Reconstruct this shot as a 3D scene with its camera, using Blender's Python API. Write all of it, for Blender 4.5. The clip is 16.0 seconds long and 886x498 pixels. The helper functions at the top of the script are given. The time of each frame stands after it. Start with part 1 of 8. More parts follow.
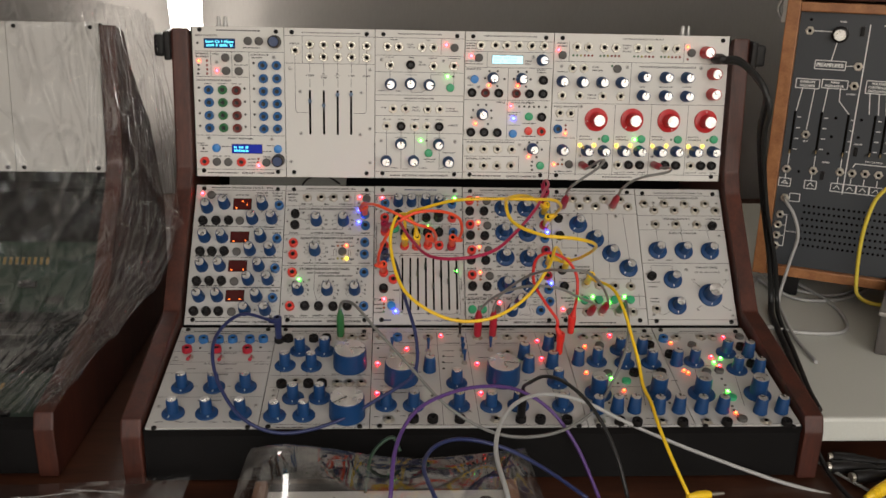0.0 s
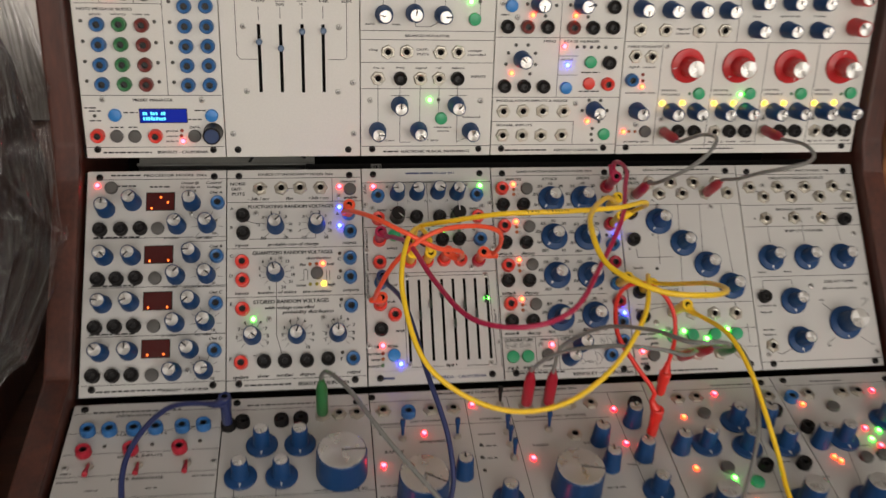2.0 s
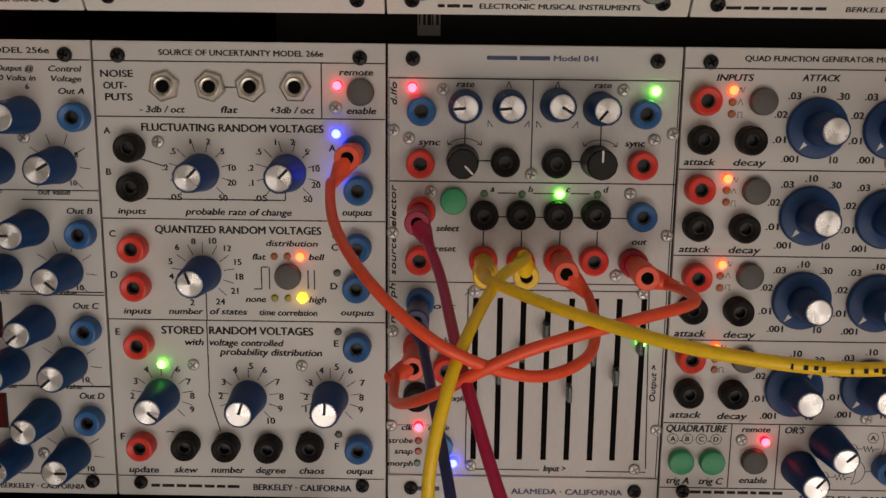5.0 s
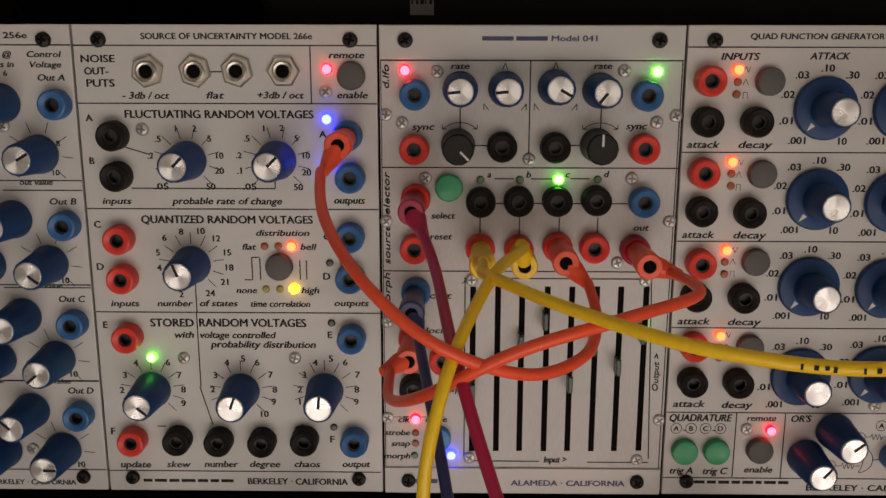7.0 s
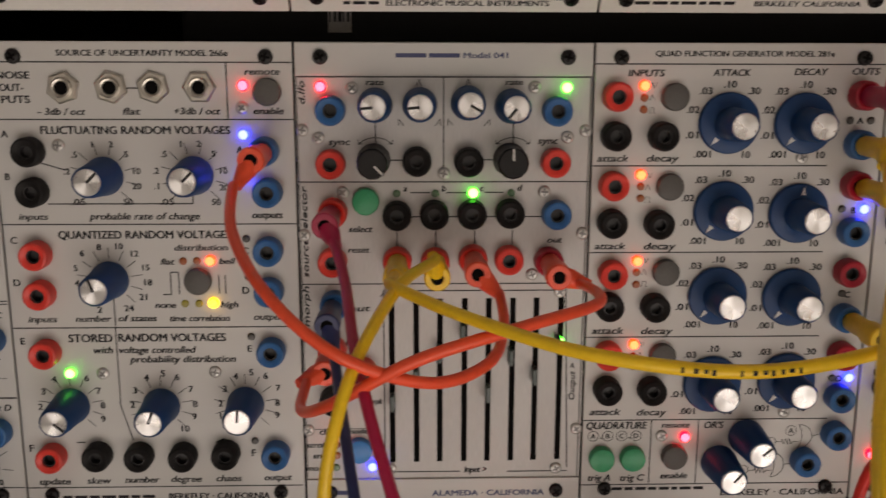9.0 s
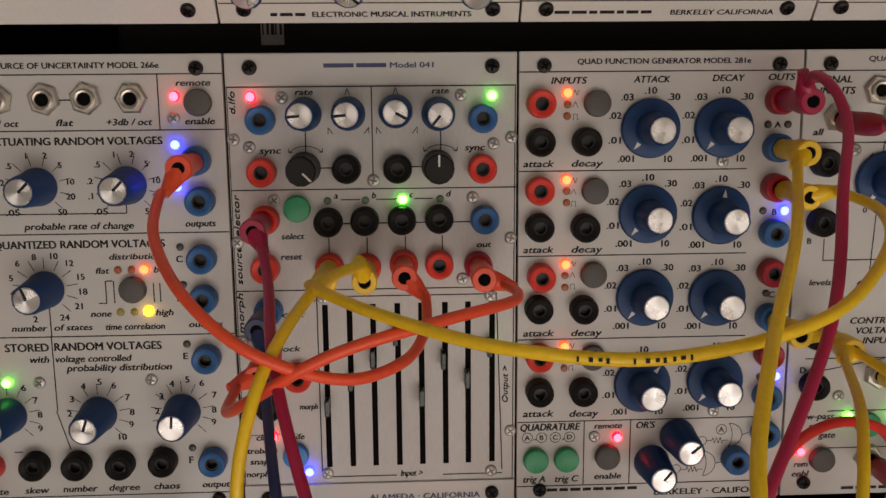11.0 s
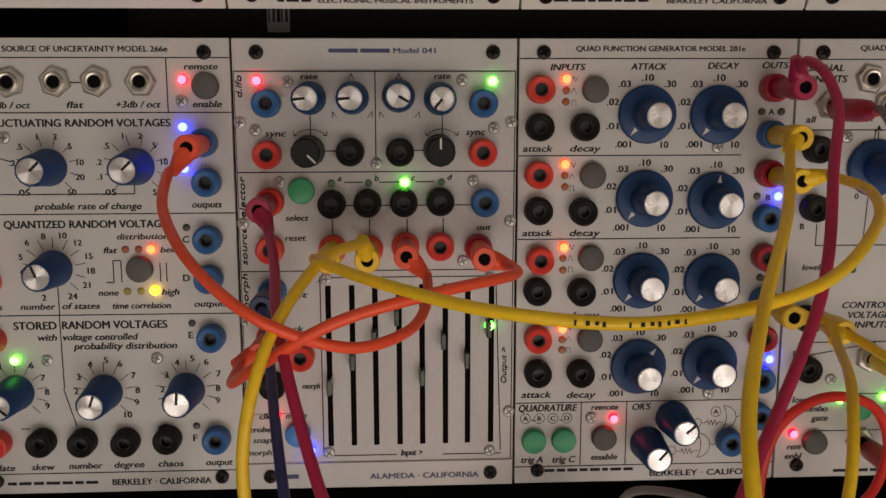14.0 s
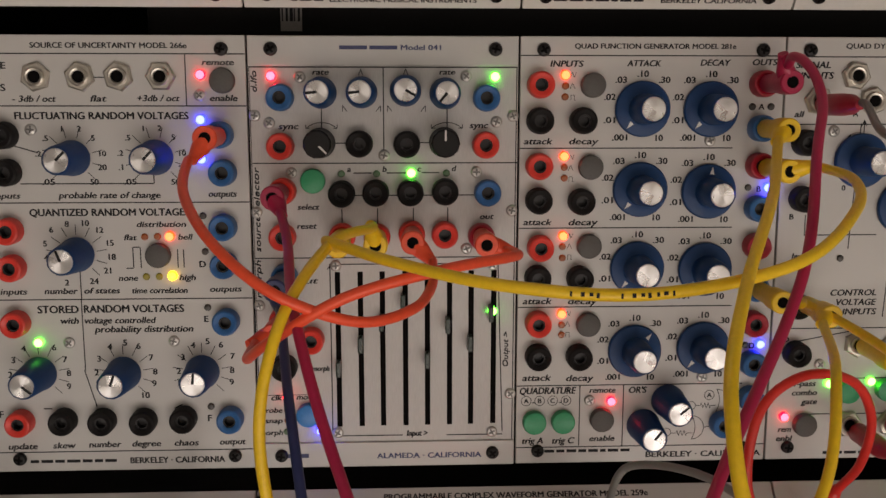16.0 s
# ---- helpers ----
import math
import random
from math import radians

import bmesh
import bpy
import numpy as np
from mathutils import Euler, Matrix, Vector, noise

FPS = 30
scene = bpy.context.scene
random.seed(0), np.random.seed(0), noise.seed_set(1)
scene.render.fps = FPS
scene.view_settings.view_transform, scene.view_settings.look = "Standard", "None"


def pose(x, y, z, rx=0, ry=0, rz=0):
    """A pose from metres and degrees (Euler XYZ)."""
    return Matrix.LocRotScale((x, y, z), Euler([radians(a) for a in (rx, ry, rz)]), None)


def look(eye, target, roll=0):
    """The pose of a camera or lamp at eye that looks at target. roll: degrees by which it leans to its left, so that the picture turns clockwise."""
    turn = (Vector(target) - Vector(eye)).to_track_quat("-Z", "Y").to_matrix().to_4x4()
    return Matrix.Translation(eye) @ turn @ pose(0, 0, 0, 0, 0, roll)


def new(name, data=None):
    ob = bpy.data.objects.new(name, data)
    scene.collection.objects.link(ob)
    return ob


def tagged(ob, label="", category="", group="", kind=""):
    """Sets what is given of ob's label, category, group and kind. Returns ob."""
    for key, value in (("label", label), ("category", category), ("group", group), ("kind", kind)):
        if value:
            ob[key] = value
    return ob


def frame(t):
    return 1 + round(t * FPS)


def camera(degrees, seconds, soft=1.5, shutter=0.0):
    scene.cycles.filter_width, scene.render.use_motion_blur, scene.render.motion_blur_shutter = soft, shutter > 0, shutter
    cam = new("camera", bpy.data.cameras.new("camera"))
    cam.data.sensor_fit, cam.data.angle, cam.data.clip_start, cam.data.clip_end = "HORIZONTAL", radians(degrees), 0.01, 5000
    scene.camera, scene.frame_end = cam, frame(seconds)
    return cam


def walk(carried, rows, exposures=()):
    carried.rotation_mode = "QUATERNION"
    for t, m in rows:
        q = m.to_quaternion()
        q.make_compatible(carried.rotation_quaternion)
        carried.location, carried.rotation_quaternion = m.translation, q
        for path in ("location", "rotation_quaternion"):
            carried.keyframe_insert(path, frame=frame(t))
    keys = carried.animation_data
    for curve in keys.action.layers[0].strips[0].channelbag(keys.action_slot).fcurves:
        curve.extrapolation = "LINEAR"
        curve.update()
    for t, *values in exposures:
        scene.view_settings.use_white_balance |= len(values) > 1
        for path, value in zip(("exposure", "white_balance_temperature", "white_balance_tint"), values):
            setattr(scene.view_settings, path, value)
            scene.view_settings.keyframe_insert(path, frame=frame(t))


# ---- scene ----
# The middle row of modules leans back by 40 degrees; FRAME holds its axes.
FRAME = pose(0, 0, 0.965, -40, 0, 0)
cam = camera(51.50, 16.0, soft=1.5, shutter=0.5)
PATH = [
    (0, (0.0080, -1.0205, -0.4944), (0.1262, 0.8278, 0.2606), -1.05),
    (0.5, (0.0156, -1.0095, -0.4931), (0.1148, 0.8494, 0.2381), -0.66),
    (1, (0.0402, -0.9565, -0.4571), (0.0999, 0.9214, 0.2285), 1.01),
    (1.5, (-0.0074, -0.8262, -0.3510), (0.1293, 1.0655, 0.2836), -0.95),
    (2, (-0.0432, -0.7189, -0.2439), (0.2192, 1.2047, 0.2369), -3.12),
    (2.5, (-0.0055, -0.6363, -0.1658), (0.0972, 1.3306, 0.1813), 0.79),
    (3, (0.0258, -0.5458, -0.1022), (-0.0315, 1.4520, -0.0279), 2.06),
    (3.5, (0.0202, -0.4663, -0.0616), (-0.0295, 1.5317, -0.1347), 1.47),
    (4, (0.0117, -0.4107, -0.0306), (-0.0253, 1.5786, -0.2346), 1.55),
    (4.5, (0.0150, -0.3711, -0.0116), (-0.0174, 1.6071, -0.3043), 0.95),
    (5, (0.0157, -0.3413, -0.0039), (-0.0069, 1.6215, -0.3871), 0.67),
    (7.5, (0.0178, -0.3295, -0.0000), (-0.0079, 1.6204, -0.4442), 0.05),
    (8, (0.0164, -0.3301, -0.0002), (-0.0016, 1.6215, -0.4371), 0.14),
    (8.5, (0.0181, -0.3327, -0.0014), (0.0317, 1.6217, -0.4254), 0.33),
    (9, (0.0341, -0.3353, -0.0004), (0.0919, 1.6220, -0.4073), 0.13),
    (9.5, (0.0469, -0.3381, -0.0009), (0.1239, 1.6216, -0.3930), -0.33),
    (12, (0.0549, -0.3490, -0.0111), (0.1467, 1.6197, -0.3514), -0.46),
    (12.5, (0.0535, -0.3512, -0.0147), (0.1437, 1.6185, -0.3499), -0.34),
    (13, (0.0537, -0.3532, -0.0144), (0.1452, 1.6175, -0.3433), -0.16),
    (13.5, (0.0533, -0.3531, -0.0160), (0.1455, 1.6180, -0.3415), -0.12),
    (14, (0.0529, -0.3533, -0.0159), (0.1467, 1.6169, -0.3466), -0.09),
    (14.5, (0.0526, -0.3527, -0.0155), (0.1556, 1.6108, -0.3815), 0.10),
    (15, (0.0531, -0.3592, -0.0177), (0.1519, 1.6110, -0.3471), -0.15),
    (15.5, (0.0516, -0.3669, -0.0218), (0.1468, 1.6062, -0.3347), -0.01),
    (16, (0.0519, -0.3713, -0.0227), (0.1368, 1.6035, -0.3278), 0.00),
]
EXPOSURES = [(0.0, -0.1, 6600, 11), (2.5, -0.06, 6700, 12), (4.0, -0.40, 7000, 15), (5.0, -0.61, 7100, 17), (9.0, -0.53, 7100, 17), (12.5, -0.59, 7050, 17), (16.0, -0.56, 7050, 17)]
walk(cam, [(t, FRAME @ look(eye, target, roll)) for t, eye, target, roll in PATH], EXPOSURES)

# ---- light: a daylit room, the large window lies behind the camera ----
world = bpy.data.worlds.new("sky")
scene.world = world
world.use_nodes = True
_n = world.node_tree.nodes
_sky = _n.new("ShaderNodeTexSky")
_sky.sky_type, _sky.sun_disc = "NISHITA", False
_sky.sun_elevation, _sky.sun_rotation = radians(35), radians(200)
world.node_tree.links.new(_sky.outputs["Color"], _n["Background"].inputs["Color"])
_n["Background"].inputs["Strength"].default_value = 0.12


def area_lamp(name, eye, target, w, h, watts, colour):
    d = bpy.data.lights.new(name, "AREA")
    d.shape, d.size, d.size_y, d.energy, d.color = "RECTANGLE", w, h, watts, colour
    ob = new(name, d)
    ob.matrix_world = look(eye, target)
    return ob


area_lamp("window_daylight", (0.7, -3.3, 1.75), (0.3, 0, 2.1), 3.6, 1.5, 63, (1.0, 0.93, 0.84))


# ---- materials ----
def mat(name, colour, rough=0.5, metal=0.0, vary=0.08, scale=60.0, fine=900.0, bump=0.0, rough_vary=0.08, emit=None, strength=0.0, coat=0.0, stretch=(1, 1, 1), shine=0.5):
    m = bpy.data.materials.new(name)
    m.use_nodes = True
    nt = m.node_tree
    b = nt.nodes["Principled BSDF"]
    b.inputs["Roughness"].default_value, b.inputs["Metallic"].default_value = rough, metal
    b.inputs["Coat Weight"].default_value = coat
    b.inputs["Specular IOR Level"].default_value = shine
    b.inputs["Base Color"].default_value = (*colour, 1)
    tc = nt.nodes.new("ShaderNodeTexCoord")
    mp = nt.nodes.new("ShaderNodeMapping")
    mp.inputs["Scale"].default_value = stretch
    nt.links.new(tc.outputs["Object"], mp.inputs["Vector"])
    big = nt.nodes.new("ShaderNodeTexNoise")
    big.inputs["Scale"].default_value, big.inputs["Detail"].default_value = scale, 4
    small = nt.nodes.new("ShaderNodeTexNoise")
    small.inputs["Scale"].default_value, small.inputs["Detail"].default_value = fine, 2
    for n in (big, small):
        nt.links.new(mp.outputs["Vector"], n.inputs["Vector"])
    add = nt.nodes.new("ShaderNodeMath")
    add.operation = "ADD"
    nt.links.new(big.outputs["Fac"], add.inputs[0])
    nt.links.new(small.outputs["Fac"], add.inputs[1])
    rng = nt.nodes.new("ShaderNodeMapRange")
    rng.inputs["From Min"].default_value, rng.inputs["From Max"].default_value = 0.6, 1.4
    rng.inputs["To Min"].default_value, rng.inputs["To Max"].default_value = 1 - vary, 1 + vary
    nt.links.new(add.outputs[0], rng.inputs["Value"])
    mul = nt.nodes.new("ShaderNodeMix")
    mul.data_type, mul.blend_type = "RGBA", "MULTIPLY"
    mul.inputs["Factor"].default_value = 1
    mul.inputs["A"].default_value = (*colour, 1)
    nt.links.new(rng.outputs["Result"], mul.inputs["B"])
    nt.links.new(mul.outputs["Result"], b.inputs["Base Color"])
    rr = nt.nodes.new("ShaderNodeMapRange")
    rr.inputs["From Min"].default_value, rr.inputs["From Max"].default_value = 0.3, 0.7
    rr.inputs["To Min"].default_value, rr.inputs["To Max"].default_value = max(0.02, rough - rough_vary), min(1, rough + rough_vary)
    nt.links.new(big.outputs["Fac"], rr.inputs["Value"])
    nt.links.new(rr.outputs["Result"], b.inputs["Roughness"])
    if bump:
        bp = nt.nodes.new("ShaderNodeBump")
        bp.inputs["Strength"].default_value, bp.inputs["Distance"].default_value = bump, 0.0006
        nt.links.new(add.outputs[0], bp.inputs["Height"])
        nt.links.new(bp.outputs["Normal"], b.inputs["Normal"])
    if emit:
        b.inputs["Emission Color"].default_value = (*emit, 1)
        b.inputs["Emission Strength"].default_value = strength
    return m


def wood(name, dark, light, rough=0.4, along=(1, 1, 1), coat=0.1):
    m = bpy.data.materials.new(name)
    m.use_nodes = True
    nt = m.node_tree
    b = nt.nodes["Principled BSDF"]
    b.inputs["Roughness"].default_value, b.inputs["Coat Weight"].default_value = rough, coat
    b.inputs["Coat Roughness"].default_value = 0.25
    tc = nt.nodes.new("ShaderNodeTexCoord")
    mp = nt.nodes.new("ShaderNodeMapping")
    mp.inputs["Scale"].default_value = along
    nt.links.new(tc.outputs["Object"], mp.inputs["Vector"])
    a = nt.nodes.new("ShaderNodeTexNoise")
    a.inputs["Scale"].default_value, a.inputs["Detail"].default_value, a.inputs["Distortion"].default_value = 14, 8, 0.6
    c = nt.nodes.new("ShaderNodeTexNoise")
    c.inputs["Scale"].default_value, c.inputs["Detail"].default_value = 120, 3
    for n in (a, c):
        nt.links.new(mp.outputs["Vector"], n.inputs["Vector"])
    mx = nt.nodes.new("ShaderNodeMath")
    mx.operation, mx.inputs[1].default_value = "MULTIPLY_ADD", 0.65
    nt.links.new(a.outputs["Fac"], mx.inputs[0])
    sc = nt.nodes.new("ShaderNodeMath")
    sc.operation, sc.inputs[1].default_value = "MULTIPLY", 0.35
    nt.links.new(c.outputs["Fac"], sc.inputs[0])
    nt.links.new(sc.outputs[0], mx.inputs[2])
    ramp = nt.nodes.new("ShaderNodeValToRGB")
    ramp.color_ramp.elements[0].position, ramp.color_ramp.elements[1].position = 0.36, 0.66
    ramp.color_ramp.elements[0].color, ramp.color_ramp.elements[1].color = (*dark, 1), (*light, 1)
    nt.links.new(mx.outputs[0], ramp.inputs["Fac"])
    nt.links.new(ramp.outputs["Color"], b.inputs["Base Color"])
    bp = nt.nodes.new("ShaderNodeBump")
    bp.inputs["Strength"].default_value, bp.inputs["Distance"].default_value = 0.25, 0.0008
    nt.links.new(mx.outputs[0], bp.inputs["Height"])
    nt.links.new(bp.outputs["Normal"], b.inputs["Normal"])
    return m


PANEL = mat("brushed_aluminium_panel", (0.54, 0.53, 0.51), 0.55, 0.2, 0.035, 14, 1500, 0.05, stretch=(1, 9, 1))
PANEL_BRUSHED = mat("coarsely_brushed_aluminium", (0.52, 0.51, 0.495), 0.56, 0.18, 0.11, 26, 900, 0.14, stretch=(3.5, 0.25, 1))
PANEL_WHITE = mat("white_painted_panel", (0.68, 0.665, 0.63), 0.55, 0.05, 0.05, 12, 700, 0.05)
INK = mat("black_panel_ink", (0.014, 0.014, 0.016), 0.6, shine=0.2)
INK_BLUE = mat("dark_blue_panel_ink", (0.05, 0.06, 0.14), 0.6)
BLUE = mat("blue_knob_plastic", (0.007, 0.047, 0.15), 0.42, 0, 0.1, 200, 1500, 0.06, shine=0.35)
BLUE_DARK = mat("navy_knob_plastic", (0.01, 0.035, 0.12), 0.4, 0, 0.1, 200, 1500, 0.06)
BLUE_JACK = mat("blue_jack_plastic", (0.022, 0.12, 0.32), 0.42, 0, 0.08, 300)
BLUE_BUTTON = mat("light_blue_button_plastic", (0.03, 0.22, 0.6), 0.4)
RED_JACK = mat("red_jack_plastic", (0.72, 0.045, 0.03), 0.4, 0, 0.08, 300)
DARK_RED = mat("dark_red_plastic", (0.38, 0.012, 0.03), 0.4, 0, 0.08, 300)
MAROON = mat("maroon_jack_plastic", (0.16, 0.025, 0.02), 0.4)
RED_KNOB = mat("red_knob_plastic", (0.55, 0.02, 0.025), 0.35)
GREEN_JACK = mat("dark_green_jack_plastic", (0.03, 0.17, 0.06), 0.4)
GREEN_BUTTON = mat("green_button_plastic", (0.03, 0.36, 0.16), 0.4)
BLACK_PLASTIC = mat("black_plastic", (0.012, 0.0112, 0.0115), 0.38, 0, 0.15, 200, shine=0.22)
BLACK_JACK = mat("matt_black_jack_plastic", (0.011, 0.0098, 0.0098), 0.5, 0, 0.15, 200, shine=0.16)
GREY_BUTTON = mat("dark_grey_button_rubber", (0.095, 0.09, 0.085), 0.6, 0, 0.1, 300)
# Near-black stands in for the shade inside slots, bores and small holes.
HOLE = mat("hole_shade", (0.006, 0.0055, 0.0055), 0.8, shine=0.03)
SILVER = mat("spun_aluminium_cap", (0.78, 0.77, 0.75), 0.3, 0.9, 0.06, 500, 1800)
NICKEL = mat("nickel_jack_nut", (0.52, 0.49, 0.43), 0.35, 0.9, 0.08, 400)
STEEL = mat("steel_screw", (0.5, 0.49, 0.47), 0.42, 0.8, 0.1, 600)
BLACK_SCREW = mat("black_oxide_screw", (0.012, 0.011, 0.011), 0.42, 0.2, 0.15, 600, shine=0.3)
WOOD_CASE = wood("reddish_mahogany", (0.034, 0.009, 0.0055), (0.085, 0.021, 0.011), 0.5, (3, 3, 0.5), 0.0)
WOOD_TABLE = wood("dark_brown_tabletop_wood", (0.035, 0.012, 0.006), (0.085, 0.028, 0.013), 0.45, (0.4, 4, 3))
WOOD_OAK = wood("orange_oak", (0.24, 0.09, 0.028), (0.4, 0.17, 0.06), 0.45, (3, 3, 0.5))
BLACK_METAL = mat("black_painted_metal", (0.0075, 0.007, 0.007), 0.55, 0, 0.2, 30, shine=0.12)
BOUNCE_WHITE = mat("white_bounce_paint", (0.8, 0.79, 0.77), 0.9, 0, 0.03, 3, 200, 0.1)
WALL_PAINT = mat("grey_wall_paint", (0.52, 0.505, 0.48), 0.8, 0, 0.05, 3, 200, 0.1)
WHITE_TABLE = mat("greyish_white_laminate", (0.62, 0.63, 0.58), 0.45, 0, 0.04, 8, 400, 0.03)
DARK_PANEL = mat("slate_grey_painted_panel", (0.035, 0.04, 0.047), 0.5, 0, 0.1, 20, 800, 0.08)
WHITE_INK = mat("white_panel_ink", (0.7, 0.7, 0.68), 0.6)


# ---- small builders ----
def part(name, data, material, parent, label="", at=None):
    """One mesh object under a thing or a part. data: a bmesh, which is used up, or a mesh."""
    if isinstance(data, bmesh.types.BMesh):
        me = bpy.data.meshes.new(name)
        data.to_mesh(me)
        data.free()
    else:
        me = data
    if material and not me.materials:
        me.materials.append(material)
    ob = new(name, me)
    ob.parent = parent
    if at is not None:
        ob.matrix_basis = at
    if label:
        tagged(ob, label)
    return ob


def thing(name, at, label, category, group="", kind=""):
    ob = new(name)
    ob.empty_display_size = 0.05
    ob.matrix_basis = at
    return tagged(ob, label, category, group, kind)


def solid(name, data, material, at, label, category, group="", kind=""):
    """A thing that is one plain mesh."""
    ob = part(name, data, material, None, "", at)
    return tagged(ob, label, category, group, kind)


def box(x0, y0, z0, x1, y1, z1, bevel=0.0, bm=None):
    b = bmesh.new()
    bmesh.ops.create_cube(b, size=1)
    for v in b.verts:
        v.co = Vector((x0 if v.co.x < 0 else x1, y0 if v.co.y < 0 else y1, z0 if v.co.z < 0 else z1))
    if bevel:
        bmesh.ops.bevel(b, geom=b.edges[:], offset=bevel, segments=2, profile=0.6, affect="EDGES")
    if bm is None:
        return b
    join(bm, b)
    return bm


def join(bm, other, m=None):
    """Adds other, moved by m, to bm and frees it."""
    if m is not None:
        other.transform(m)
    me = bpy.data.meshes.new("tmp")
    other.to_mesh(me)
    other.free()
    bm.from_mesh(me)
    bpy.data.meshes.remove(me)
    return bm


def lathe(profile, segs=24, smooth=True):
    """A turned solid about z from (radius, height) pairs."""
    b = bmesh.new()
    rings = []
    for r, z in profile:
        if r <= 1e-6:
            rings.append([b.verts.new((0, 0, z))])
        else:
            rings.append([b.verts.new((r * math.cos(2 * math.pi * i / segs), r * math.sin(2 * math.pi * i / segs), z)) for i in range(segs)])
    for lo, hi in zip(rings, rings[1:]):
        for i in range(segs):
            j = (i + 1) % segs
            quad = [lo[i % len(lo)], lo[j % len(lo)], hi[j % len(hi)], hi[i % len(hi)]]
            seen = []
            for v in quad:
                if v not in seen:
                    seen.append(v)
            if len(seen) > 2:
                b.faces.new(seen)
    bmesh.ops.recalc_face_normals(b, faces=b.faces[:])
    if smooth:
        for f in b.faces:
            f.smooth = True
        for e in b.edges:
            if len(e.link_faces) == 2 and e.calc_face_angle(0) > 0.6:
                e.smooth = False
    return b


def mesh_of(name, bm, *materials):
    me = bpy.data.meshes.new(name)
    bm.to_mesh(me)
    bm.free()
    for m in materials:
        me.materials.append(m)
    return me


def prism(outline, depth, bevel=0.0):
    """A flat outline in xy, pulled up along z."""
    b = bmesh.new()
    f = b.faces.new([b.verts.new((x, y, 0)) for x, y in outline])
    up = bmesh.ops.extrude_face_region(b, geom=[f])
    bmesh.ops.translate(b, verts=[v for v in up["geom"] if isinstance(v, bmesh.types.BMVert)], vec=(0, 0, depth))
    bmesh.ops.recalc_face_normals(b, faces=b.faces[:])
    if bevel:
        bmesh.ops.bevel(b, geom=b.edges[:], offset=bevel, segments=2, profile=0.6, affect="EDGES")
    return b


def smooth_path(points, steps=10):
    """Catmull-Rom through the points."""
    pts = [Vector(p) for p in points]
    pts = [2 * pts[0] - pts[1]] + pts + [2 * pts[-1] - pts[-2]]
    out = []
    for a, b, c, d in zip(pts, pts[1:], pts[2:], pts[3:]):
        for i in range(steps):
            t = i / steps
            out.append(0.5 * (2 * b + (c - a) * t + (2 * a - 5 * b + 4 * c - d) * t * t + (3 * b - a - 3 * c + d) * t ** 3))
    out.append(pts[-2])
    return out


def tube(points, radius, segs=10, steps=10, bm=None):
    path = smooth_path(points, steps)
    b = bmesh.new() if bm is None else bm
    prev, up = None, Vector((0.123, 0.456, 0.881)).normalized()
    rings = []
    for i, p in enumerate(path):
        d = (path[min(i + 1, len(path) - 1)] - path[max(i - 1, 0)]).normalized()
        s = d.cross(up)
        if s.length < 1e-4:
            s = d.orthogonal()
        s.normalize()
        up = s.cross(d).normalized()
        rings.append([b.verts.new(p + radius * (math.cos(2 * math.pi * k / segs) * s + math.sin(2 * math.pi * k / segs) * up)) for k in range(segs)])
    for lo, hi in zip(rings, rings[1:]):
        for k in range(segs):
            b.faces.new((lo[k], lo[(k + 1) % segs], hi[(k + 1) % segs], hi[k])).smooth = True
    b.faces.new(rings[0][::-1])
    b.faces.new(rings[-1])
    return b

# ---- the room ----
# Ceiling and outer walls are unseen; their white is added to bounce light.
def room_wall(name, b, label):
    return solid(name, b, BOUNCE_WHITE if name in ("wall_west", "wall_east", "wall_south") else WALL_PAINT, Matrix(), label, "wall", "", "structure")


solid("floor", box(-3, -3.6, -0.1, 3, 1.3, 0), wood("floorboards", (0.05, 0.03, 0.02), (0.12, 0.07, 0.04), 0.5, (4, 0.4, 1)), Matrix(), "plain brown wooden floor of the studio", "floor", "", "structure")
solid("ceiling", box(-3, -3.6, 2.6, 3, 1.3, 2.7), BOUNCE_WHITE, Matrix(), "unseen pale ceiling, white to bounce light down", "ceiling", "", "structure")
room_wall("wall_west", box(-3.1, -3.6, 0, -3, 1.3, 2.6), "unseen white wall added to bounce light")
room_wall("wall_east", box(3, -3.6, 0, 3.1, 1.3, 2.6), "unseen white wall added to bounce light")
_b = box(-3, -3.7, 0, 3, -3.6, 0.9)
box(-3, -3.7, 2.5, 3, -3.6, 2.6, bm=_b)
box(-3, -3.7, 0.9, -1.1, -3.6, 2.5, bm=_b)
box(2.5, -3.7, 0.9, 3, -3.6, 2.5, bm=_b)
room_wall("wall_south", _b, "unseen white wall with a large window opening")
room_wall("wall_north", box(-3, 1.3, 0, 3, 1.4, 2.6), "plain grey painted wall behind the synthesizers")

# ---- tables ----
_b = box(-1.4, -0.62, 0.705, 1.5, 0.85, 0.74, 0.003)
desk = thing("desk", Matrix(), "long dark brown wooden desk carrying the synthesizers", "desk")
part("desk_top", _b, WOOD_TABLE, desk)
for _x in (-1.35, 1.4):
    for _y in (-0.55, 0.75):
        part("leg", box(_x, _y, 0, _x + 0.06, _y + 0.06, 0.705, 0.003), WOOD_TABLE, desk)

# ---- the cabinet: three rows of panels between wooden cheeks ----
UNIT, TALL = 0.108, 0.178
LEFT = -0.2256
ROW = {
    1: FRAME @ pose(LEFT, -0.1034, 0.1623, 124.4),
    2: FRAME @ pose(LEFT, 0, 0.0052, 90),
    3: FRAME @ pose(LEFT, -0.0087, -0.179, 50.1),
}
RIGHT = LEFT + 6 * UNIT


def world_yz(row, v, h):
    p = ROW[row] @ Vector((0, -v, h))
    return p.y, p.z


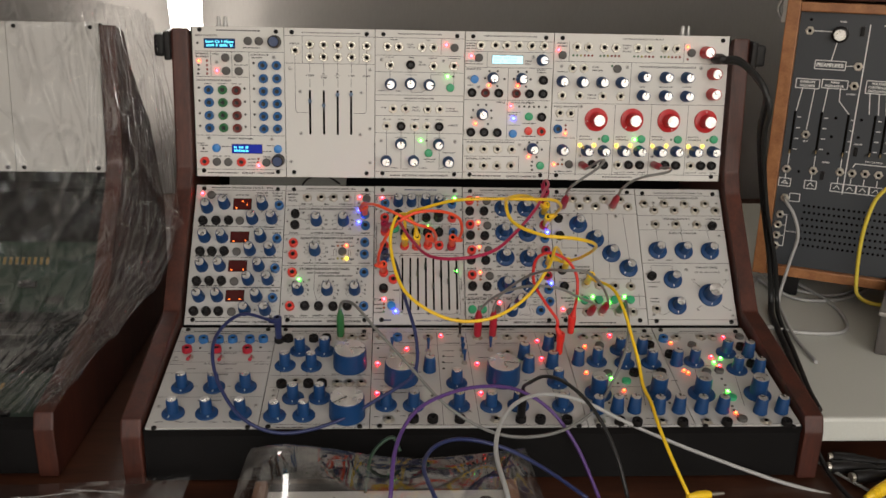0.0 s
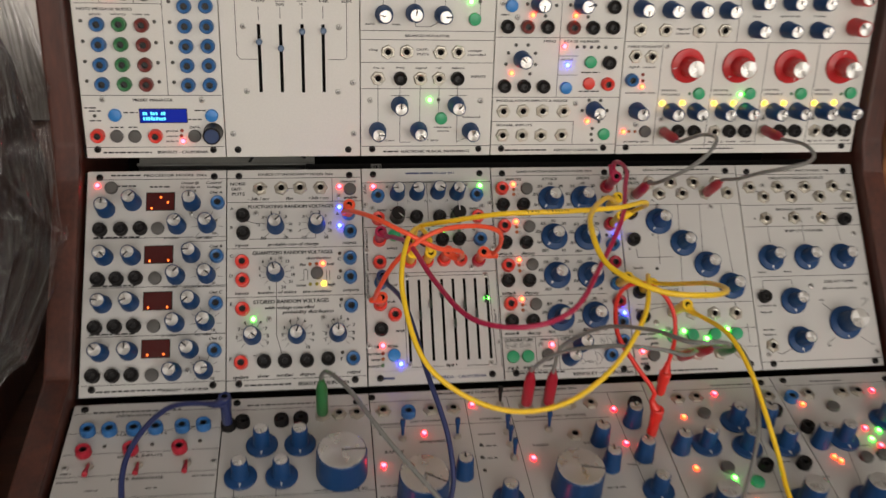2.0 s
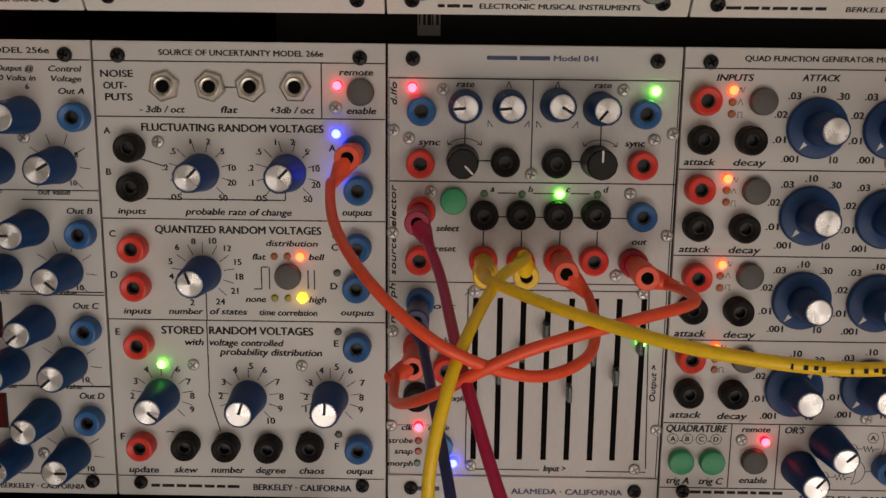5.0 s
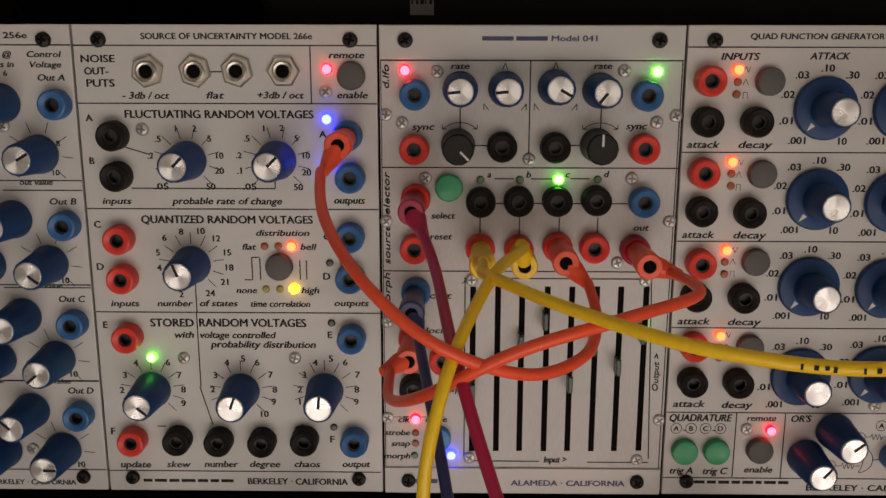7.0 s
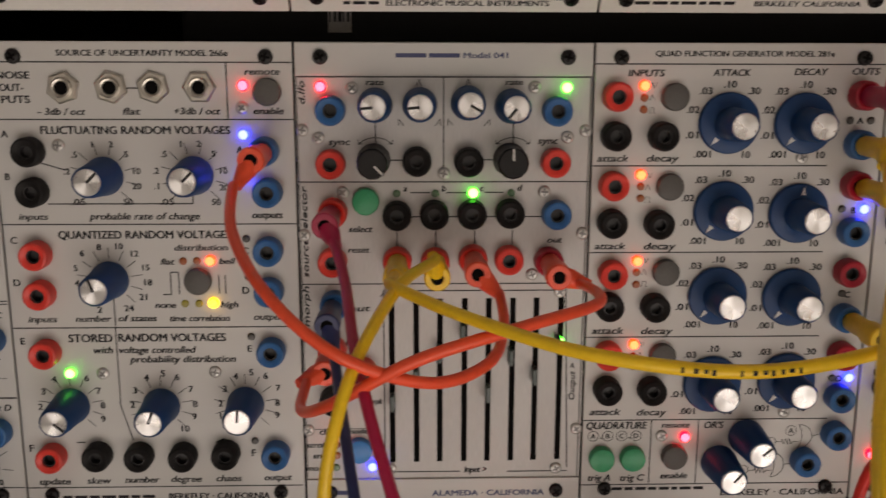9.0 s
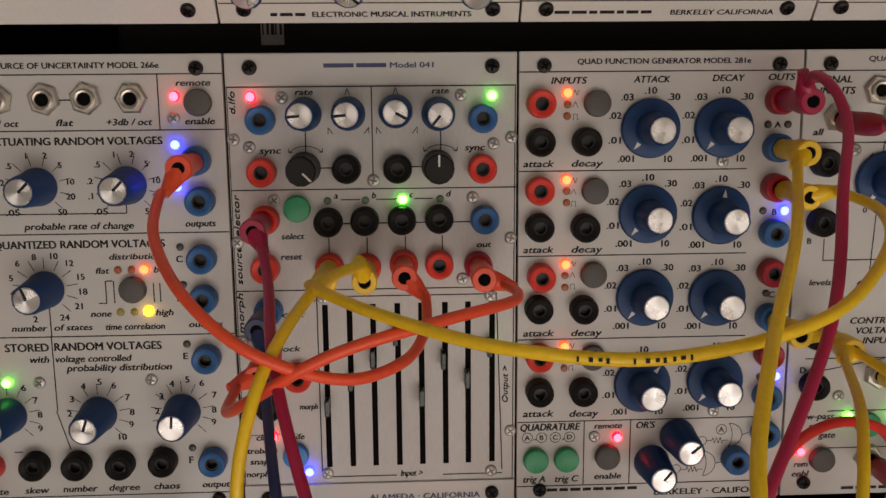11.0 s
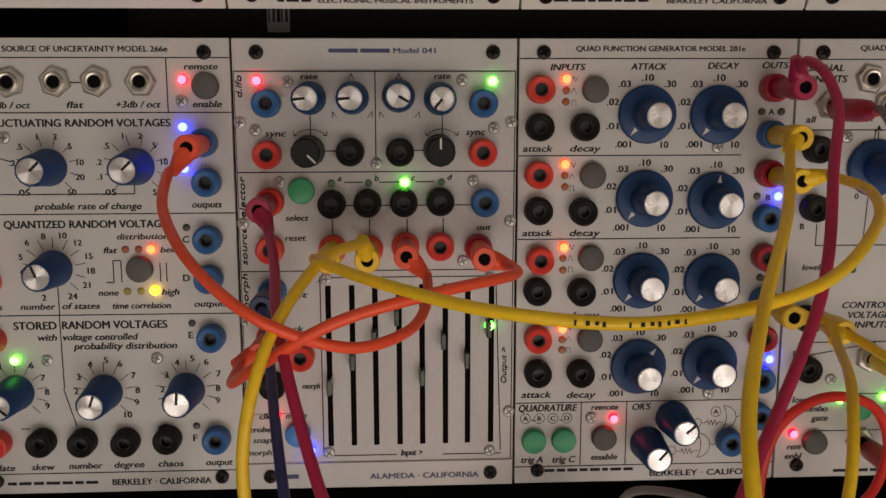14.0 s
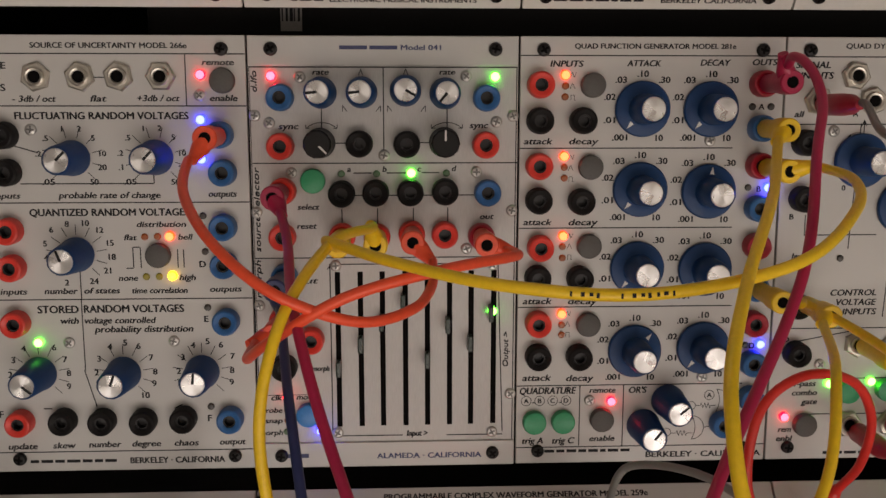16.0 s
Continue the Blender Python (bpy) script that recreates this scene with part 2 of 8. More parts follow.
def cheek_outline():
    """Side view of a cheek: follows the three rows a little proud of them."""
    front = [world_yz(1, 0.002, 0.008), world_yz(1, 0.06, 0.009), world_yz(1, 0.165, 0.010), world_yz(2, 0.012, 0.012), world_yz(2, 0.165, 0.011),
             world_yz(3, 0.012, 0.014), world_yz(3, 0.176, 0.009), (world_yz(3, 0.183, 0)[0], 0.795), (world_yz(3, 0.181, 0)[0], 0.742)]
    back = [(0.18, 0.742), (0.19, 0.9), (0.14, 1.02), (0.07, 1.10), (0.05, 1.145)]
    return front + back


def cabinet(name, at, label):
    cab = thing(name, at, label, "synthesizer cabinet")
    out = cheek_outline()
    turn = Matrix(((0, 0, 1, 0), (1, 0, 0, 0), (0, 1, 0, 0), (0, 0, 0, 1)))
    for x in (LEFT - 0.0225, RIGHT + 0.0025):
        b = prism(out, 0.020, 0.0025)
        b.transform(Matrix.Translation((x, 0, 0)) @ turn)
        part("cheek", b, WOOD_CASE, cab, "reddish mahogany side cheek")
    y3, z3 = world_yz(3, 0.178, -0.004)
    part("base_front", box(LEFT - 0.002, y3 + 0.002, 0.743, RIGHT + 0.002, y3 + 0.008, z3 - 0.003), BLACK_METAL, cab, "black front board under the lowest row")
    part("base", box(LEFT - 0.002, y3 + 0.009, 0.742, RIGHT + 0.002, 0.17, 0.748), BLACK_METAL, cab)
    part("back_board", box(LEFT - 0.002, 0.165, 0.749, RIGHT + 0.002, 0.171, 0.99), BLACK_METAL, cab)
    for row in (1, 2, 3):
        for v in (-0.0035, TALL + 0.0035):
            b = box(LEFT - 0.002, -0.005, -0.0105, RIGHT + 0.002, 0.005, -0.0025)
            b.transform(ROW[row] @ Matrix.Translation((-LEFT, -v + (0.0085 if v > 0 else -0.0085), 0)))
            part("rail", b, BLACK_METAL, cab)
    return cab


cab = cabinet("synthesizer_cabinet", Matrix(), "boat-shaped cabinet with reddish wooden cheeks and three rows of modules")

# ---- modules: builders of panels and controls ----
MM = 0.001
_mesh = {}


def once(key, make):
    """A mesh that is made at its first use and then shared."""
    if key not in _mesh:
        _mesh[key] = make()
    return _mesh[key]


def at(u, v, h=0.0, turn=0.0):
    return pose(u * MM, -v * MM, h * MM, 0, 0, turn)


def spun(name):
    """Turned aluminium: the fine rings drag highlights into rays."""
    m = mat(name, (0.68, 0.67, 0.655), 0.3, 0.85, 0.04, 100, 600)
    nt = m.node_tree
    b = nt.nodes["Principled BSDF"]
    b.inputs["Anisotropic"].default_value = 0.9
    tg = nt.nodes.new("ShaderNodeTangent")
    tg.direction_type, tg.axis = "RADIAL", "Z"
    nt.links.new(tg.outputs["Tangent"], b.inputs["Tangent"])
    return m


SPUN = spun("turned_aluminium_cap")
JACK_COLOUR = {"blue": BLUE_JACK, "red": RED_JACK, "black": BLACK_JACK, "darkred": DARK_RED, "maroon": MAROON, "green": GREEN_JACK}
BUTTON_COLOUR = {"grey": GREY_BUTTON, "green": GREEN_BUTTON, "blue": BLUE_BUTTON, "red": RED_JACK}
LAMP_COLOUR = {"red": (1, 0.004, 0.014), "blue": (0.004, 0.014, 1), "green": (0.05, 1, 0.04), "orange": (1, 0.05, 0.006), "yellow": (1, 0.55, 0.012)}
LAMP = {k: mat(k + "_lit_lamp", c, 0.3, 0, 0, emit=c, strength={"red": 12.0, "blue": 24.0, "green": 9.0, "orange": 7.0, "yellow": 8.0}[k]) for k, c in LAMP_COLOUR.items()}
CORE = {k: mat(k + "_lamp_core", c, 0.3, 0, 0, emit=tuple(0.985 * x + 0.015 for x in c), strength={"red": 45.0, "blue": 50.0, "green": 26.0, "orange": 16.0, "yellow": 9.0}[k]) for k, c in LAMP_COLOUR.items()}
LAMP["dot"] = mat("orange_display_dot", (1, 0.12, 0.02), 0.3, emit=(1, 0.16, 0.02), strength=3.5)
CORE["dot"] = LAMP["dot"]
LENS = {"dark": mat("dark_lamp_lens", (0.045, 0.04, 0.035), 0.3), "red": mat("dull_red_lamp_lens", (0.22, 0.03, 0.015), 0.3), "orange": mat("dull_orange_lamp_lens", (0.33, 0.09, 0.025), 0.3),
        "yellow": mat("dull_yellow_lamp_lens", (0.3, 0.26, 0.04), 0.3), "green": mat("dull_green_lamp_lens", (0.09, 0.17, 0.09), 0.3)}
SCREEN = {"red": mat("dark_red_display_window", (0.05, 0.003, 0.003), 0.12, emit=(0.2, 0.006, 0.004), strength=0.03), "cyan": mat("deep_blue_display", (0.003, 0.012, 0.05), 0.3, emit=(0.0, 0.05, 0.18), strength=0.5, shine=0.12),
          "blue": mat("royal_blue_display", (0.003, 0.012, 0.15), 0.3, emit=(0.002, 0.022, 0.5), strength=0.4, shine=0.12), "white": mat("pale_cyan_display", (0.3, 0.5, 0.55), 0.2, emit=(0.5, 0.85, 0.95), strength=1.1)}
GLYPH = mat("glowing_cyan_characters", (0.1, 0.6, 0.8), 0.3, emit=(0.1, 0.75, 1.0), strength=1.6)
GLYPH_DIM = mat("pale_display_characters", (0.5, 0.6, 0.62), 0.3)


def module(row, col, wide, name, label, panel=None):
    m = thing(name, ROW[row] @ Matrix.Translation((col * UNIT, 0, 0)), label, "synth module", "modules of the cabinet")
    part("panel", box(0.0004, -TALL, -0.0025, wide * UNIT - 0.0004, 0, 0, 0.0004), panel or PANEL, m)
    m["prints"] = 1
    PRINTS[m.name] = (m, bmesh.new())
    return m


PRINTS = {}


def knob_body(r0, r1, h, skirt, skirt_h):
    prof = []
    if skirt:
        prof = [(skirt, 0.4), (skirt, 1.7), (skirt - 0.5, 2.3), (r0 + 0.5, skirt_h - 0.3), (r0, skirt_h + 0.1)]
    else:
        prof = [(r0 + 0.3, 0.4), (r0 + 0.3, 1.6), (r0, 2.4)]
    prof += [(r1 + 0.1, h - 0.9), (r1 - 0.5, h - 0.1), (r1 - 0.9, h - 0.1), (0, h - 0.1)]
    return lathe([(r * MM, z * MM) for r, z in [(0, 0.4)] + prof], 32)


def fluted(b, r_min, h0, h1, n=20):
    """Shallow grip flutes round a knob's side."""
    for v in b.verts:
        r = math.hypot(v.co.x, v.co.y)
        if r > r_min * MM and h0 * MM < v.co.z < h1 * MM:
            k = 1 + 0.02 * math.cos(n * math.atan2(v.co.y, v.co.x))
            v.co.x, v.co.y = v.co.x * k, v.co.y * k
    return b


def cap_mesh(r, pointer):
    b = lathe([(0, 0), (r * MM, 0), (r * MM, 0.35 * MM), ((r - 0.35) * MM, 0.6 * MM), (0, 0.6 * MM)], 32)
    n = len(b.faces)
    if pointer:
        box(-0.5 * MM, 0.0, 0.55 * MM, 0.5 * MM, (r - 0.1) * MM, 0.72 * MM, bm=b)
        b.faces.ensure_lookup_table()
        for f in b.faces[n:]:
            f.material_index = 1
    return b


#       body r0, r1, height, skirt, skirt height, body material, cap radius, cap pointer
KNOB = {
    "Km": (6.0, 5.1, 18.3, 0, 0, BLUE, 4.4, True),
    "K": (6.8, 5.5, 18.3, 0, 0, BLUE, 4.75, True),
    "Kb": (5.8, 5.4, 15, 0, 0, BLACK_PLASTIC, 0, True),
    "Kd": (7.4, 6.8, 16, 0, 0, BLACK_PLASTIC, 5.6, False),
    "Kr": (7.2, 6.6, 18, 0, 0, RED_KNOB, 5.6, True),
    "S": (6.1, 5.4, 18.1, 11.2, 3.3, BLUE, 4.7, False),
    "R": (8.2, 7.5, 20, 14.3, 3.6, RED_KNOB, 7.0, False),
    "H": (8.8, 8.2, 23, 14.2, 3.6, BLUE, 8.0, False),
    "G": (17.6, 17.0, 23, 0, 0, BLUE, 16.4, True),
}


def knob(m, kind, u, v, turn):
    r0, r1, h, skirt, sh, material, cap, pointer = KNOB[kind]
    me = once("body" + kind, lambda: mesh_of("knob", fluted(knob_body(r0, r1, h, skirt, sh), r1 - 0.6, (sh or 1.7) + 0.2, h - 0.5), material))
    label = {"Km": "small blue knob with a silver cap", "K": "blue knob with a silver cap", "Kb": "black knob with a white pointer", "Kd": "black encoder knob", "Kr": "red knob with a silver cap", "S": "blue knob with a wide skirt",
             "R": "red knob with a wide skirt", "H": "tall blue knob with a skirt", "G": "large blue dial with an aluminium top"}[kind]
    k = part("knob", me, None, m, label, at(u, v, 0, -turn))
    if cap:
        cm = once("cap" + kind, lambda: mesh_of("cap", cap_mesh(cap, pointer), BLUE_DARK if kind == "Kd" else SPUN, INK))
        part("cap", cm, None, k, "turned silver cap" if kind != "Kd" else "dark blue cap", at(0, 0, h - 0.3))
    if skirt:
        pm = once("mark" + kind, lambda: mesh_of("pointer", join(bmesh.new(), prism([(-1.0 * MM, (skirt - 4.3) * MM), (1.0 * MM, (skirt - 4.3) * MM), (0, (skirt - 1.0) * MM)], 0.8 * MM), Matrix.Translation((0, 0, 2.1 * MM))), WHITE_INK))
        part("pointer", pm, None, k, "white pointer mark")
    if kind == "Kb":
        pm = once("markKb", lambda: mesh_of("pointer", box(-0.35 * MM, 1 * MM, (h - 0.1) * MM, 0.35 * MM, 5.2 * MM, (h + 0.15) * MM), WHITE_INK))
        part("pointer", pm, None, k, "white pointer line")


# Near-black colour paints the shade inside each jack's bore.
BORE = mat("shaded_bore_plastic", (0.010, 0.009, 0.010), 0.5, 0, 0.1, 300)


def jack(m, u, v, colour):
    """Banana jack: a coloured collar round a dark bore."""
    prof = [(5.4, 0), (5.35, 4.8), (5.0, 5.7), (4.4, 6.0), (3.3, 5.6), (2.6, 5.2), (2.6, 1.0), (0, 1.0)]
    me = once("jack" + colour, lambda: mesh_of("jack", lathe([(r * MM, z * MM) for r, z in prof], 28), JACK_COLOUR[colour]))
    j = part("jack", me, None, m, colour.replace("dark", "dark ") + " banana jack", at(u, v))
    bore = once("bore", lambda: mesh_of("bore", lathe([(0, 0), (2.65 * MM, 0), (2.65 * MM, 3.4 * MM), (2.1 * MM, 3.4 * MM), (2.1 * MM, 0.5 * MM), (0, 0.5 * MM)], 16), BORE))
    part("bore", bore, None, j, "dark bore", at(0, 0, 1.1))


def socket(m, u, v):
    """Small phone socket: hexagon nut, bushing and dark bore."""
    def nut():
        b = lathe([(0, 0), (5.9 * MM, 0), (5.9 * MM, 1.5 * MM), (5.2 * MM, 2.0 * MM), (3.7 * MM, 2.0 * MM), (3.7 * MM, 0.2 * MM)], 6, False)
        return mesh_of("socket", b, NICKEL)
    s = part("socket", once("nut", nut), None, m, "nickel phone socket", at(u, v, 0, 13 * (u % 5)))
    bush = once("bush", lambda: mesh_of("bushing", lathe([(0, 0.2 * MM), (3.7 * MM, 0.2 * MM), (3.7 * MM, 2.9 * MM), (3.2 * MM, 3.2 * MM), (2.5 * MM, 3.0 * MM), (2.3 * MM, 0.6 * MM), (0, 0.6 * MM)], 24), NICKEL))
    part("bushing", bush, None, s)
    bore = once("socketbore", lambda: mesh_of("bore", lathe([(0, 2.2 * MM), (2.3 * MM, 2.2 * MM), (2.3 * MM, 2.5 * MM), (0, 2.5 * MM)], 16), HOLE))
    part("bore", bore, None, s, "dark bore")


def button(m, u, v, colour):
    prof = [(0, 0), (5.0, 0), (5.0, 2.4), (4.7, 3.1), (4.0, 3.4), (0, 3.5)]
    me = once("button" + colour, lambda: mesh_of("button", lathe([(r * MM, z * MM) for r, z in prof], 28), BUTTON_COLOUR[colour]))
    part("button", me, None, m, "round " + colour + " push button", at(u, v))


def lamp_mesh(r, colour):
    b = lathe([(x * MM, z * MM) for x, z in [(0, 0), (r, 0), (r, 0.8), (r * 0.86, 1.6), (r * 0.64, 2.1), (r * 0.32, 2.4), (0, 2.45)]], 16)
    for f in b.faces:
        if f.calc_center_median().z > 1.7 * MM:
            f.material_index = 1
    return mesh_of("lamp", b, LAMP[colour], CORE[colour])


def lamp(m, u, v, colour):
    me = once("lamp" + colour, lambda: lamp_mesh(0.75 if colour == "dot" else 1.95, colour))
    part("lamp", me, None, m, ("glowing " + colour + " lamp") if colour != "dot" else "glowing orange display dot", at(u, v, 0.5 if colour == "dot" else 0))


def lamp_off(m, u, v, colour):
    me = once("off" + colour, lambda: mesh_of("lamp", lathe([(x * MM, z * MM) for x, z in [(0, 0), (1.45, 0), (1.45, 0.4), (1.1, 0.8), (0, 1.0)]], 14), LENS[colour]))
    part("lamp", me, None, m, "unlit small lamp", at(u, v))


def lamp_row(m, u0, u1, v, n):
    for i in range(n):
        lamp_off(m, u0 + (u1 - u0) * i / (n - 1), v, ("green", "green", "yellow", "red", "red", "red")[i])


# Darker raised bars stand in for the shade in a screw's cross recess.
SCREW_CROSS = mat("shaded_screw_cross", (0.15, 0.145, 0.14), 0.6, 0.5)


def screw_mesh(r, h, material):
    b = lathe([(x * MM, z * MM) for x, z in [(0, 0), (r, 0), (r, h * 0.5), (r * 0.85, h * 0.85), (r * 0.6, h), (0, h)]], 20)
    n = len(b.faces)
    for a in (0, 90):
        q = box(-0.62 * r * MM, -0.16 * r * MM, h * 0.97 * MM, 0.62 * r * MM, 0.16 * r * MM, (h + 0.04) * MM)
        join(b, q, pose(0, 0, 0.02 * MM * (a > 0), 0, 0, a))
    b.faces.ensure_lookup_table()
    for f in b.faces[n:]:
        f.material_index = 1
    return mesh_of("screw", b, material, SCREW_CROSS if material is STEEL else HOLE)


def screw(m, u, v):
    part("screw", once("screw", lambda: screw_mesh(2.3, 1.0, STEEL)), None, m, "small steel cross-head screw", at(u, v, 0, (u * 37 + v * 11) % 90))


def corner_screw(m, u, v):
    part("mounting_screw", once("cscrew", lambda: screw_mesh(2.7, 1.9, BLACK_SCREW)), None, m, "black mounting screw", at(u, v, 0, (u * 31 + v * 17) % 90))


def switch(m, u, v, colour):
    s = part("toggle_switch", once("swnut", lambda: mesh_of("toggle_switch", lathe([(0, 0), (3.0 * MM, 0), (3.0 * MM, 1.6 * MM), (1.7 * MM, 2.4 * MM), (1.5 * MM, 4 * MM), (0, 4 * MM)], 12), NICKEL)), None, m, "toggle switch", at(u, v))
    me = once("bat" + colour, lambda: mesh_of("lever", lathe([(0, 0), (1.0 * MM, 0), (1.3 * MM, 6 * MM), (2.0 * MM, 11 * MM), (1.9 * MM, 13 * MM), (0, 13.6 * MM)], 12), {"red": DARK_RED, "blue": BLUE, "black": BLACK_PLASTIC}[colour]))
    tilt = 74 if colour == "red" else -18
    part("lever", me, None, s, colour + " switch lever", pose(0, 0, 0.003, tilt, 0, 0))


def slot(m, u, v0, v1, wide):
    # A flat dark strip laid on the panel replaces the shaded opening.
    b = prism([((u + x) * MM, -y * MM) for x, y in ((-wide / 2, v0), (-wide / 2, v1), (wide / 2, v1), (wide / 2, v0))], 0.06 * MM)
    part("slider_slot", b, HOLE, m, "dark slider slot")


def slider(m, u, v, colour):
    def make():
        b = box(-0.95 * MM, -3.3 * MM, 0, 0.95 * MM, 3.3 * MM, 6 * MM, 0.5 * MM) if colour == "green" else lathe([(0, 0), (1.4 * MM, 0), (1.4 * MM, 5 * MM), (2.4 * MM, 5.4 * MM), (2.4 * MM, 8 * MM), (1.6 * MM, 8.8 * MM), (0, 8.8 * MM)], 16)
        return mesh_of("slider_lever", b, SLIDER_GREEN if colour == "green" else SLIDER_BLUE)
    part("slider_lever", once("slider" + colour, make), None, m, {"green": "small dark green slider lever", "blue": "small grey-blue slider knob"}[colour], at(u, v))


SLIDER_GREEN = mat("dark_green_lever_plastic", (0.015, 0.03, 0.022), 0.3)
SLIDER_BLUE = mat("grey_blue_plastic", (0.1, 0.16, 0.26), 0.4)


def display(m, u0, v0, u1, v1, colour):
    w, h = u1 - u0, v1 - v0
    d = part("display", box((u0 - 0.6) * MM, -(v1 + 0.6) * MM, 0.05 * MM, (u1 + 0.6) * MM, -(v0 - 0.6) * MM, 0.5 * MM, 0.15 * MM), BLACK_PLASTIC, m, "display in a thin black frame")
    part("screen", box(u0 * MM, -v1 * MM, 0.4 * MM, u1 * MM, -v0 * MM, 0.62 * MM), SCREEN[colour], d, {"red": "dark red display window", "cyan": "dark blue screen", "blue": "royal blue screen", "white": "pale cyan screen"}[colour])
    if colour == "red":
        return
    b = bmesh.new()
    rng = random.Random(int(u0 * 10 + v0))
    for line in (0, 1):
        n = {"cyan": 16, "blue": 9, "white": 12}[colour]
        vv = v0 + h * (0.3 + 0.4 * line)
        if colour == "cyan" and line == 0:
            add_text(b, "busA Ch 1 Mono", u0 + 0.05 * w, u1 - 0.04 * w, vv, h * 0.28, 0, False, 0.68)
            continue
        for i in range(n):
            if rng.random() < 0.2:
                continue
            x = u0 + w * (0.06 + 0.88 * (i + 0.1) / (16 if colour != "white" else 14))
            box(x * MM, -(vv + h * 0.14) * MM, 0.65 * MM, (x + w * 0.035) * MM, -(vv - h * 0.14 + rng.random() * h * 0.08) * MM, 0.68 * MM, bm=b)
    part("characters", b, GLYPH if colour != "white" else GLYPH_DIM, d, "glowing characters")


_font_cache = {}


def glyphs(s, slant):
    if (s, slant) not in _font_cache:
        c = bpy.data.curves.new("text", "FONT")
        c.body, c.size, c.shear, c.resolution_u = s, 1.0, slant, 3
        ob = bpy.data.objects.new("text", c)
        me = bpy.data.meshes.new_from_object(ob)
        bpy.data.objects.remove(ob)
        bpy.data.curves.remove(c)
        _font_cache[(s, slant)] = me
    return _font_cache[(s, slant)]


def add_text(bm, s, u0, u1, v, cap, slant, upright, lift=0.06):
    """Lettering of cap height cap, fitted between u0 and u1 and centred on v."""
    me = glyphs(s, slant)
    xs = [p.co.x for p in me.vertices]
    if not xs:
        return
    x0, x1 = min(xs), max(xs)
    kx, ky = (u1 - u0) / max(1e-3, x1 - x0), cap / 0.70
    if len(s) <= 2:
        kx, mid = ky * 1.05, (u0 + u1) / 2
        u0, u1 = mid - kx * (x1 - x0) / 2, mid + kx * (x1 - x0) / 2
    if upright:
        mt = Matrix.Translation((v * MM, -u1 * MM, lift * MM)) @ pose(0, 0, 0, 0, 0, 90)
    else:
        mt = Matrix.Translation((u0 * MM, -v * MM, lift * MM))
    mt = mt @ Matrix.Diagonal((kx * MM, ky * MM, 1, 1)) @ Matrix.Translation((-x0, -0.35, 0))
    bold = 0.062 * cap
    for i, (du, dv) in enumerate(((-bold, 0), (bold, 0), (0, bold * 0.8))):
        t = bmesh.new()
        t.from_mesh(me)
        join(bm, t, Matrix.Translation((du * MM, dv * MM, i * 0.004 * MM)) @ mt)


def text(m, s, u0, u1, v, cap, slant=0.0, upright=False):
    add_text(PRINTS[m.name][1], s, u0, u1, v, cap, slant, upright)


def rule(m, u0, v0, u1, v1, wide=0.46):
    b = PRINTS[m.name][1]
    a, c = Vector((u0, -v0, 0)) * MM, Vector((u1, -v1, 0)) * MM
    d = (c - a).normalized()
    s = Vector((-d.y, d.x, 0)) * wide * 0.5 * MM
    up = Vector((0, 0, 0.055 * MM))
    b.faces.new([b.verts.new(p + up) for p in (a - s, c - s, c + s, a + s)])


def word_bars(m, u0, u1, v, h):
    """Writing too small to read: a row of plain bars."""
    rng = random.Random(int(u0 * 7 + v * 13))
    u = u0
    while u < u1 - 0.8:
        w = min(u1 - u, rng.uniform(2.2, 5.5))
        rule(m, u, v, u + w, v, h * 0.65)
        u += w + 0.9


def ring(m, u, v, r):
    """Thin printed circle."""
    for i in range(14):
        a, c = 2 * math.pi * i / 14, 2 * math.pi * (i + 1) / 14
        rule(m, u + r * math.cos(a), v + r * math.sin(a), u + r * math.cos(c), v + r * math.sin(c), 0.28)


def resistor(m, u0, u1, v):
    """Printed resistor sign: a zigzag between two leads."""
    w = (u1 - u0) / 4
    pts = [(u0, v), (u0 + w, v)] + [(u0 + w + 2 * w * (i + 0.5) / 6, v + (1.2 if i % 2 else -1.2)) for i in range(6)] + [(u1 - w, v), (u1, v)]
    for a, c in zip(pts, pts[1:]):
        rule(m, *a, *c, 0.28)


def gate(m, u0, u1, v0, v1):
    """Printed logic gate: hollow back, two curved flanks meeting in a tip."""
    mid, half = (v0 + v1) / 2, (v1 - v0) / 2
    back = [(u0 + 1.4 * (1 - (k / 4) ** 2), mid + half * k / 4) for k in range(-4, 5)]
    flank = [(u0 + (u1 - u0) * math.sin(0.5 * math.pi * k / 6), half * math.cos(0.5 * math.pi * k / 6)) for k in range(7)]
    for pts in (back, [(x, mid + y) for x, y in flank], [(x, mid - y) for x, y in flank]):
        for a, c in zip(pts, pts[1:]):
            rule(m, *a, *c, 0.3)


def ticks(m, u, v, n):
    for i in range(n):
        a = radians(-135 + 270 * i / (n - 1))
        rule(m, u + 8.0 * math.sin(a), v - 8.0 * math.cos(a), u + 12.2 * math.sin(a), v - 12.2 * math.cos(a), 0.3)


def wave_marks(m, u, v):
    for dv, pts in ((0, ((0, 1), (0.8, -1), (1.6, 1), (2.4, -1))), (4.5, ((0, 1), (1.0, -1.2), (2, 1))), (9, ((0, 1), (0.4, 1), (0.4, -1), (1.8, -1), (1.8, 1), (2.3, 1)))):
        for a, b in zip(pts, pts[1:]):
            rule(m, u + a[0], v + dv + a[1], u + b[0], v + dv + b[1], 0.22)


def finish_prints():
    for m, b in PRINTS.values():
        del m["prints"]
        part("lettering", b, INK, m, "black printed lettering and rules")

# ---- the modules and their controls; places in millimetres right of and below a panel's top left corner ----

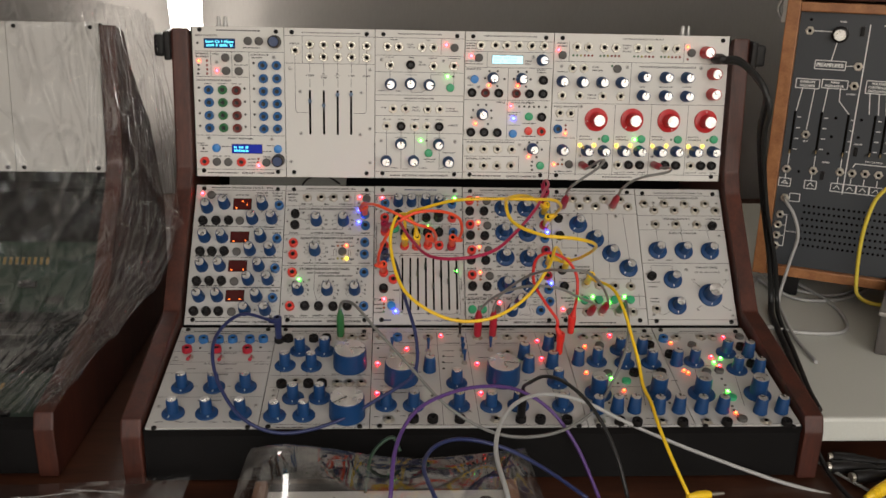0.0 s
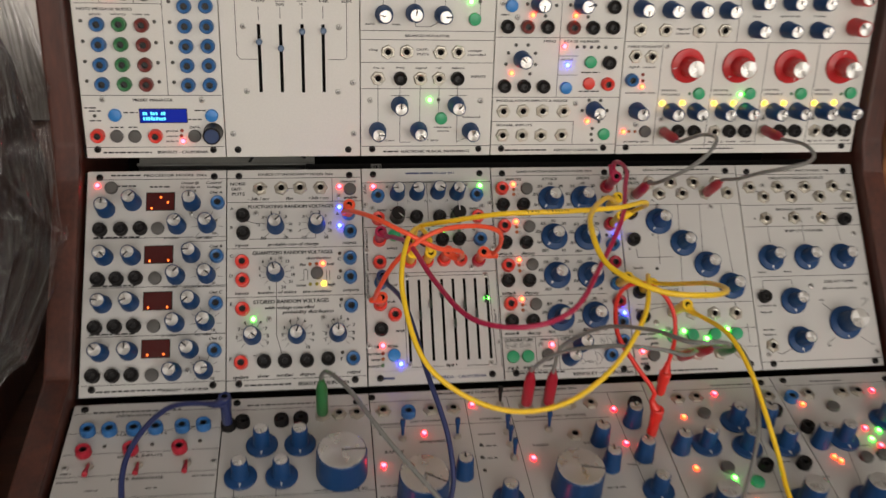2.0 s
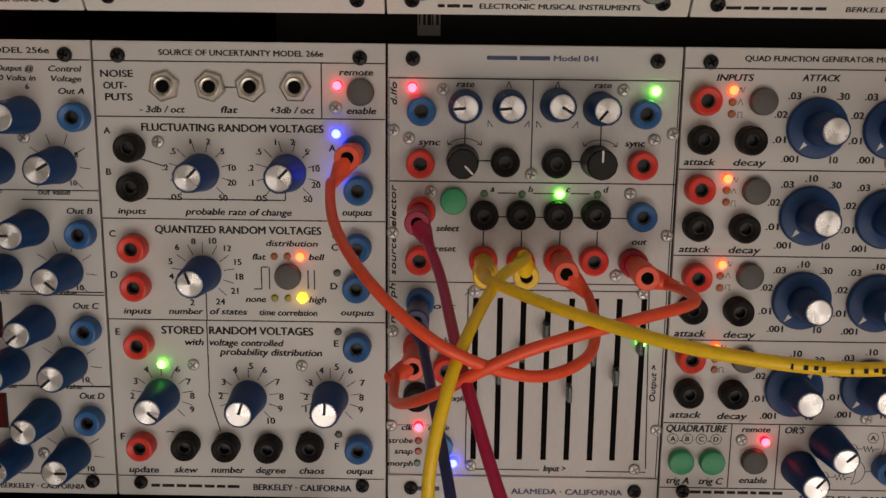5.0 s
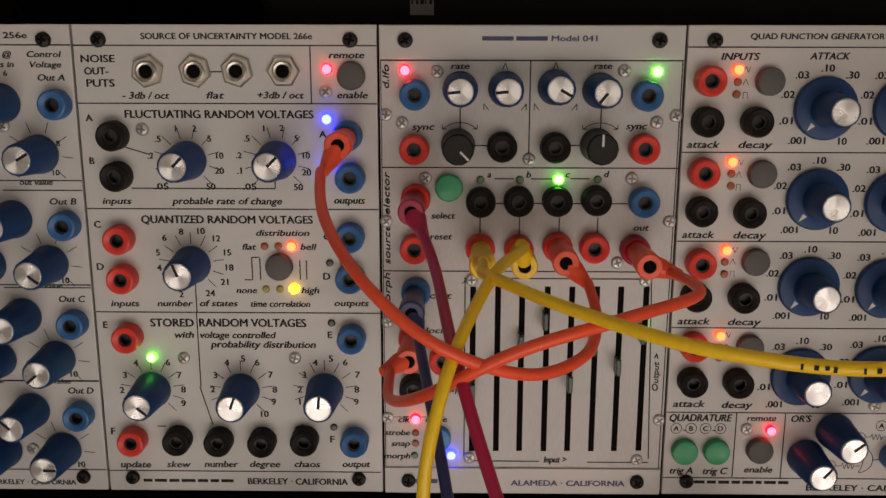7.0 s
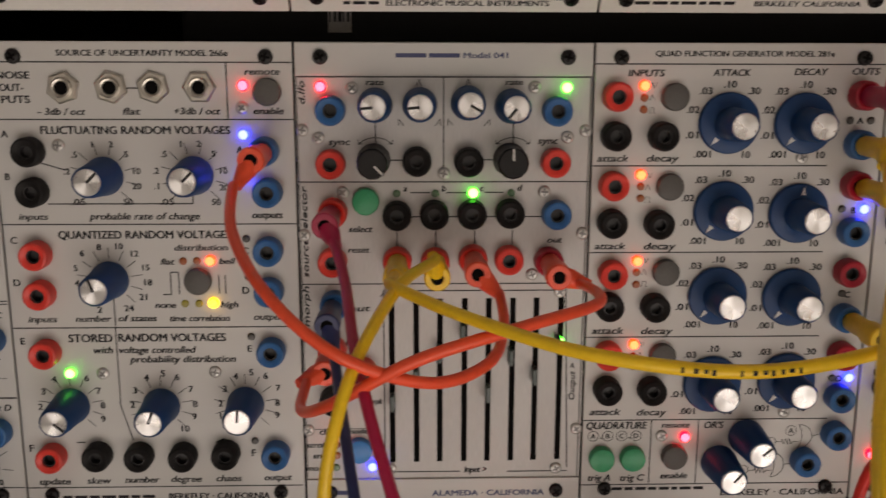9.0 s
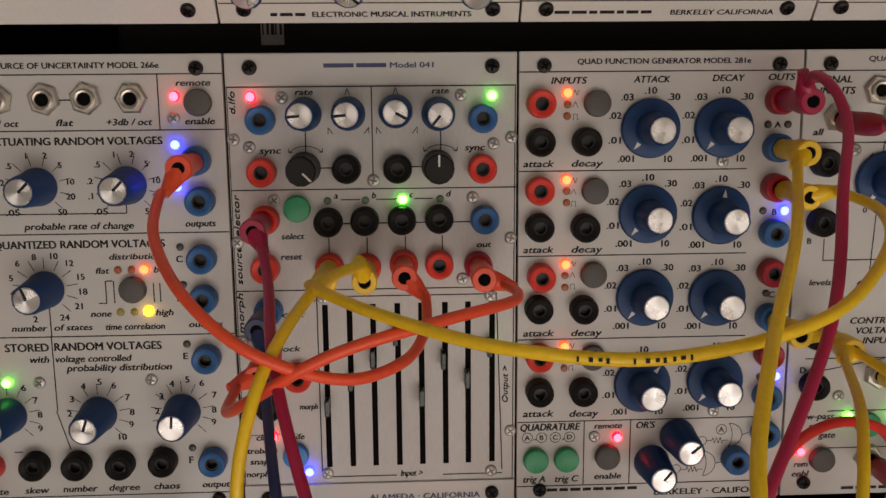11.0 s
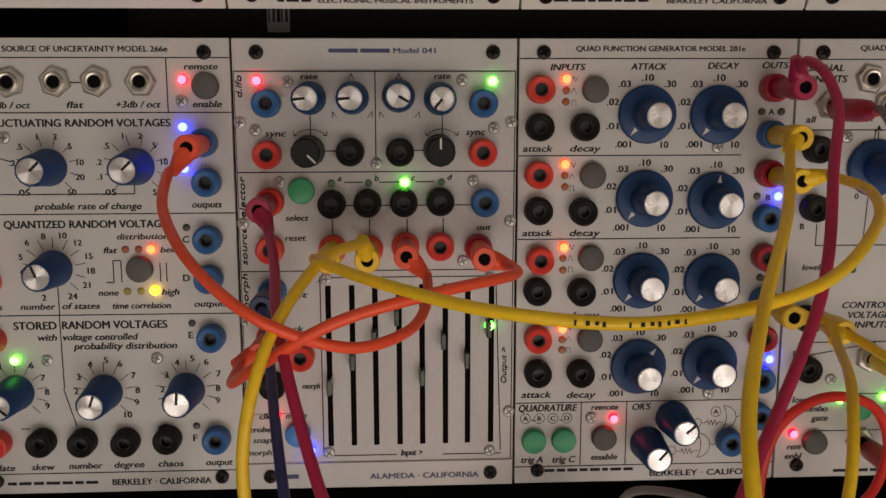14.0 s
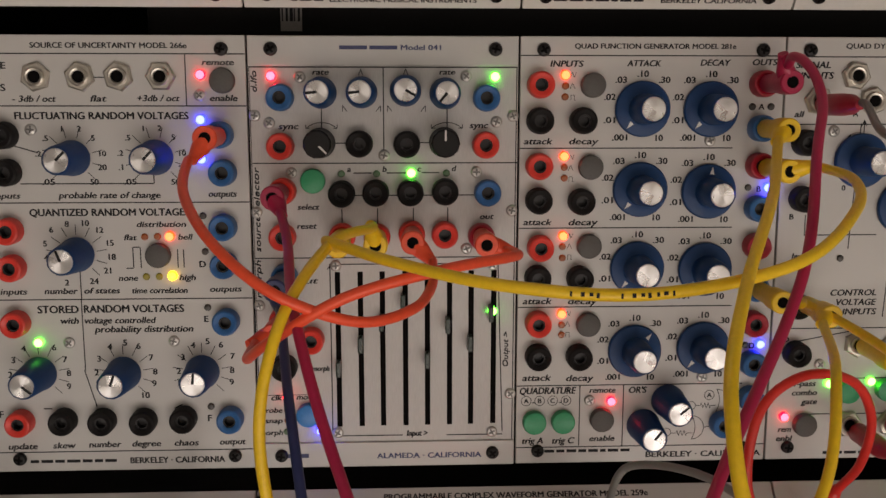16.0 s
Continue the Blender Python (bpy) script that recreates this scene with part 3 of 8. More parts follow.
m = module(2, 1, 1, "random_voltage_module", "silver random-voltage module with blue knobs and red, black and blue jacks", PANEL)
socket(m, 26.4, 16.2)
socket(m, 43.3, 16.1)
socket(m, 58.2, 16.0)
socket(m, 74.6, 16.0)
lamp(m, 90.0, 15.3, "red")
button(m, 98.5, 17.6, "grey")
screw(m, 89.3, 23.2)
lamp(m, 89.5, 32.8, "blue")
jack(m, 96.8, 38.7, "blue")
jack(m, 97.6, 53.7, "blue")
jack(m, 97.0, 75.6, "blue")
jack(m, 96.8, 91.0, "blue")
jack(m, 96.8, 114.4, "blue")
jack(m, 97.1, 156.0, "blue")
lamp_off(m, 88.8, 71.1, "dark")
lamp_off(m, 89.1, 85.6, "dark")
lamp_off(m, 89.2, 108.8, "dark")
lamp_off(m, 89.0, 150.8, "dark")
jack(m, 12.9, 38.8, "black")
jack(m, 13.2, 53.4, "black")
jack(m, 12.3, 76.7, "red")
jack(m, 12.5, 91.6, "red")
jack(m, 12.6, 114.5, "red")
jack(m, 11.5, 156.2, "red")
jack(m, 28.9, 155.8, "black")
jack(m, 44.8, 156.1, "black")
jack(m, 61.5, 156.3, "black")
jack(m, 77.9, 155.6, "black")
knob(m, "K", 38.5, 47.8, 45)
knob(m, "K", 71.0, 47.6, 45)
knob(m, "K", 37.9, 86.5, -20)
knob(m, "K", 19.9, 135.8, 130)
knob(m, "K", 54.0, 136.1, 20)
knob(m, "K", 86.0, 135.8, 5)
button(m, 70.5, 87.0, "grey")
lamp_off(m, 65.2, 79.5, "orange")
lamp_off(m, 70.3, 79.4, "orange")
lamp(m, 75.3, 79.3, "orange")
lamp_off(m, 65.1, 95.8, "yellow")
lamp_off(m, 70.3, 95.8, "yellow")
lamp(m, 75.7, 95.5, "yellow")
lamp(m, 20.7, 122.6, "green")
screw(m, 23.0, 36.6)
screw(m, 32.7, 123.0)
screw(m, 75.0, 122.7)
corner_screw(m, 9.7, 5.3)
corner_screw(m, 98.3, 5.3)
corner_screw(m, 9.7, 172.4)
corner_screw(m, 98.3, 172.4)
lamp(m, 89.4, 48.3, "blue")
text(m, "SOURCE OF UNCERTAINTY MODEL 266e", 24.7, 84.9, 4.0, 2.1)
text(m, "NOISE", 2.9, 14.8, 11.8, 2.5)
text(m, "OUT-", 3.8, 12.3, 16.1, 2.5)
text(m, "PUTS", 4.3, 14.2, 20.3, 2.6)
text(m, "- 3db / oct", 16.7, 33.4, 24.6, 2.4, slant=0.2)
text(m, "flat", 46.8, 53.0, 24.5, 2.4, slant=0.2)
text(m, "+3db / oct", 65.0, 81.4, 24.4, 2.4, slant=0.2)
text(m, "remote", 90.7, 103.1, 10.4, 2.3, slant=0.2)
text(m, "enable", 93.4, 104.1, 24.3, 2.4, slant=0.2)
text(m, "FLUCTUATING RANDOM VOLTAGES", 17.1, 84.6, 31.2, 2.8)
text(m, "A", 3.0, 5.2, 32.6, 2.4)
text(m, "B", 2.7, 5.0, 48.0, 2.4)
text(m, "A", 86.7, 88.9, 38.2, 2.4)
text(m, "inputs", 6.6, 17.1, 62.7, 2.3, slant=0.2)
text(m, "probable rate of change", 32.1, 72.2, 62.6, 2.5, slant=0.2)
text(m, "outputs", 91.4, 102.5, 62.2, 2.5, slant=0.2)
text(m, "1", 34.3, 35.6, 36.3, 2.2)
text(m, "2", 40.9, 42.5, 36.3, 2.2)
text(m, ".5", 27.2, 29.4, 40.0, 2.2)
text(m, "5", 45.9, 47.8, 39.9, 2.2)
text(m, ".2", 23.9, 26.5, 46.1, 2.2)
text(m, "10", 48.7, 52.0, 46.0, 2.2)
text(m, "20", 48.2, 51.7, 51.5, 2.3)
text(m, "50", 45.0, 48.1, 57.3, 2.3)
text(m, ".05", 26.1, 31.0, 57.3, 2.3)
text(m, "1", 66.2, 67.2, 36.2, 2.2)
text(m, "2", 72.3, 73.9, 36.1, 2.2)
text(m, ".5", 59.2, 61.6, 39.8, 2.2)
text(m, "5", 77.4, 79.2, 39.7, 2.2)
text(m, ".2", 56.0, 58.5, 45.9, 2.2)
text(m, "10", 80.1, 83.3, 45.9, 2.2)
text(m, "20", 79.9, 83.2, 52.0, 2.3)
text(m, "50", 76.9, 80.0, 57.4, 2.3)
text(m, ".05", 58.2, 63.1, 57.3, 2.3)
text(m, ".1", 56.0, 58.4, 51.5, 2.3)
text(m, "QUANTIZED RANDOM VOLTAGES", 20.3, 83.2, 69.5, 2.9)
text(m, "C", 2.8, 5.0, 71.5, 2.5)
text(m, "D", 2.5, 4.8, 87.5, 2.6)
text(m, "C", 87.2, 89.4, 75.7, 2.5)
text(m, "D", 86.7, 89.0, 90.8, 2.6)
text(m, "distribution", 62.3, 81.8, 74.4, 2.3, slant=0.2)
text(m, "flat", 57.0, 62.0, 79.7, 2.3, slant=0.2)
text(m, "bell", 78.5, 84.3, 79.6, 2.3, slant=0.2)
text(m, "none", 54.0, 61.6, 96.3, 2.4, slant=0.2)
text(m, "high", 78.3, 84.8, 96.2, 2.4, slant=0.2)
text(m, "time correlation", 59.1, 81.3, 101.5, 2.4, slant=0.2)
text(m, "number", 24.1, 37.3, 101.5, 2.4, slant=0.2)
text(m, "of states", 40.0, 54.2, 101.4, 2.4, slant=0.2)
text(m, "inputs", 6.6, 17.2, 101.6, 2.4, slant=0.2)
text(m, "outputs", 90.5, 103.2, 101.1, 2.4, slant=0.2)
text(m, "8", 33.8, 35.4, 74.1, 2.3)
text(m, "10", 40.4, 43.6, 73.8, 2.3)
text(m, "12", 46.0, 49.1, 76.6, 2.3)
text(m, "15", 49.7, 53.0, 81.9, 2.3)
text(m, "18", 50.3, 53.4, 87.6, 2.4)
text(m, "21", 48.0, 51.4, 93.2, 2.4)
text(m, "24", 42.6, 45.7, 97.5, 2.4)
text(m, "6", 27.5, 29.1, 76.4, 2.3)
text(m, "5", 24.7, 26.4, 82.0, 2.3)
text(m, "4", 24.8, 26.5, 87.8, 2.4)
text(m, "2", 32.6, 33.9, 98.0, 2.4)
text(m, "STORED", 20.9, 37.1, 109.1, 3.1)
text(m, "RANDOM VOLTAGES", 39.4, 79.5, 109.0, 3.1)
text(m, "with", 29.8, 36.9, 113.8, 2.6, slant=0.2)
text(m, "voltage controlled", 39.4, 68.0, 113.8, 2.6, slant=0.2)
text(m, "probability distribution", 43.2, 82.9, 117.5, 2.7, slant=0.2)
text(m, "E", 2.7, 4.8, 110.1, 2.6)
text(m, "F", 2.3, 4.4, 153.1, 2.8)
text(m, "E", 87.5, 89.4, 113.6, 2.6)
text(m, "F", 87.3, 89.3, 155.9, 2.8)
text(m, "4", 13.3, 14.8, 125.2, 2.5)
text(m, "6", 25.6, 27.2, 124.9, 2.5)
text(m, "7", 29.7, 31.2, 130.0, 2.5)
text(m, "8", 30.8, 32.6, 135.8, 2.5)
text(m, "9", 30.5, 32.3, 141.4, 2.5)
text(m, "3", 8.8, 10.5, 130.1, 2.5)
text(m, "2", 7.3, 8.8, 136.2, 2.5)
text(m, "4", 48.0, 49.7, 124.8, 2.5)
text(m, "5", 54.4, 55.9, 123.2, 2.5)
text(m, "6", 59.6, 61.3, 124.7, 2.5)
text(m, "7", 64.6, 66.1, 129.6, 2.5)
text(m, "8", 65.9, 67.6, 135.6, 2.5)
text(m, "9", 65.3, 67.0, 140.6, 2.5)
text(m, "10", 60.9, 64.1, 145.6, 2.5)
text(m, "3", 43.5, 45.0, 129.9, 2.5)
text(m, "2", 42.1, 43.8, 135.7, 2.5)
text(m, "4", 81.7, 83.4, 124.6, 2.5)
text(m, "5", 87.7, 89.4, 123.0, 2.5)
text(m, "6", 93.1, 94.8, 124.5, 2.5)
text(m, "7", 97.7, 99.4, 129.4, 2.5)
text(m, "8", 97.3, 99.0, 135.4, 2.5)
text(m, "9", 97.0, 98.7, 140.4, 2.5)
text(m, "3", 77.5, 79.0, 129.6, 2.5)
text(m, "2", 75.5, 77.2, 135.5, 2.5)
text(m, "1", 75.6, 76.9, 140.5, 2.5)
text(m, "update", 5.3, 17.0, 167.0, 2.6, slant=0.2)
text(m, "skew", 23.4, 32.6, 166.8, 2.6, slant=0.2)
text(m, "number", 38.1, 51.3, 166.6, 2.6, slant=0.2)
text(m, "degree", 55.9, 67.6, 166.5, 2.6, slant=0.2)
text(m, "chaos", 73.3, 83.2, 166.4, 2.6, slant=0.2)
text(m, "output", 92.1, 102.7, 166.2, 2.6, slant=0.2)
word_bars(m, 13.7, 50.5, 173.7, 2.0)
text(m, "BERKELEY · CALIFORNIA", 54.8, 93.8, 173.8, 2.6)
rule(m, 0.5, 7.2, 107.5, 7.2)
rule(m, 0.5, 27.4, 107.5, 27.4)
rule(m, 0.5, 65.6, 107.5, 65.6)
rule(m, 0.5, 105.0, 107.5, 105.0)
rule(m, 0.5, 169.6, 106.9, 169.6)
rule(m, 84.1, 7.1, 84.1, 27.3)
rule(m, 46.6, 16.3, 52.9, 16.3)
rule(m, 15.0, 42.7, 25.1, 45.7)
rule(m, 17.5, 58.0, 70.0, 58.0)
rule(m, 70.0, 53.3, 70.0, 57.8)
rule(m, 38.5, 105.1, 38.5, 134.6)
rule(m, 38.1, 134.6, 42.3, 150.2)
rule(m, 38.7, 92.4, 38.7, 105.1)
rule(m, 60.2, 83.7, 60.2, 92.3)
rule(m, 60.4, 83.7, 62.9, 83.7)
rule(m, 63.2, 83.7, 63.2, 92.3)
rule(m, 57.2, 92.3, 60.1, 92.3)
rule(m, 78.0, 92.2, 78.0, 84.7)
rule(m, 80.4, 84.7, 80.4, 92.2)
rule(m, 20.7, 150.9, 24.0, 150.9)
rule(m, 77.3, 149.8, 73.8, 151.4)
ticks(m, 38.5, 47.8, 10)
ticks(m, 71.0, 47.6, 10)
ticks(m, 37.9, 86.5, 11)
ticks(m, 19.9, 135.8, 11)
ticks(m, 54.0, 136.1, 11)
ticks(m, 86.0, 135.8, 11)

m = module(2, 2, 1, "selector_slider_module", "brushed aluminium module with rate knobs, selector jacks and eight sliders", PANEL_BRUSHED)
lamp(m, 9.5, 15.7, "red")
jack(m, 13.0, 24.1, "blue")
knob(m, "Km", 29.0, 22.2, -95)
knob(m, "Km", 45.1, 22.1, -95)
knob(m, "Km", 62.5, 21.4, 120)
knob(m, "Km", 78.3, 22.5, -140)
lamp(m, 98.2, 15.9, "green")
jack(m, 94.7, 24.3, "blue")
screw(m, 20.8, 16.1)
screw(m, 86.7, 15.7)
screw(m, 8.3, 34.1)
screw(m, 98.9, 33.7)
screw(m, 53.8, 47.0)
screw(m, 2.6, 31.2)
screw(m, 105.6, 31.4)
screw(m, 2.3, 69.8)
screw(m, 105.5, 69.5)
screw(m, 2.3, 108.2)
screw(m, 1.8, 146.7)
screw(m, 105.7, 147.0)
screw(m, 16.6, 53.9)
screw(m, 91.0, 53.8)
screw(m, 87.1, 85.1)
screw(m, 97.8, 91.9)
screw(m, 33.6, 91.8)
screw(m, 33.3, 163.0)
screw(m, 98.1, 163.5)
jack(m, 12.7, 43.3, "red")
knob(m, "Kb", 28.3, 42.0, 135)
jack(m, 44.0, 42.4, "black")
jack(m, 62.9, 42.6, "black")
knob(m, "Kb", 77.9, 41.8, 0)
jack(m, 94.5, 42.9, "red")
button(m, 25.1, 57.2, "green")
lamp_off(m, 36.5, 54.4, "green")
lamp_off(m, 50.7, 54.4, "green")
lamp(m, 64.6, 54.1, "green")
lamp_off(m, 78.8, 54.2, "green")
jack(m, 36.6, 62.3, "black")
jack(m, 50.3, 62.0, "black")
jack(m, 64.2, 61.9, "black")
jack(m, 78.2, 61.6, "black")
jack(m, 95.4, 62.1, "blue")
jack(m, 13.1, 61.2, "red")
jack(m, 12.6, 79.7, "red")
jack(m, 36.6, 79.6, "red")
jack(m, 50.7, 79.9, "red")
jack(m, 64.7, 78.8, "red")
jack(m, 78.1, 79.1, "red")
jack(m, 93.0, 79.8, "darkred")
jack(m, 13.0, 96.2, "blue")
jack(m, 11.8, 114.0, "red")
jack(m, 23.2, 122.6, "red")
jack(m, 11.9, 134.0, "black")
button(m, 21.2, 154.8, "blue")
lamp(m, 12.6, 146.9, "red")
lamp_off(m, 12.5, 152.9, "red")
lamp_off(m, 12.5, 157.3, "orange")
lamp_off(m, 12.1, 162.3, "green")
lamp(m, 26.3, 161.7, "blue")
slot(m, 34.2, 94.5, 160.4, 2.2)
slot(m, 43.5, 94.4, 160.3, 2.2)
slot(m, 52.5, 94.4, 160.2, 2.2)
slot(m, 61.9, 94.3, 160.2, 2.2)
slot(m, 71.0, 94.3, 160.1, 2.2)
slot(m, 80.2, 94.2, 160.1, 2.2)
slot(m, 89.1, 94.2, 160.0, 2.2)
slot(m, 98.5, 94.1, 159.8, 2.2)
slider(m, 34.2, 134.3, "green")
slider(m, 43.3, 124.2, "green")
slider(m, 52.0, 115.1, "green")
slider(m, 60.9, 106.5, "green")
slider(m, 70.7, 131.0, "green")
slider(m, 79.2, 116.3, "green")
slider(m, 88.4, 124.1, "green")
slider(m, 97.0, 111.7, "green")
lamp(m, 97.8, 111.2, "green")
corner_screw(m, 9.7, 5.3)
corner_screw(m, 98.3, 5.3)
corner_screw(m, 9.7, 172.4)
corner_screw(m, 98.3, 172.4)
text(m, "d.lfo", 13.7, 21.9, 2.6, 2.2, slant=0.2, upright=True)
text(m, "source selector", 51.6, 86.0, 2.4, 2.2, slant=0.2, upright=True)
text(m, "morph", 89.4, 105.1, 2.2, 2.2, slant=0.2, upright=True)
text(m, "rate", 25.7, 32.2, 14.1, 2.1, slant=0.2)
text(m, "rate", 76.0, 82.3, 14.0, 2.1, slant=0.2)
text(m, "sync", 11.9, 19.8, 35.4, 2.4, slant=0.2)
text(m, "sync", 88.2, 95.6, 35.0, 2.4, slant=0.2)
text(m, "select", 18.7, 27.4, 67.7, 2.3, slant=0.2)
text(m, "reset", 18.3, 26.2, 75.5, 2.3, slant=0.2)
text(m, "out", 92.6, 98.1, 71.9, 2.3, slant=0.2)
text(m, "a", 38.8, 40.4, 52.5, 2.3, slant=0.2)
text(m, "b", 53.0, 54.7, 52.5, 2.3, slant=0.2)
text(m, "c", 67.1, 68.7, 52.4, 2.3, slant=0.2)
text(m, "d", 81.0, 82.9, 52.3, 2.3, slant=0.2)
text(m, "out", 17.9, 26.3, 98.0, 2.4, slant=0.2)
text(m, "clk", 6.0, 10.3, 147.4, 2.5, slant=0.2)
text(m, "strobe", 0.7, 10.3, 152.9, 2.3, slant=0.2)
text(m, "snap", 3.1, 10.3, 157.4, 2.3, slant=0.2)
text(m, "morph", 0.4, 10.3, 162.6, 2.3, slant=0.2)
text(m, "mode", 16.4, 24.6, 147.3, 2.3, slant=0.2)
text(m, "Input >", 62.2, 70.9, 163.7, 2.6, slant=0.2)
text(m, "Output >", 120.3, 135.2, 103.5, 2.2, slant=0.2, upright=True)
text(m, "morph", 23.3, 30.2, 135.1, 2.3, slant=0.2)
text(m, "clock", 14.7, 24.3, 111.6, 2.2, slant=0.2)
rule(m, 0.8, 50.1, 107.5, 50.1)
rule(m, 0.9, 88.6, 107.5, 88.6)
rule(m, 29.0, 28.7, 29.0, 37.7)
rule(m, 53.7, 12.3, 53.7, 47.8)
rule(m, 79.1, 28.5, 79.1, 37.5)
rule(m, 34.2, 42.1, 44.3, 42.1)
rule(m, 63.5, 42.0, 74.6, 42.0)
rule(m, 41.4, 54.1, 48.6, 54.1)
rule(m, 54.7, 54.1, 62.9, 54.1)
rule(m, 68.9, 54.0, 76.0, 54.0)
rule(m, 36.5, 68.5, 36.5, 76.9)
rule(m, 50.9, 68.4, 50.9, 76.8)
rule(m, 65.4, 68.3, 65.4, 76.7)
rule(m, 79.4, 68.2, 79.4, 76.6)
rule(m, 41.5, 63.1, 91.7, 63.1)
rule(m, 31.2, 91.2, 31.2, 162.8)
rule(m, 100.1, 90.9, 102.5, 163.3)
rule(m, 30.9, 91.3, 100.2, 91.3)
rule(m, 31.4, 164.5, 60.5, 164.5)
rule(m, 79.0, 164.7, 102.6, 164.7)
for _u, _v in ((44.8, 14.2), (62.6, 14.0)):
    rule(m, _u - 0.9, _v + 1.2, _u, _v - 1.2, 0.3)
    rule(m, _u, _v - 1.2, _u + 0.9, _v + 1.2, 0.3)
for _u, _d in ((38.3, 1), (51.6, -1), (56.2, 1), (69.5, -1)):
    rule(m, _u - 0.9 * _d, 27.2, _u - 0.9 * _d, 29.6, 0.3)
    rule(m, _u - 0.9 * _d, 27.2, _u + 0.9 * _d, 29.6, 0.3)
for _u in (28.9, 79.0):
    for _k in range(8):
        _p, _q = (radians(-42 + 84 * (_k + _e) / 8) for _e in (0, 1))
        rule(m, _u + 9.2 * math.sin(_p), 43.1 - 9.2 * math.cos(_p), _u + 9.2 * math.sin(_q), 43.1 - 9.2 * math.cos(_q), 0.3)
    for _d in (-1, 1):
        rule(m, _u + 6.2 * _d, 36.3, _u + 4.6 * _d, 36.1, 0.3)
        rule(m, _u + 6.2 * _d, 36.3, _u + 6.3 * _d, 34.7, 0.3)
# The next three lines stand in for dark gaps along the inner plate's edges.
rule(m, 0.9, 12.0, 0.9, 167.0, 0.3)
rule(m, 107.0, 12.0, 106.6, 167.0, 0.4)
rule(m, 1.0, 12.2, 107.0, 12.2, 0.5)
rule(m, 1.0, 146.5, 24.0, 146.3, 0.25)
rule(m, 30.0, 93.5, 31.3, 92.0, 0.3)
rule(m, 31.3, 162.4, 33.0, 164.0, 0.3)

m = module(2, 3, 1, "function_generator_module", "silver function generator module with eight skirted blue knobs", PANEL)
jack(m, 8.4, 19.1, "red")
jack(m, 8.2, 51.5, "red")
jack(m, 9.2, 84.9, "red")
jack(m, 8.8, 116.7, "red")
lamp(m, 18.4, 15.2, "orange")
lamp_off(m, 18.6, 19.5, "orange")
lamp_off(m, 18.5, 23.8, "orange")
lamp(m, 18.5, 47.6, "orange")
lamp_off(m, 18.7, 52.0, "orange")
lamp_off(m, 18.8, 56.4, "orange")
lamp(m, 18.7, 80.1, "orange")
lamp_off(m, 18.6, 84.6, "orange")
lamp_off(m, 18.7, 89.3, "orange")
lamp(m, 18.7, 112.8, "orange")
lamp_off(m, 18.9, 117.6, "orange")
lamp_off(m, 18.9, 121.8, "orange")
button(m, 29.6, 19.2, "grey")
button(m, 29.4, 52.0, "grey")
button(m, 29.5, 84.4, "grey")
button(m, 29.9, 117.4, "grey")
jack(m, 8.3, 33.3, "black")
jack(m, 25.7, 33.3, "black")
jack(m, 8.3, 65.5, "black")
jack(m, 25.7, 65.9, "black")
jack(m, 8.3, 97.4, "black")
jack(m, 25.8, 97.8, "black")
jack(m, 9.0, 130.8, "black")
jack(m, 26.2, 131.0, "black")
knob(m, "S", 49.9, 28.6, -140)
knob(m, "S", 77.8, 28.7, -140)
knob(m, "S", 49.9, 61.1, -140)
knob(m, "S", 78.2, 62.0, 5)
knob(m, "S", 49.7, 93.7, -140)
knob(m, "S", 78.1, 94.3, -140)
knob(m, "S", 49.8, 128.9, 40)
knob(m, "S", 78.8, 127.9, -140)
jack(m, 98.6, 18.6, "darkred")
jack(m, 98.6, 36.4, "blue")
jack(m, 98.6, 51.5, "darkred")
jack(m, 98.9, 69.0, "blue")
jack(m, 99.0, 84.6, "darkred")
jack(m, 99.2, 102.3, "blue")
jack(m, 99.5, 117.4, "darkred")
jack(m, 99.7, 134.6, "blue")
lamp_off(m, 95.0, 27.7, "dark")
lamp_off(m, 102.7, 27.7, "dark")
lamp_off(m, 94.9, 60.5, "dark")
lamp(m, 102.8, 60.5, "blue")
lamp_off(m, 97.9, 93.1, "dark")
lamp_off(m, 97.2, 127.1, "dark")
lamp(m, 103.2, 126.6, "blue")
button(m, 8.0, 159.5, "green")
button(m, 20.2, 159.4, "green")
lamp(m, 40.5, 150.7, "red")
screw(m, 31.5, 150.4)
button(m, 36.7, 158.8, "grey")
knob(m, "K", 64.9, 150.9, 50)
knob(m, "K", 54.7, 161.6, 40)
jack(m, 99.8, 150.1, "blue")
jack(m, 88.4, 161.1, "blue")
screw(m, 78.2, 41.3)
screw(m, 79.2, 140.8)
corner_screw(m, 9.7, 5.3)
corner_screw(m, 98.3, 5.3)
corner_screw(m, 9.7, 172.4)
corner_screw(m, 98.3, 172.4)
text(m, "QUAD FUNCTION GENERATOR MODEL 281e", 22.1, 87.3, 3.8, 2.0)
text(m, "INPUTS", 12.4, 25.7, 10.7, 2.4, slant=0.2)
text(m, "ATTACK", 43.3, 57.0, 10.5, 2.4, slant=0.2)
text(m, "DECAY", 73.1, 85.3, 10.2, 2.4, slant=0.2)
text(m, "OUTS", 94.4, 104.5, 10.0, 2.4, slant=0.2)
text(m, "attack", 2.2, 13.7, 41.5, 2.5, slant=0.2)
text(m, "decay", 20.6, 32.4, 41.5, 2.5, slant=0.2)
text(m, "attack", 2.4, 14.0, 74.4, 2.5, slant=0.2)
text(m, "decay", 21.1, 33.0, 74.5, 2.6, slant=0.2)
text(m, "attack", 2.6, 14.6, 107.4, 2.6, slant=0.2)
text(m, "decay", 21.5, 33.6, 107.6, 2.6, slant=0.2)
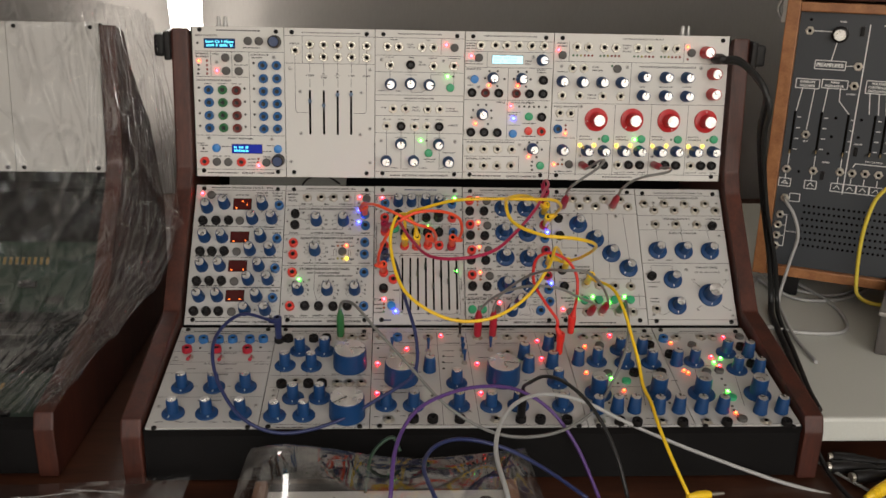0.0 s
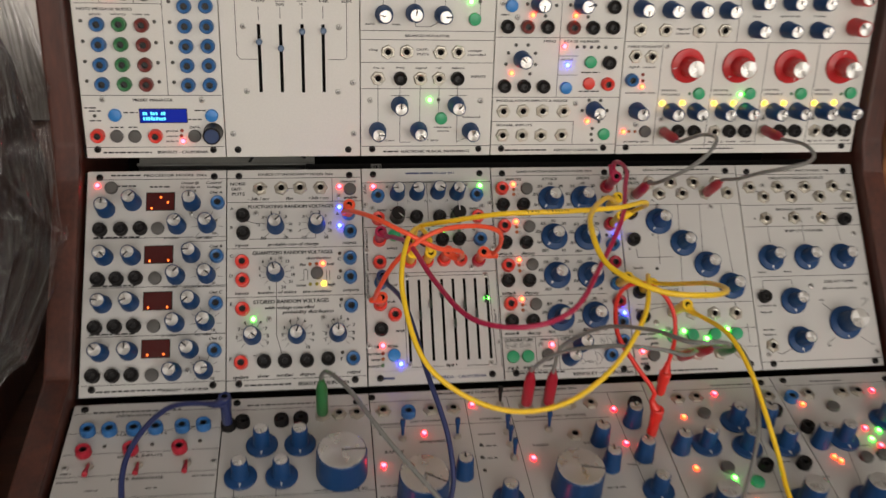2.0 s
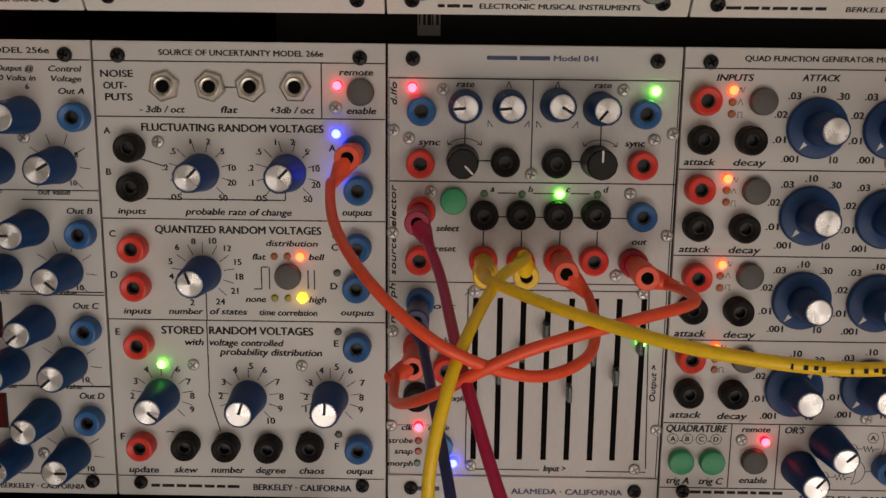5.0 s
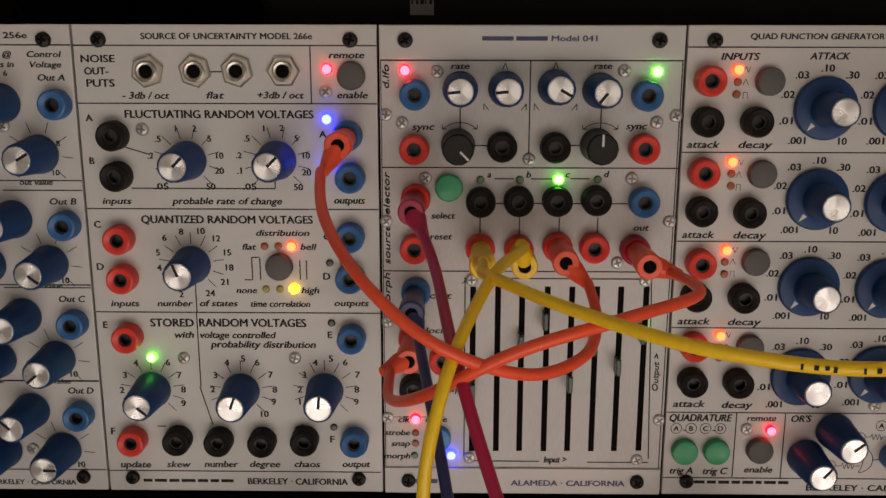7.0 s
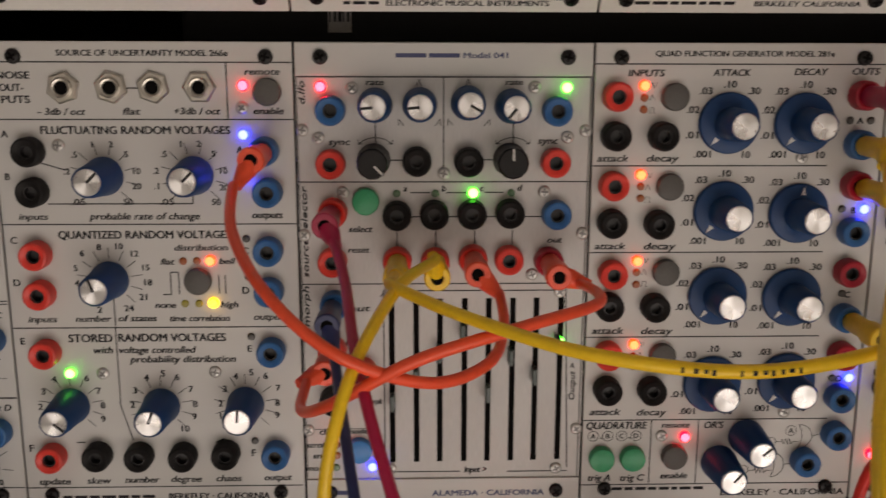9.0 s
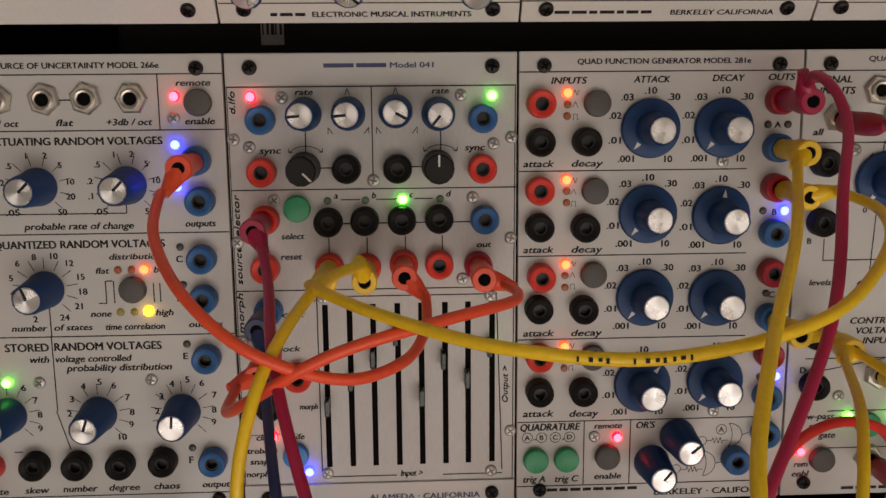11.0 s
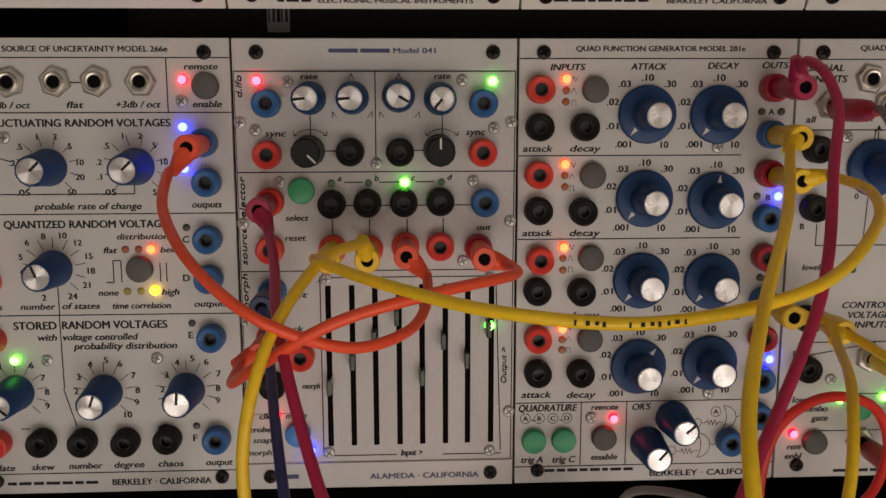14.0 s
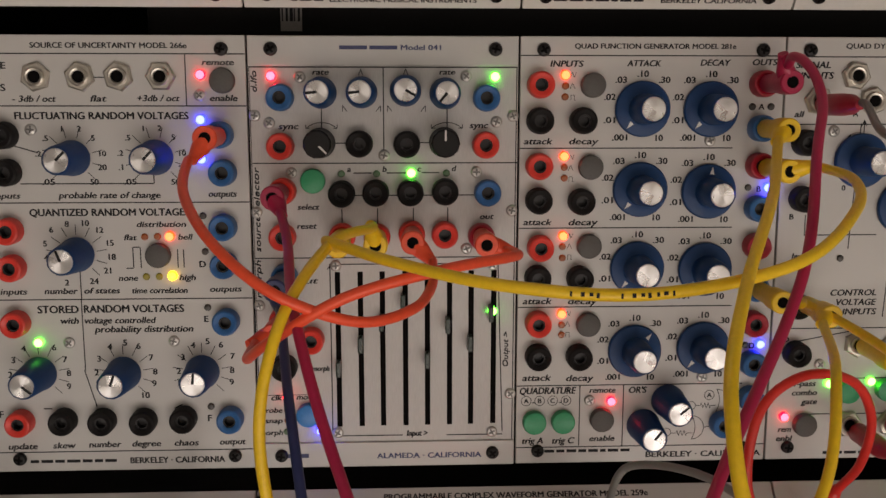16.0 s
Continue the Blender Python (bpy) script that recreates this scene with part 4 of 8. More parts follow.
text(m, "attack", 2.8, 14.9, 140.3, 2.7, slant=0.2)
text(m, "decay", 21.4, 32.9, 140.6, 2.7, slant=0.2)
text(m, "A", 97.8, 99.9, 27.7, 2.3)
text(m, "B", 98.4, 100.5, 61.1, 2.3)
text(m, "C", 99.0, 101.3, 93.7, 2.4)
text(m, "D", 98.9, 101.0, 127.4, 2.4)
text(m, "QUADRATURE", 1.9, 25.6, 146.0, 2.9, slant=0.2)
for _u, _s in ((4.6, "A"), (10.3, "B"), (15.8, "C"), (21.5, "D")):
    text(m, _s, _u - 0.8, _u + 0.8, 150.4, 2.0)
    ring(m, _u, 150.4, 2.1)
rule(m, 7.1, 151.2, 8.4, 151.2)
rule(m, 18.4, 151.2, 19.7, 151.2)
text(m, "trig A", 3.1, 11.9, 167.9, 2.7, slant=0.2)
text(m, "trig C", 15.9, 25.4, 168.0, 2.7, slant=0.2)
text(m, "remote", 31.4, 42.4, 146.0, 2.4, slant=0.2)
text(m, "enable", 31.9, 42.6, 167.3, 2.5, slant=0.2)
text(m, "OR'S", 48.3, 55.8, 146.1, 2.7, slant=0.2)
word_bars(m, 12.7, 49.7, 172.7, 2.0)
text(m, "BERKELEY · CALIFORNIA", 56.4, 106.0, 174.8, 2.5)
rule(m, 0.5, 7.5, 107.5, 7.5)
rule(m, 0.5, 44.3, 87.7, 44.3)
rule(m, 0.5, 76.9, 89.1, 76.9)
rule(m, 0.5, 110.0, 90.5, 110.0)
rule(m, 0.5, 143.8, 96.8, 143.8)
rule(m, 0.5, 170.9, 107.5, 170.9)
rule(m, 27.3, 143.6, 27.3, 170.5)
rule(m, 45.9, 143.9, 45.9, 170.9)
wave_marks(m, 20.5, 15.1)
wave_marks(m, 20.4, 47.9)
wave_marks(m, 20.5, 80.1)
wave_marks(m, 20.4, 112.8)
text(m, "A", 82.0, 83.6, 148.8, 2.0)
ring(m, 82.8, 148.8, 2.1)
ring(m, 75.2, 153.4, 1.8)
ring(m, 65.0, 165.1, 1.8)
resistor(m, 76.9, 85.8, 153.4)
resistor(m, 66.7, 76.1, 165.5)
gate(m, 85.9, 91.3, 146.3, 156.2)
gate(m, 75.8, 80.9, 157.9, 168.3)
rule(m, 91.3, 151.2, 94.0, 150.4, 0.3)
rule(m, 80.9, 163.0, 84.5, 162.6, 0.3)
rule(m, 75.2, 155.2, 76.2, 159.8, 0.28)

m = module(2, 4, 1, "dynamics_module", "silver quad dynamics module with a diagonal of four blue knobs", PANEL)
socket(m, 28.9, 15.3)
socket(m, 47.5, 15.4)
socket(m, 67.9, 15.5)
socket(m, 88.3, 15.7)
socket(m, 36.5, 25.4)
socket(m, 56.7, 25.4)
socket(m, 77.7, 25.3)
socket(m, 97.5, 25.3)
socket(m, 14.0, 25.3)
jack(m, 9.2, 42.2, "black")
jack(m, 9.4, 65.2, "black")
jack(m, 9.6, 110.0, "black")
jack(m, 10.6, 130.7, "black")
knob(m, "S", 33.3, 49.6, -140)
knob(m, "S", 52.6, 68.9, -140)
knob(m, "S", 71.2, 87.9, -140)
knob(m, "S", 90.5, 106.8, -140)
socket(m, 37.2, 127.1)
socket(m, 52.9, 128.6)
socket(m, 72.0, 129.6)
socket(m, 91.1, 130.0)
lamp(m, 25.9, 144.1, "green")
lamp(m, 44.1, 143.4, "green")
lamp(m, 63.0, 150.3, "green")
lamp(m, 82.0, 143.2, "green")
button(m, 34.2, 147.8, "green")
button(m, 51.3, 147.1, "green")
button(m, 70.3, 147.1, "green")
button(m, 89.3, 147.0, "green")
lamp(m, 7.3, 158.7, "red")
button(m, 16.3, 162.3, "grey")
socket(m, 90.9, 162.0)
socket(m, 35.5, 162.2)
socket(m, 53.8, 162.1)
socket(m, 73.4, 162.1)
screw(m, 21.4, 37.6)
screw(m, 81.1, 37.8)
screw(m, 31.5, 141.5)
screw(m, 21.7, 135.8)
lamp_off(m, 27.5, 90.3, "dark")
corner_screw(m, 9.7, 5.3)
corner_screw(m, 98.3, 5.3)
corner_screw(m, 98.3, 172.4)
corner_screw(m, 9.7, 172.4)
text(m, "QUAD DYN", 24.4, 43.0, 3.5, 2.0)
word_bars(m, 44.2, 84.0, 3.6, 2.0)
text(m, "A", 29.0, 31.0, 30.6, 2.2)
text(m, "4", 27.2, 28.8, 40.1, 2.2)
text(m, "0", 26.2, 27.8, 60.8, 2.2)
rule(m, 34.0, 33.0, 34.0, 40.5)
rule(m, 33.0, 35.4, 34.0, 33.2)
rule(m, 35.0, 35.4, 34.0, 33.2)
word_bars(m, 25.5, 69.5, 175.3, 2.0)
rule(m, 4.5, 7.8, 107.5, 7.8)
rule(m, 5.3, 34.8, 107.5, 34.8)
rule(m, 7.3, 120.2, 107.1, 120.2)
rule(m, 17.7, 142.2, 107.5, 142.2)
rule(m, 16.6, 157.9, 107.5, 157.9)
rule(m, 32.7, 34.4, 30.6, 86.3)
rule(m, 51.9, 34.1, 47.4, 115.5)
rule(m, 71.2, 34.0, 67.0, 118.0)
rule(m, 90.2, 33.9, 93.5, 102.0)
rule(m, 91.9, 120.5, 91.9, 127.1)
rule(m, 11.4, 80.4, 42.3, 80.4)
rule(m, 11.7, 71.9, 11.7, 80.1)
rule(m, 11.2, 125.8, 39.4, 120.6)
rule(m, 100.1, 139.1, 100.1, 154.8)
text(m, "SIGNAL", 4.2, 18.4, 11.0, 2.6, slant=0.2)
text(m, "INPUTS", 6.2, 20.0, 15.2, 2.6, slant=0.2)
text(m, "all", 4.7, 8.7, 30.7, 2.5, slant=0.2)
text(m, "B", 4.8, 6.9, 72.7, 2.3)
text(m, "D", 5.5, 7.8, 124.9, 2.4)
text(m, "levels", 6.9, 15.6, 89.2, 2.3, slant=0.2)
text(m, "CONTROL", 24.5, 44.0, 104.9, 2.6, slant=0.2)
text(m, "VOLTAGE", 27.2, 44.2, 109.0, 2.6, slant=0.2)
text(m, "INPUTS", 30.0, 44.6, 113.1, 2.6, slant=0.2)
text(m, "low-pass", 6.3, 20.6, 144.3, 2.5, slant=0.2)
text(m, "combo", 10.6, 21.4, 148.3, 2.5, slant=0.2)
text(m, "gate", 14.7, 21.6, 152.3, 2.5, slant=0.2)
text(m, "rem", 5.4, 11.0, 164.5, 2.5, slant=0.2)
text(m, "enbl", 4.8, 11.7, 168.6, 2.5, slant=0.2)

m = module(2, 5, 1, "signal_delay_module", "silver signal delay module with six blue knobs and jack pairs", PANEL)
socket(m, 10.2, 20.7)
socket(m, 22.0, 29.6)
socket(m, 35.7, 20.5)
socket(m, 47.4, 29.7)
socket(m, 61.1, 20.8)
socket(m, 73.3, 29.7)
socket(m, 87.0, 20.6)
socket(m, 99.1, 29.8)
socket(m, 21.5, 48.8)
socket(m, 47.2, 48.6)
socket(m, 73.2, 49.0)
jack(m, 92.3, 50.9, "black")
knob(m, "S", 20.8, 83.4, 180)
knob(m, "S", 53.0, 83.6, 180)
knob(m, "S", 85.4, 83.9, 180)
jack(m, 9.8, 117.0, "black")
knob(m, "S", 35.3, 121.1, 180)
knob(m, "S", 36.8, 154.2, 180)
socket(m, 11.5, 158.2)
knob(m, "H", 78.8, 140.9, 180)
screw(m, 22.4, 19.2)
screw(m, 102.2, 19.9)
screw(m, 99.7, 63.8)
screw(m, 53.6, 108.7)
screw(m, 103.1, 108.5)
screw(m, 7.5, 165.9)
screw(m, 103.2, 166.4)
corner_screw(m, 9.6, 6.2)
corner_screw(m, 99.0, 6.3)
corner_screw(m, 10.2, 173.3)
corner_screw(m, 100.1, 174.1)
text(m, "SIGNAL DELAY UNIT MODEL 288", 24.1, 85.5, 5.5, 1.9)
text(m, "DELAYED SIGNALS OUT", 29.6, 80.1, 12.3, 2.3)
text(m, "SIGNAL INPUTS", 31.7, 65.4, 40.7, 2.3)
text(m, "overload", 86.2, 103.7, 40.3, 2.1)
text(m, "INPUT MIXER", 37.3, 72.1, 60.0, 2.3)
text(m, "zero", 7.2, 14.8, 95.5, 2.0)
text(m, "max", 30.7, 37.9, 95.4, 2.0)
text(m, "DELAY TIME", 65.9, 92.4, 105.2, 2.3)
text(m, "(5 in seconds)", 63.7, 94.1, 111.0, 2.0)
text(m, "control", 3.7, 19.2, 124.2, 2.0)
text(m, "input", 5.1, 15.6, 129.7, 2.0)
text(m, "modu-", 5.8, 16.0, 144.5, 2.0)
text(m, "lation", 5.4, 16.1, 148.7, 2.0)
text(m, "1.0", 58.9, 62.4, 120.9, 1.8)
text(m, "1.5", 97.4, 100.9, 120.8, 1.8)
text(m, ".05", 59.7, 63.1, 159.5, 1.7)
text(m, "5.0", 98.6, 102.1, 159.5, 1.7)
text(m, "A", 10.5, 12.5, 48.6, 2.1)
text(m, "B", 37.3, 39.4, 48.4, 2.1)
text(m, "C", 63.1, 65.2, 48.5, 2.1)
rule(m, 1.3, 9.0, 107.3, 9.0)
rule(m, 0.5, 36.6, 107.5, 36.6)
rule(m, 0.5, 55.8, 107.5, 55.8)
rule(m, 1.2, 99.7, 107.5, 99.7)
rule(m, 0.5, 171.5, 107.5, 171.5)
rule(m, 14.1, 23.5, 20.4, 25.4)
rule(m, 39.6, 23.3, 45.9, 25.2)
rule(m, 65.2, 23.1, 71.9, 25.3)
rule(m, 91.3, 22.9, 97.8, 25.4)
rule(m, 22.0, 52.4, 22.0, 69.7)
rule(m, 53.4, 50.3, 53.4, 69.5)
rule(m, 79.1, 49.7, 84.9, 49.7)
rule(m, 84.9, 50.1, 86.8, 69.4)
rule(m, 10.9, 102.9, 36.2, 102.9)
rule(m, 10.5, 103.0, 10.5, 110.1)
rule(m, 36.4, 102.9, 36.4, 108.7)
rule(m, 14.4, 163.6, 19.2, 165.6)
rule(m, 19.2, 165.6, 28.4, 161.0)
rule(m, 60.4, 123.2, 68.3, 130.3)
rule(m, 96.5, 127.1, 103.7, 121.3)
rule(m, 60.3, 157.9, 67.4, 153.3)
rule(m, 91.0, 153.3, 97.8, 157.9)

m = module(2, 0, 1, "voltage_processor_module", "silver voltage processor module with red displays and small blue knobs", PANEL)
lamp(m, 8.3, 12.0, "red")
button(m, 18.9, 14.1, "grey")
knob(m, "K", 15.4, 32.0, 0)
knob(m, "K", 35.5, 26.4, 45)
knob(m, "K", 81.0, 27.4, 0)
knob(m, "K", 70.0, 46.2, 45)
knob(m, "K", 93.1, 45.7, 60)
display(m, 46.2, 18.7, 67.3, 32.7, "red")
jack(m, 101.2, 27.8, "blue")
jack(m, 11.7, 48.6, "black")
jack(m, 27.2, 48.3, "black")
jack(m, 42.0, 48.0, "black")
button(m, 55.1, 48.0, "grey")
knob(m, "K", 15.3, 70.2, 135)
knob(m, "K", 36.0, 70.5, -135)
display(m, 45.7, 62.3, 66.8, 75.7, "red")
knob(m, "K", 81.1, 69.6, -90)
knob(m, "K", 69.7, 86.8, 45)
knob(m, "K", 93.0, 86.4, 130)
jack(m, 100.7, 71.6, "blue")
jack(m, 11.4, 88.3, "black")
jack(m, 25.2, 88.0, "black")
jack(m, 39.5, 87.7, "black")
button(m, 53.9, 88.1, "grey")
knob(m, "K", 15.3, 107.5, -80)
knob(m, "K", 35.7, 106.8, -110)
display(m, 45.9, 99.1, 66.8, 112.6, "red")
knob(m, "K", 81.0, 106.8, -130)
knob(m, "K", 69.8, 123.9, -80)
knob(m, "K", 92.4, 123.5, -130)
jack(m, 100.3, 109.3, "blue")
jack(m, 10.6, 125.6, "black")
jack(m, 25.0, 125.3, "black")
jack(m, 39.1, 125.1, "black")
button(m, 53.7, 125.7, "grey")
knob(m, "K", 14.6, 144.8, -45)
knob(m, "K", 35.6, 144.5, 0)
display(m, 45.4, 136.3, 65.8, 149.6, "red")
knob(m, "K", 80.6, 144.6, -45)
knob(m, "K", 68.3, 161.1, 45)
knob(m, "K", 91.4, 160.8, 90)
jack(m, 99.5, 146.0, "blue")
jack(m, 10.2, 162.4, "black")
jack(m, 24.5, 162.6, "black")
jack(m, 38.4, 162.5, "black")
button(m, 53.2, 163.0, "grey")
screw(m, 80.9, 35.5)
screw(m, 79.5, 160.6)
lamp(m, 57.2, 22.4, "dot")
lamp(m, 62.7, 26.6, "dot")
lamp(m, 50.1, 31.4, "dot")
lamp(m, 49.5, 74.3, "dot")
lamp(m, 63.6, 74.0, "dot")
lamp(m, 49.3, 111.1, "dot")
lamp(m, 63.5, 110.9, "dot")
lamp(m, 49.5, 147.6, "dot")
lamp(m, 61.6, 147.3, "dot")
corner_screw(m, 9.7, 5.3)
corner_screw(m, 98.3, 5.3)
corner_screw(m, 9.7, 172.4)
corner_screw(m, 98.3, 172.4)
word_bars(m, 18.4, 42.0, 3.6, 2.0)
text(m, "PROCESSOR MODEL 256e", 43.5, 92.4, 3.8, 2.1)
rule(m, 7.1, 7.1, 107.5, 7.1)
rule(m, 6.2, 55.3, 107.5, 55.3)
rule(m, 4.4, 94.6, 107.5, 94.6)
rule(m, 4.8, 132.7, 107.5, 132.7)
rule(m, 1.8, 169.4, 107.5, 169.4)
word_bars(m, 21.4, 37.6, 12.5, 2.0)
word_bars(m, 48.2, 63.7, 13.4, 2.0)
text(m, "Output @", 72.6, 86.2, 10.3, 2.0, slant=0.2)
text(m, "10 Volts in", 71.9, 86.8, 13.8, 2.0, slant=0.2)
word_bars(m, 6.9, 41.3, 54.5, 2.0)
text(m, "in value", 59.9, 71.0, 55.6, 2.0, slant=0.2)
word_bars(m, 6.1, 40.1, 93.2, 1.9)
text(m, "in value", 59.8, 70.9, 94.8, 2.0, slant=0.2)
text(m, "out value", 84.7, 96.7, 94.9, 2.0, slant=0.2)
word_bars(m, 6.1, 39.7, 130.8, 1.9)
text(m, "in value", 59.7, 70.8, 132.7, 2.0, slant=0.2)
text(m, "out value", 84.6, 96.6, 132.8, 2.0, slant=0.2)
word_bars(m, 12.5, 60.6, 174.2, 2.0)
text(m, "BERKELEY · CALIFORNIA", 61.1, 95.0, 174.8, 2.1)
text(m, "Control", 91.9, 104.0, 10.3, 2.1, slant=0.2)
text(m, "Voltage", 92.6, 103.7, 13.9, 2.1, slant=0.2)
text(m, "Out A", 95.0, 104.5, 18.4, 2.2, slant=0.2)
text(m, "Out B", 95.1, 104.8, 63.0, 2.3, slant=0.2)
text(m, "Out C", 95.1, 105.0, 100.0, 2.4, slant=0.2)
text(m, "Out D", 95.3, 105.0, 136.5, 2.5, slant=0.2)
text(m, "out value", 84.8, 96.8, 55.9, 2.1, slant=0.2)
ticks(m, 93.1, 45.7, 8)
ticks(m, 93.0, 86.4, 8)
ticks(m, 92.4, 123.5, 8)
ticks(m, 91.4, 160.8, 8)
text(m, "6", 82.8, 84.2, 16.9, 2.0)
text(m, "8", 99.3, 100.8, 41.8, 2.0)
text(m, "10", 96.8, 100.1, 52.4, 2.0)
text(m, "10", 97.0, 99.7, 92.8, 2.2)
text(m, "10", 96.7, 99.7, 129.8, 2.3)
text(m, "10", 96.4, 99.4, 167.1, 2.3)
rule(m, 78.3, 58.9, 107.5, 58.9)
rule(m, 74.8, 95.7, 107.5, 95.7)
rule(m, 71.4, 132.5, 107.5, 132.5)

m = module(1, 0, 1, "midi_decoder_module", "off-white decoder module with blue display and jack columns", PANEL_WHITE)
display(m, 14.4, 14.3, 50.1, 24.8, "cyan")
button(m, 65.7, 16.2, "grey")
button(m, 78.6, 16.2, "grey")
knob(m, "Kd", 97.2, 16.5, 0)
button(m, 38.7, 36.0, "grey")
button(m, 39.2, 51.4, "grey")
button(m, 54.2, 36.3, "grey")
button(m, 54.2, 51.6, "grey")
lamp(m, 7.5, 40.3, "orange")
lamp(m, 28.5, 51.3, "red")
lamp_off(m, 17.0, 39.9, "red")
lamp_off(m, 6.9, 45.0, "dark")
lamp_off(m, 16.8, 45.1, "red")
lamp_off(m, 6.7, 50.2, "dark")
lamp_off(m, 16.9, 50.0, "red")
lamp_off(m, 6.2, 55.2, "dark")
lamp_off(m, 16.7, 55.0, "red")
screw(m, 28.3, 41.2)
screw(m, 95.8, 34.4)
screw(m, 16.3, 131.2)
screw(m, 91.6, 131.6)
jack(m, 18.2, 73.9, "blue")
jack(m, 18.2, 88.9, "blue")
jack(m, 17.9, 104.2, "blue")
jack(m, 17.8, 119.1, "blue")
jack(m, 34.4, 73.7, "green")
jack(m, 34.4, 88.7, "green")
jack(m, 34.2, 104.0, "green")
jack(m, 34.4, 118.9, "green")
jack(m, 50.9, 74.2, "maroon")
jack(m, 51.0, 88.9, "maroon")
jack(m, 51.0, 104.0, "maroon")
jack(m, 50.8, 119.2, "maroon")
jack(m, 82.7, 44.4, "blue")
jack(m, 83.1, 59.8, "blue")
jack(m, 82.7, 74.7, "blue")
jack(m, 82.6, 89.8, "blue")
jack(m, 82.5, 104.6, "blue")
jack(m, 82.4, 119.6, "blue")
jack(m, 98.9, 44.1, "blue")
jack(m, 99.1, 59.5, "blue")
jack(m, 99.0, 74.7, "blue")
jack(m, 99.0, 89.5, "blue")
jack(m, 98.9, 104.4, "blue")
jack(m, 98.8, 119.4, "blue")
lamp_off(m, 6.3, 71.6, "dark")
lamp_off(m, 6.5, 86.9, "dark")
lamp_off(m, 6.4, 102.0, "dark")
lamp_off(m, 6.3, 117.0, "dark")
lamp_off(m, 60.2, 71.8, "dark")
lamp_off(m, 60.3, 87.4, "dark")
lamp_off(m, 60.4, 102.6, "dark")
lamp_off(m, 60.2, 117.4, "dark")
lamp_off(m, 71.6, 41.7, "dark")
lamp_off(m, 71.7, 56.6, "dark")
lamp_off(m, 71.6, 71.9, "dark")
lamp_off(m, 71.7, 87.3, "dark")
lamp_off(m, 71.5, 102.5, "dark")
lamp_off(m, 71.4, 117.7, "dark")
button(m, 24.8, 143.4, "blue")
button(m, 98.6, 143.9, "blue")
display(m, 43.5, 138.9, 79.2, 149.3, "blue")
jack(m, 10.5, 159.5, "red")
jack(m, 54.4, 159.9, "red")
button(m, 24.7, 160.1, "grey")
button(m, 38.4, 160.3, "grey")
button(m, 84.4, 160.3, "grey")
lamp_off(m, 74.7, 156.0, "red")
lamp_off(m, 74.1, 160.2, "red")
lamp(m, 75.2, 164.2, "red")
knob(m, "Kd", 99.1, 157.3, 0)
lamp_off(m, 6.4, 19.4, "dark")
lamp_off(m, 9.3, 144.1, "dark")
corner_screw(m, 9.4, 3.9)
corner_screw(m, 98.7, 4.8)
corner_screw(m, 9.0, 171.0)
corner_screw(m, 98.2, 171.7)
text(m, "EDIT FACILITY", 4.6, 29.7, 10.6, 2.1)
text(m, "INTERNAL", 3.6, 19.0, 31.7, 1.9)
text(m, "BUSSES", 3.9, 18.8, 35.1, 1.9)
text(m, "MIDI", 23.7, 30.6, 31.9, 1.9)
text(m, "CONTROLLER", 68.6, 89.8, 32.1, 1.9)
text(m, "BUSSES", 69.7, 81.7, 35.5, 1.9)
text(m, "NOTE MESSAGE BUSSES", 4.1, 44.6, 62.7, 2.1)
text(m, "PRESET MANAGER", 39.1, 69.2, 131.7, 2.2)
text(m, "pitch", 13.2, 21.2, 66.5, 1.7)
text(m, "velocity", 28.2, 39.7, 66.3, 1.7)
text(m, "note on", 44.8, 56.8, 66.3, 1.7)
text(m, "DATA", 80.9, 88.6, 153.4, 2.0)
text(m, "global", 62.1, 71.6, 156.2, 1.7)
text(m, "name", 62.7, 71.5, 160.4, 1.7)
text(m, "select", 61.9, 71.4, 164.5, 1.7)
text(m, "Bus select", 49.0, 64.5, 44.1, 1.7)
word_bars(m, 29.1, 80.0, 4.3, 2.0)
word_bars(m, 13.0, 50.1, 173.6, 2.0)
text(m, "BERKELEY - CALIFORNIA", 54.7, 93.8, 173.5, 2.2)
word_bars(m, 2.1, 12.5, 137.8, 1.5)
word_bars(m, 5.3, 14.2, 140.3, 1.5)
word_bars(m, 5.0, 13.9, 148.0, 1.5)
word_bars(m, 31.2, 42.1, 141.6, 1.5)
word_bars(m, 85.5, 94.0, 140.0, 1.5)
word_bars(m, 80.2, 90.5, 147.2, 1.6)
word_bars(m, 20.1, 30.3, 153.3, 1.6)
word_bars(m, 34.1, 40.5, 153.2, 1.6)
word_bars(m, 59.5, 79.5, 24.1, 1.5)
rule(m, 3.4, 28.9, 107.4, 28.9)
rule(m, 3.0, 58.5, 66.1, 58.5)
rule(m, 1.3, 128.0, 107.0, 128.0)
rule(m, 21.3, 28.4, 21.3, 58.2)
rule(m, 46.0, 28.5, 46.0, 58.3)
rule(m, 66.3, 28.9, 66.3, 127.8)
rule(m, 0.6, 169.3, 106.7, 169.3)

m = module(1, 1, 1, "comb_filter_module", "off-white comb filter module with four long sliders", PANEL_WHITE)
socket(m, 13.1, 26.3)
socket(m, 30.5, 18.8)
socket(m, 46.8, 19.0)
socket(m, 63.4, 19.3)
socket(m, 79.8, 19.2)
socket(m, 97.9, 19.4)
socket(m, 30.3, 33.2)
socket(m, 46.7, 33.1)
socket(m, 63.5, 33.1)
socket(m, 80.0, 33.1)
socket(m, 97.9, 33.3)
slot(m, 29.9, 72.7, 125.5, 2.6)
slot(m, 46.5, 72.7, 125.5, 2.6)
slot(m, 63.1, 72.5, 125.6, 2.6)
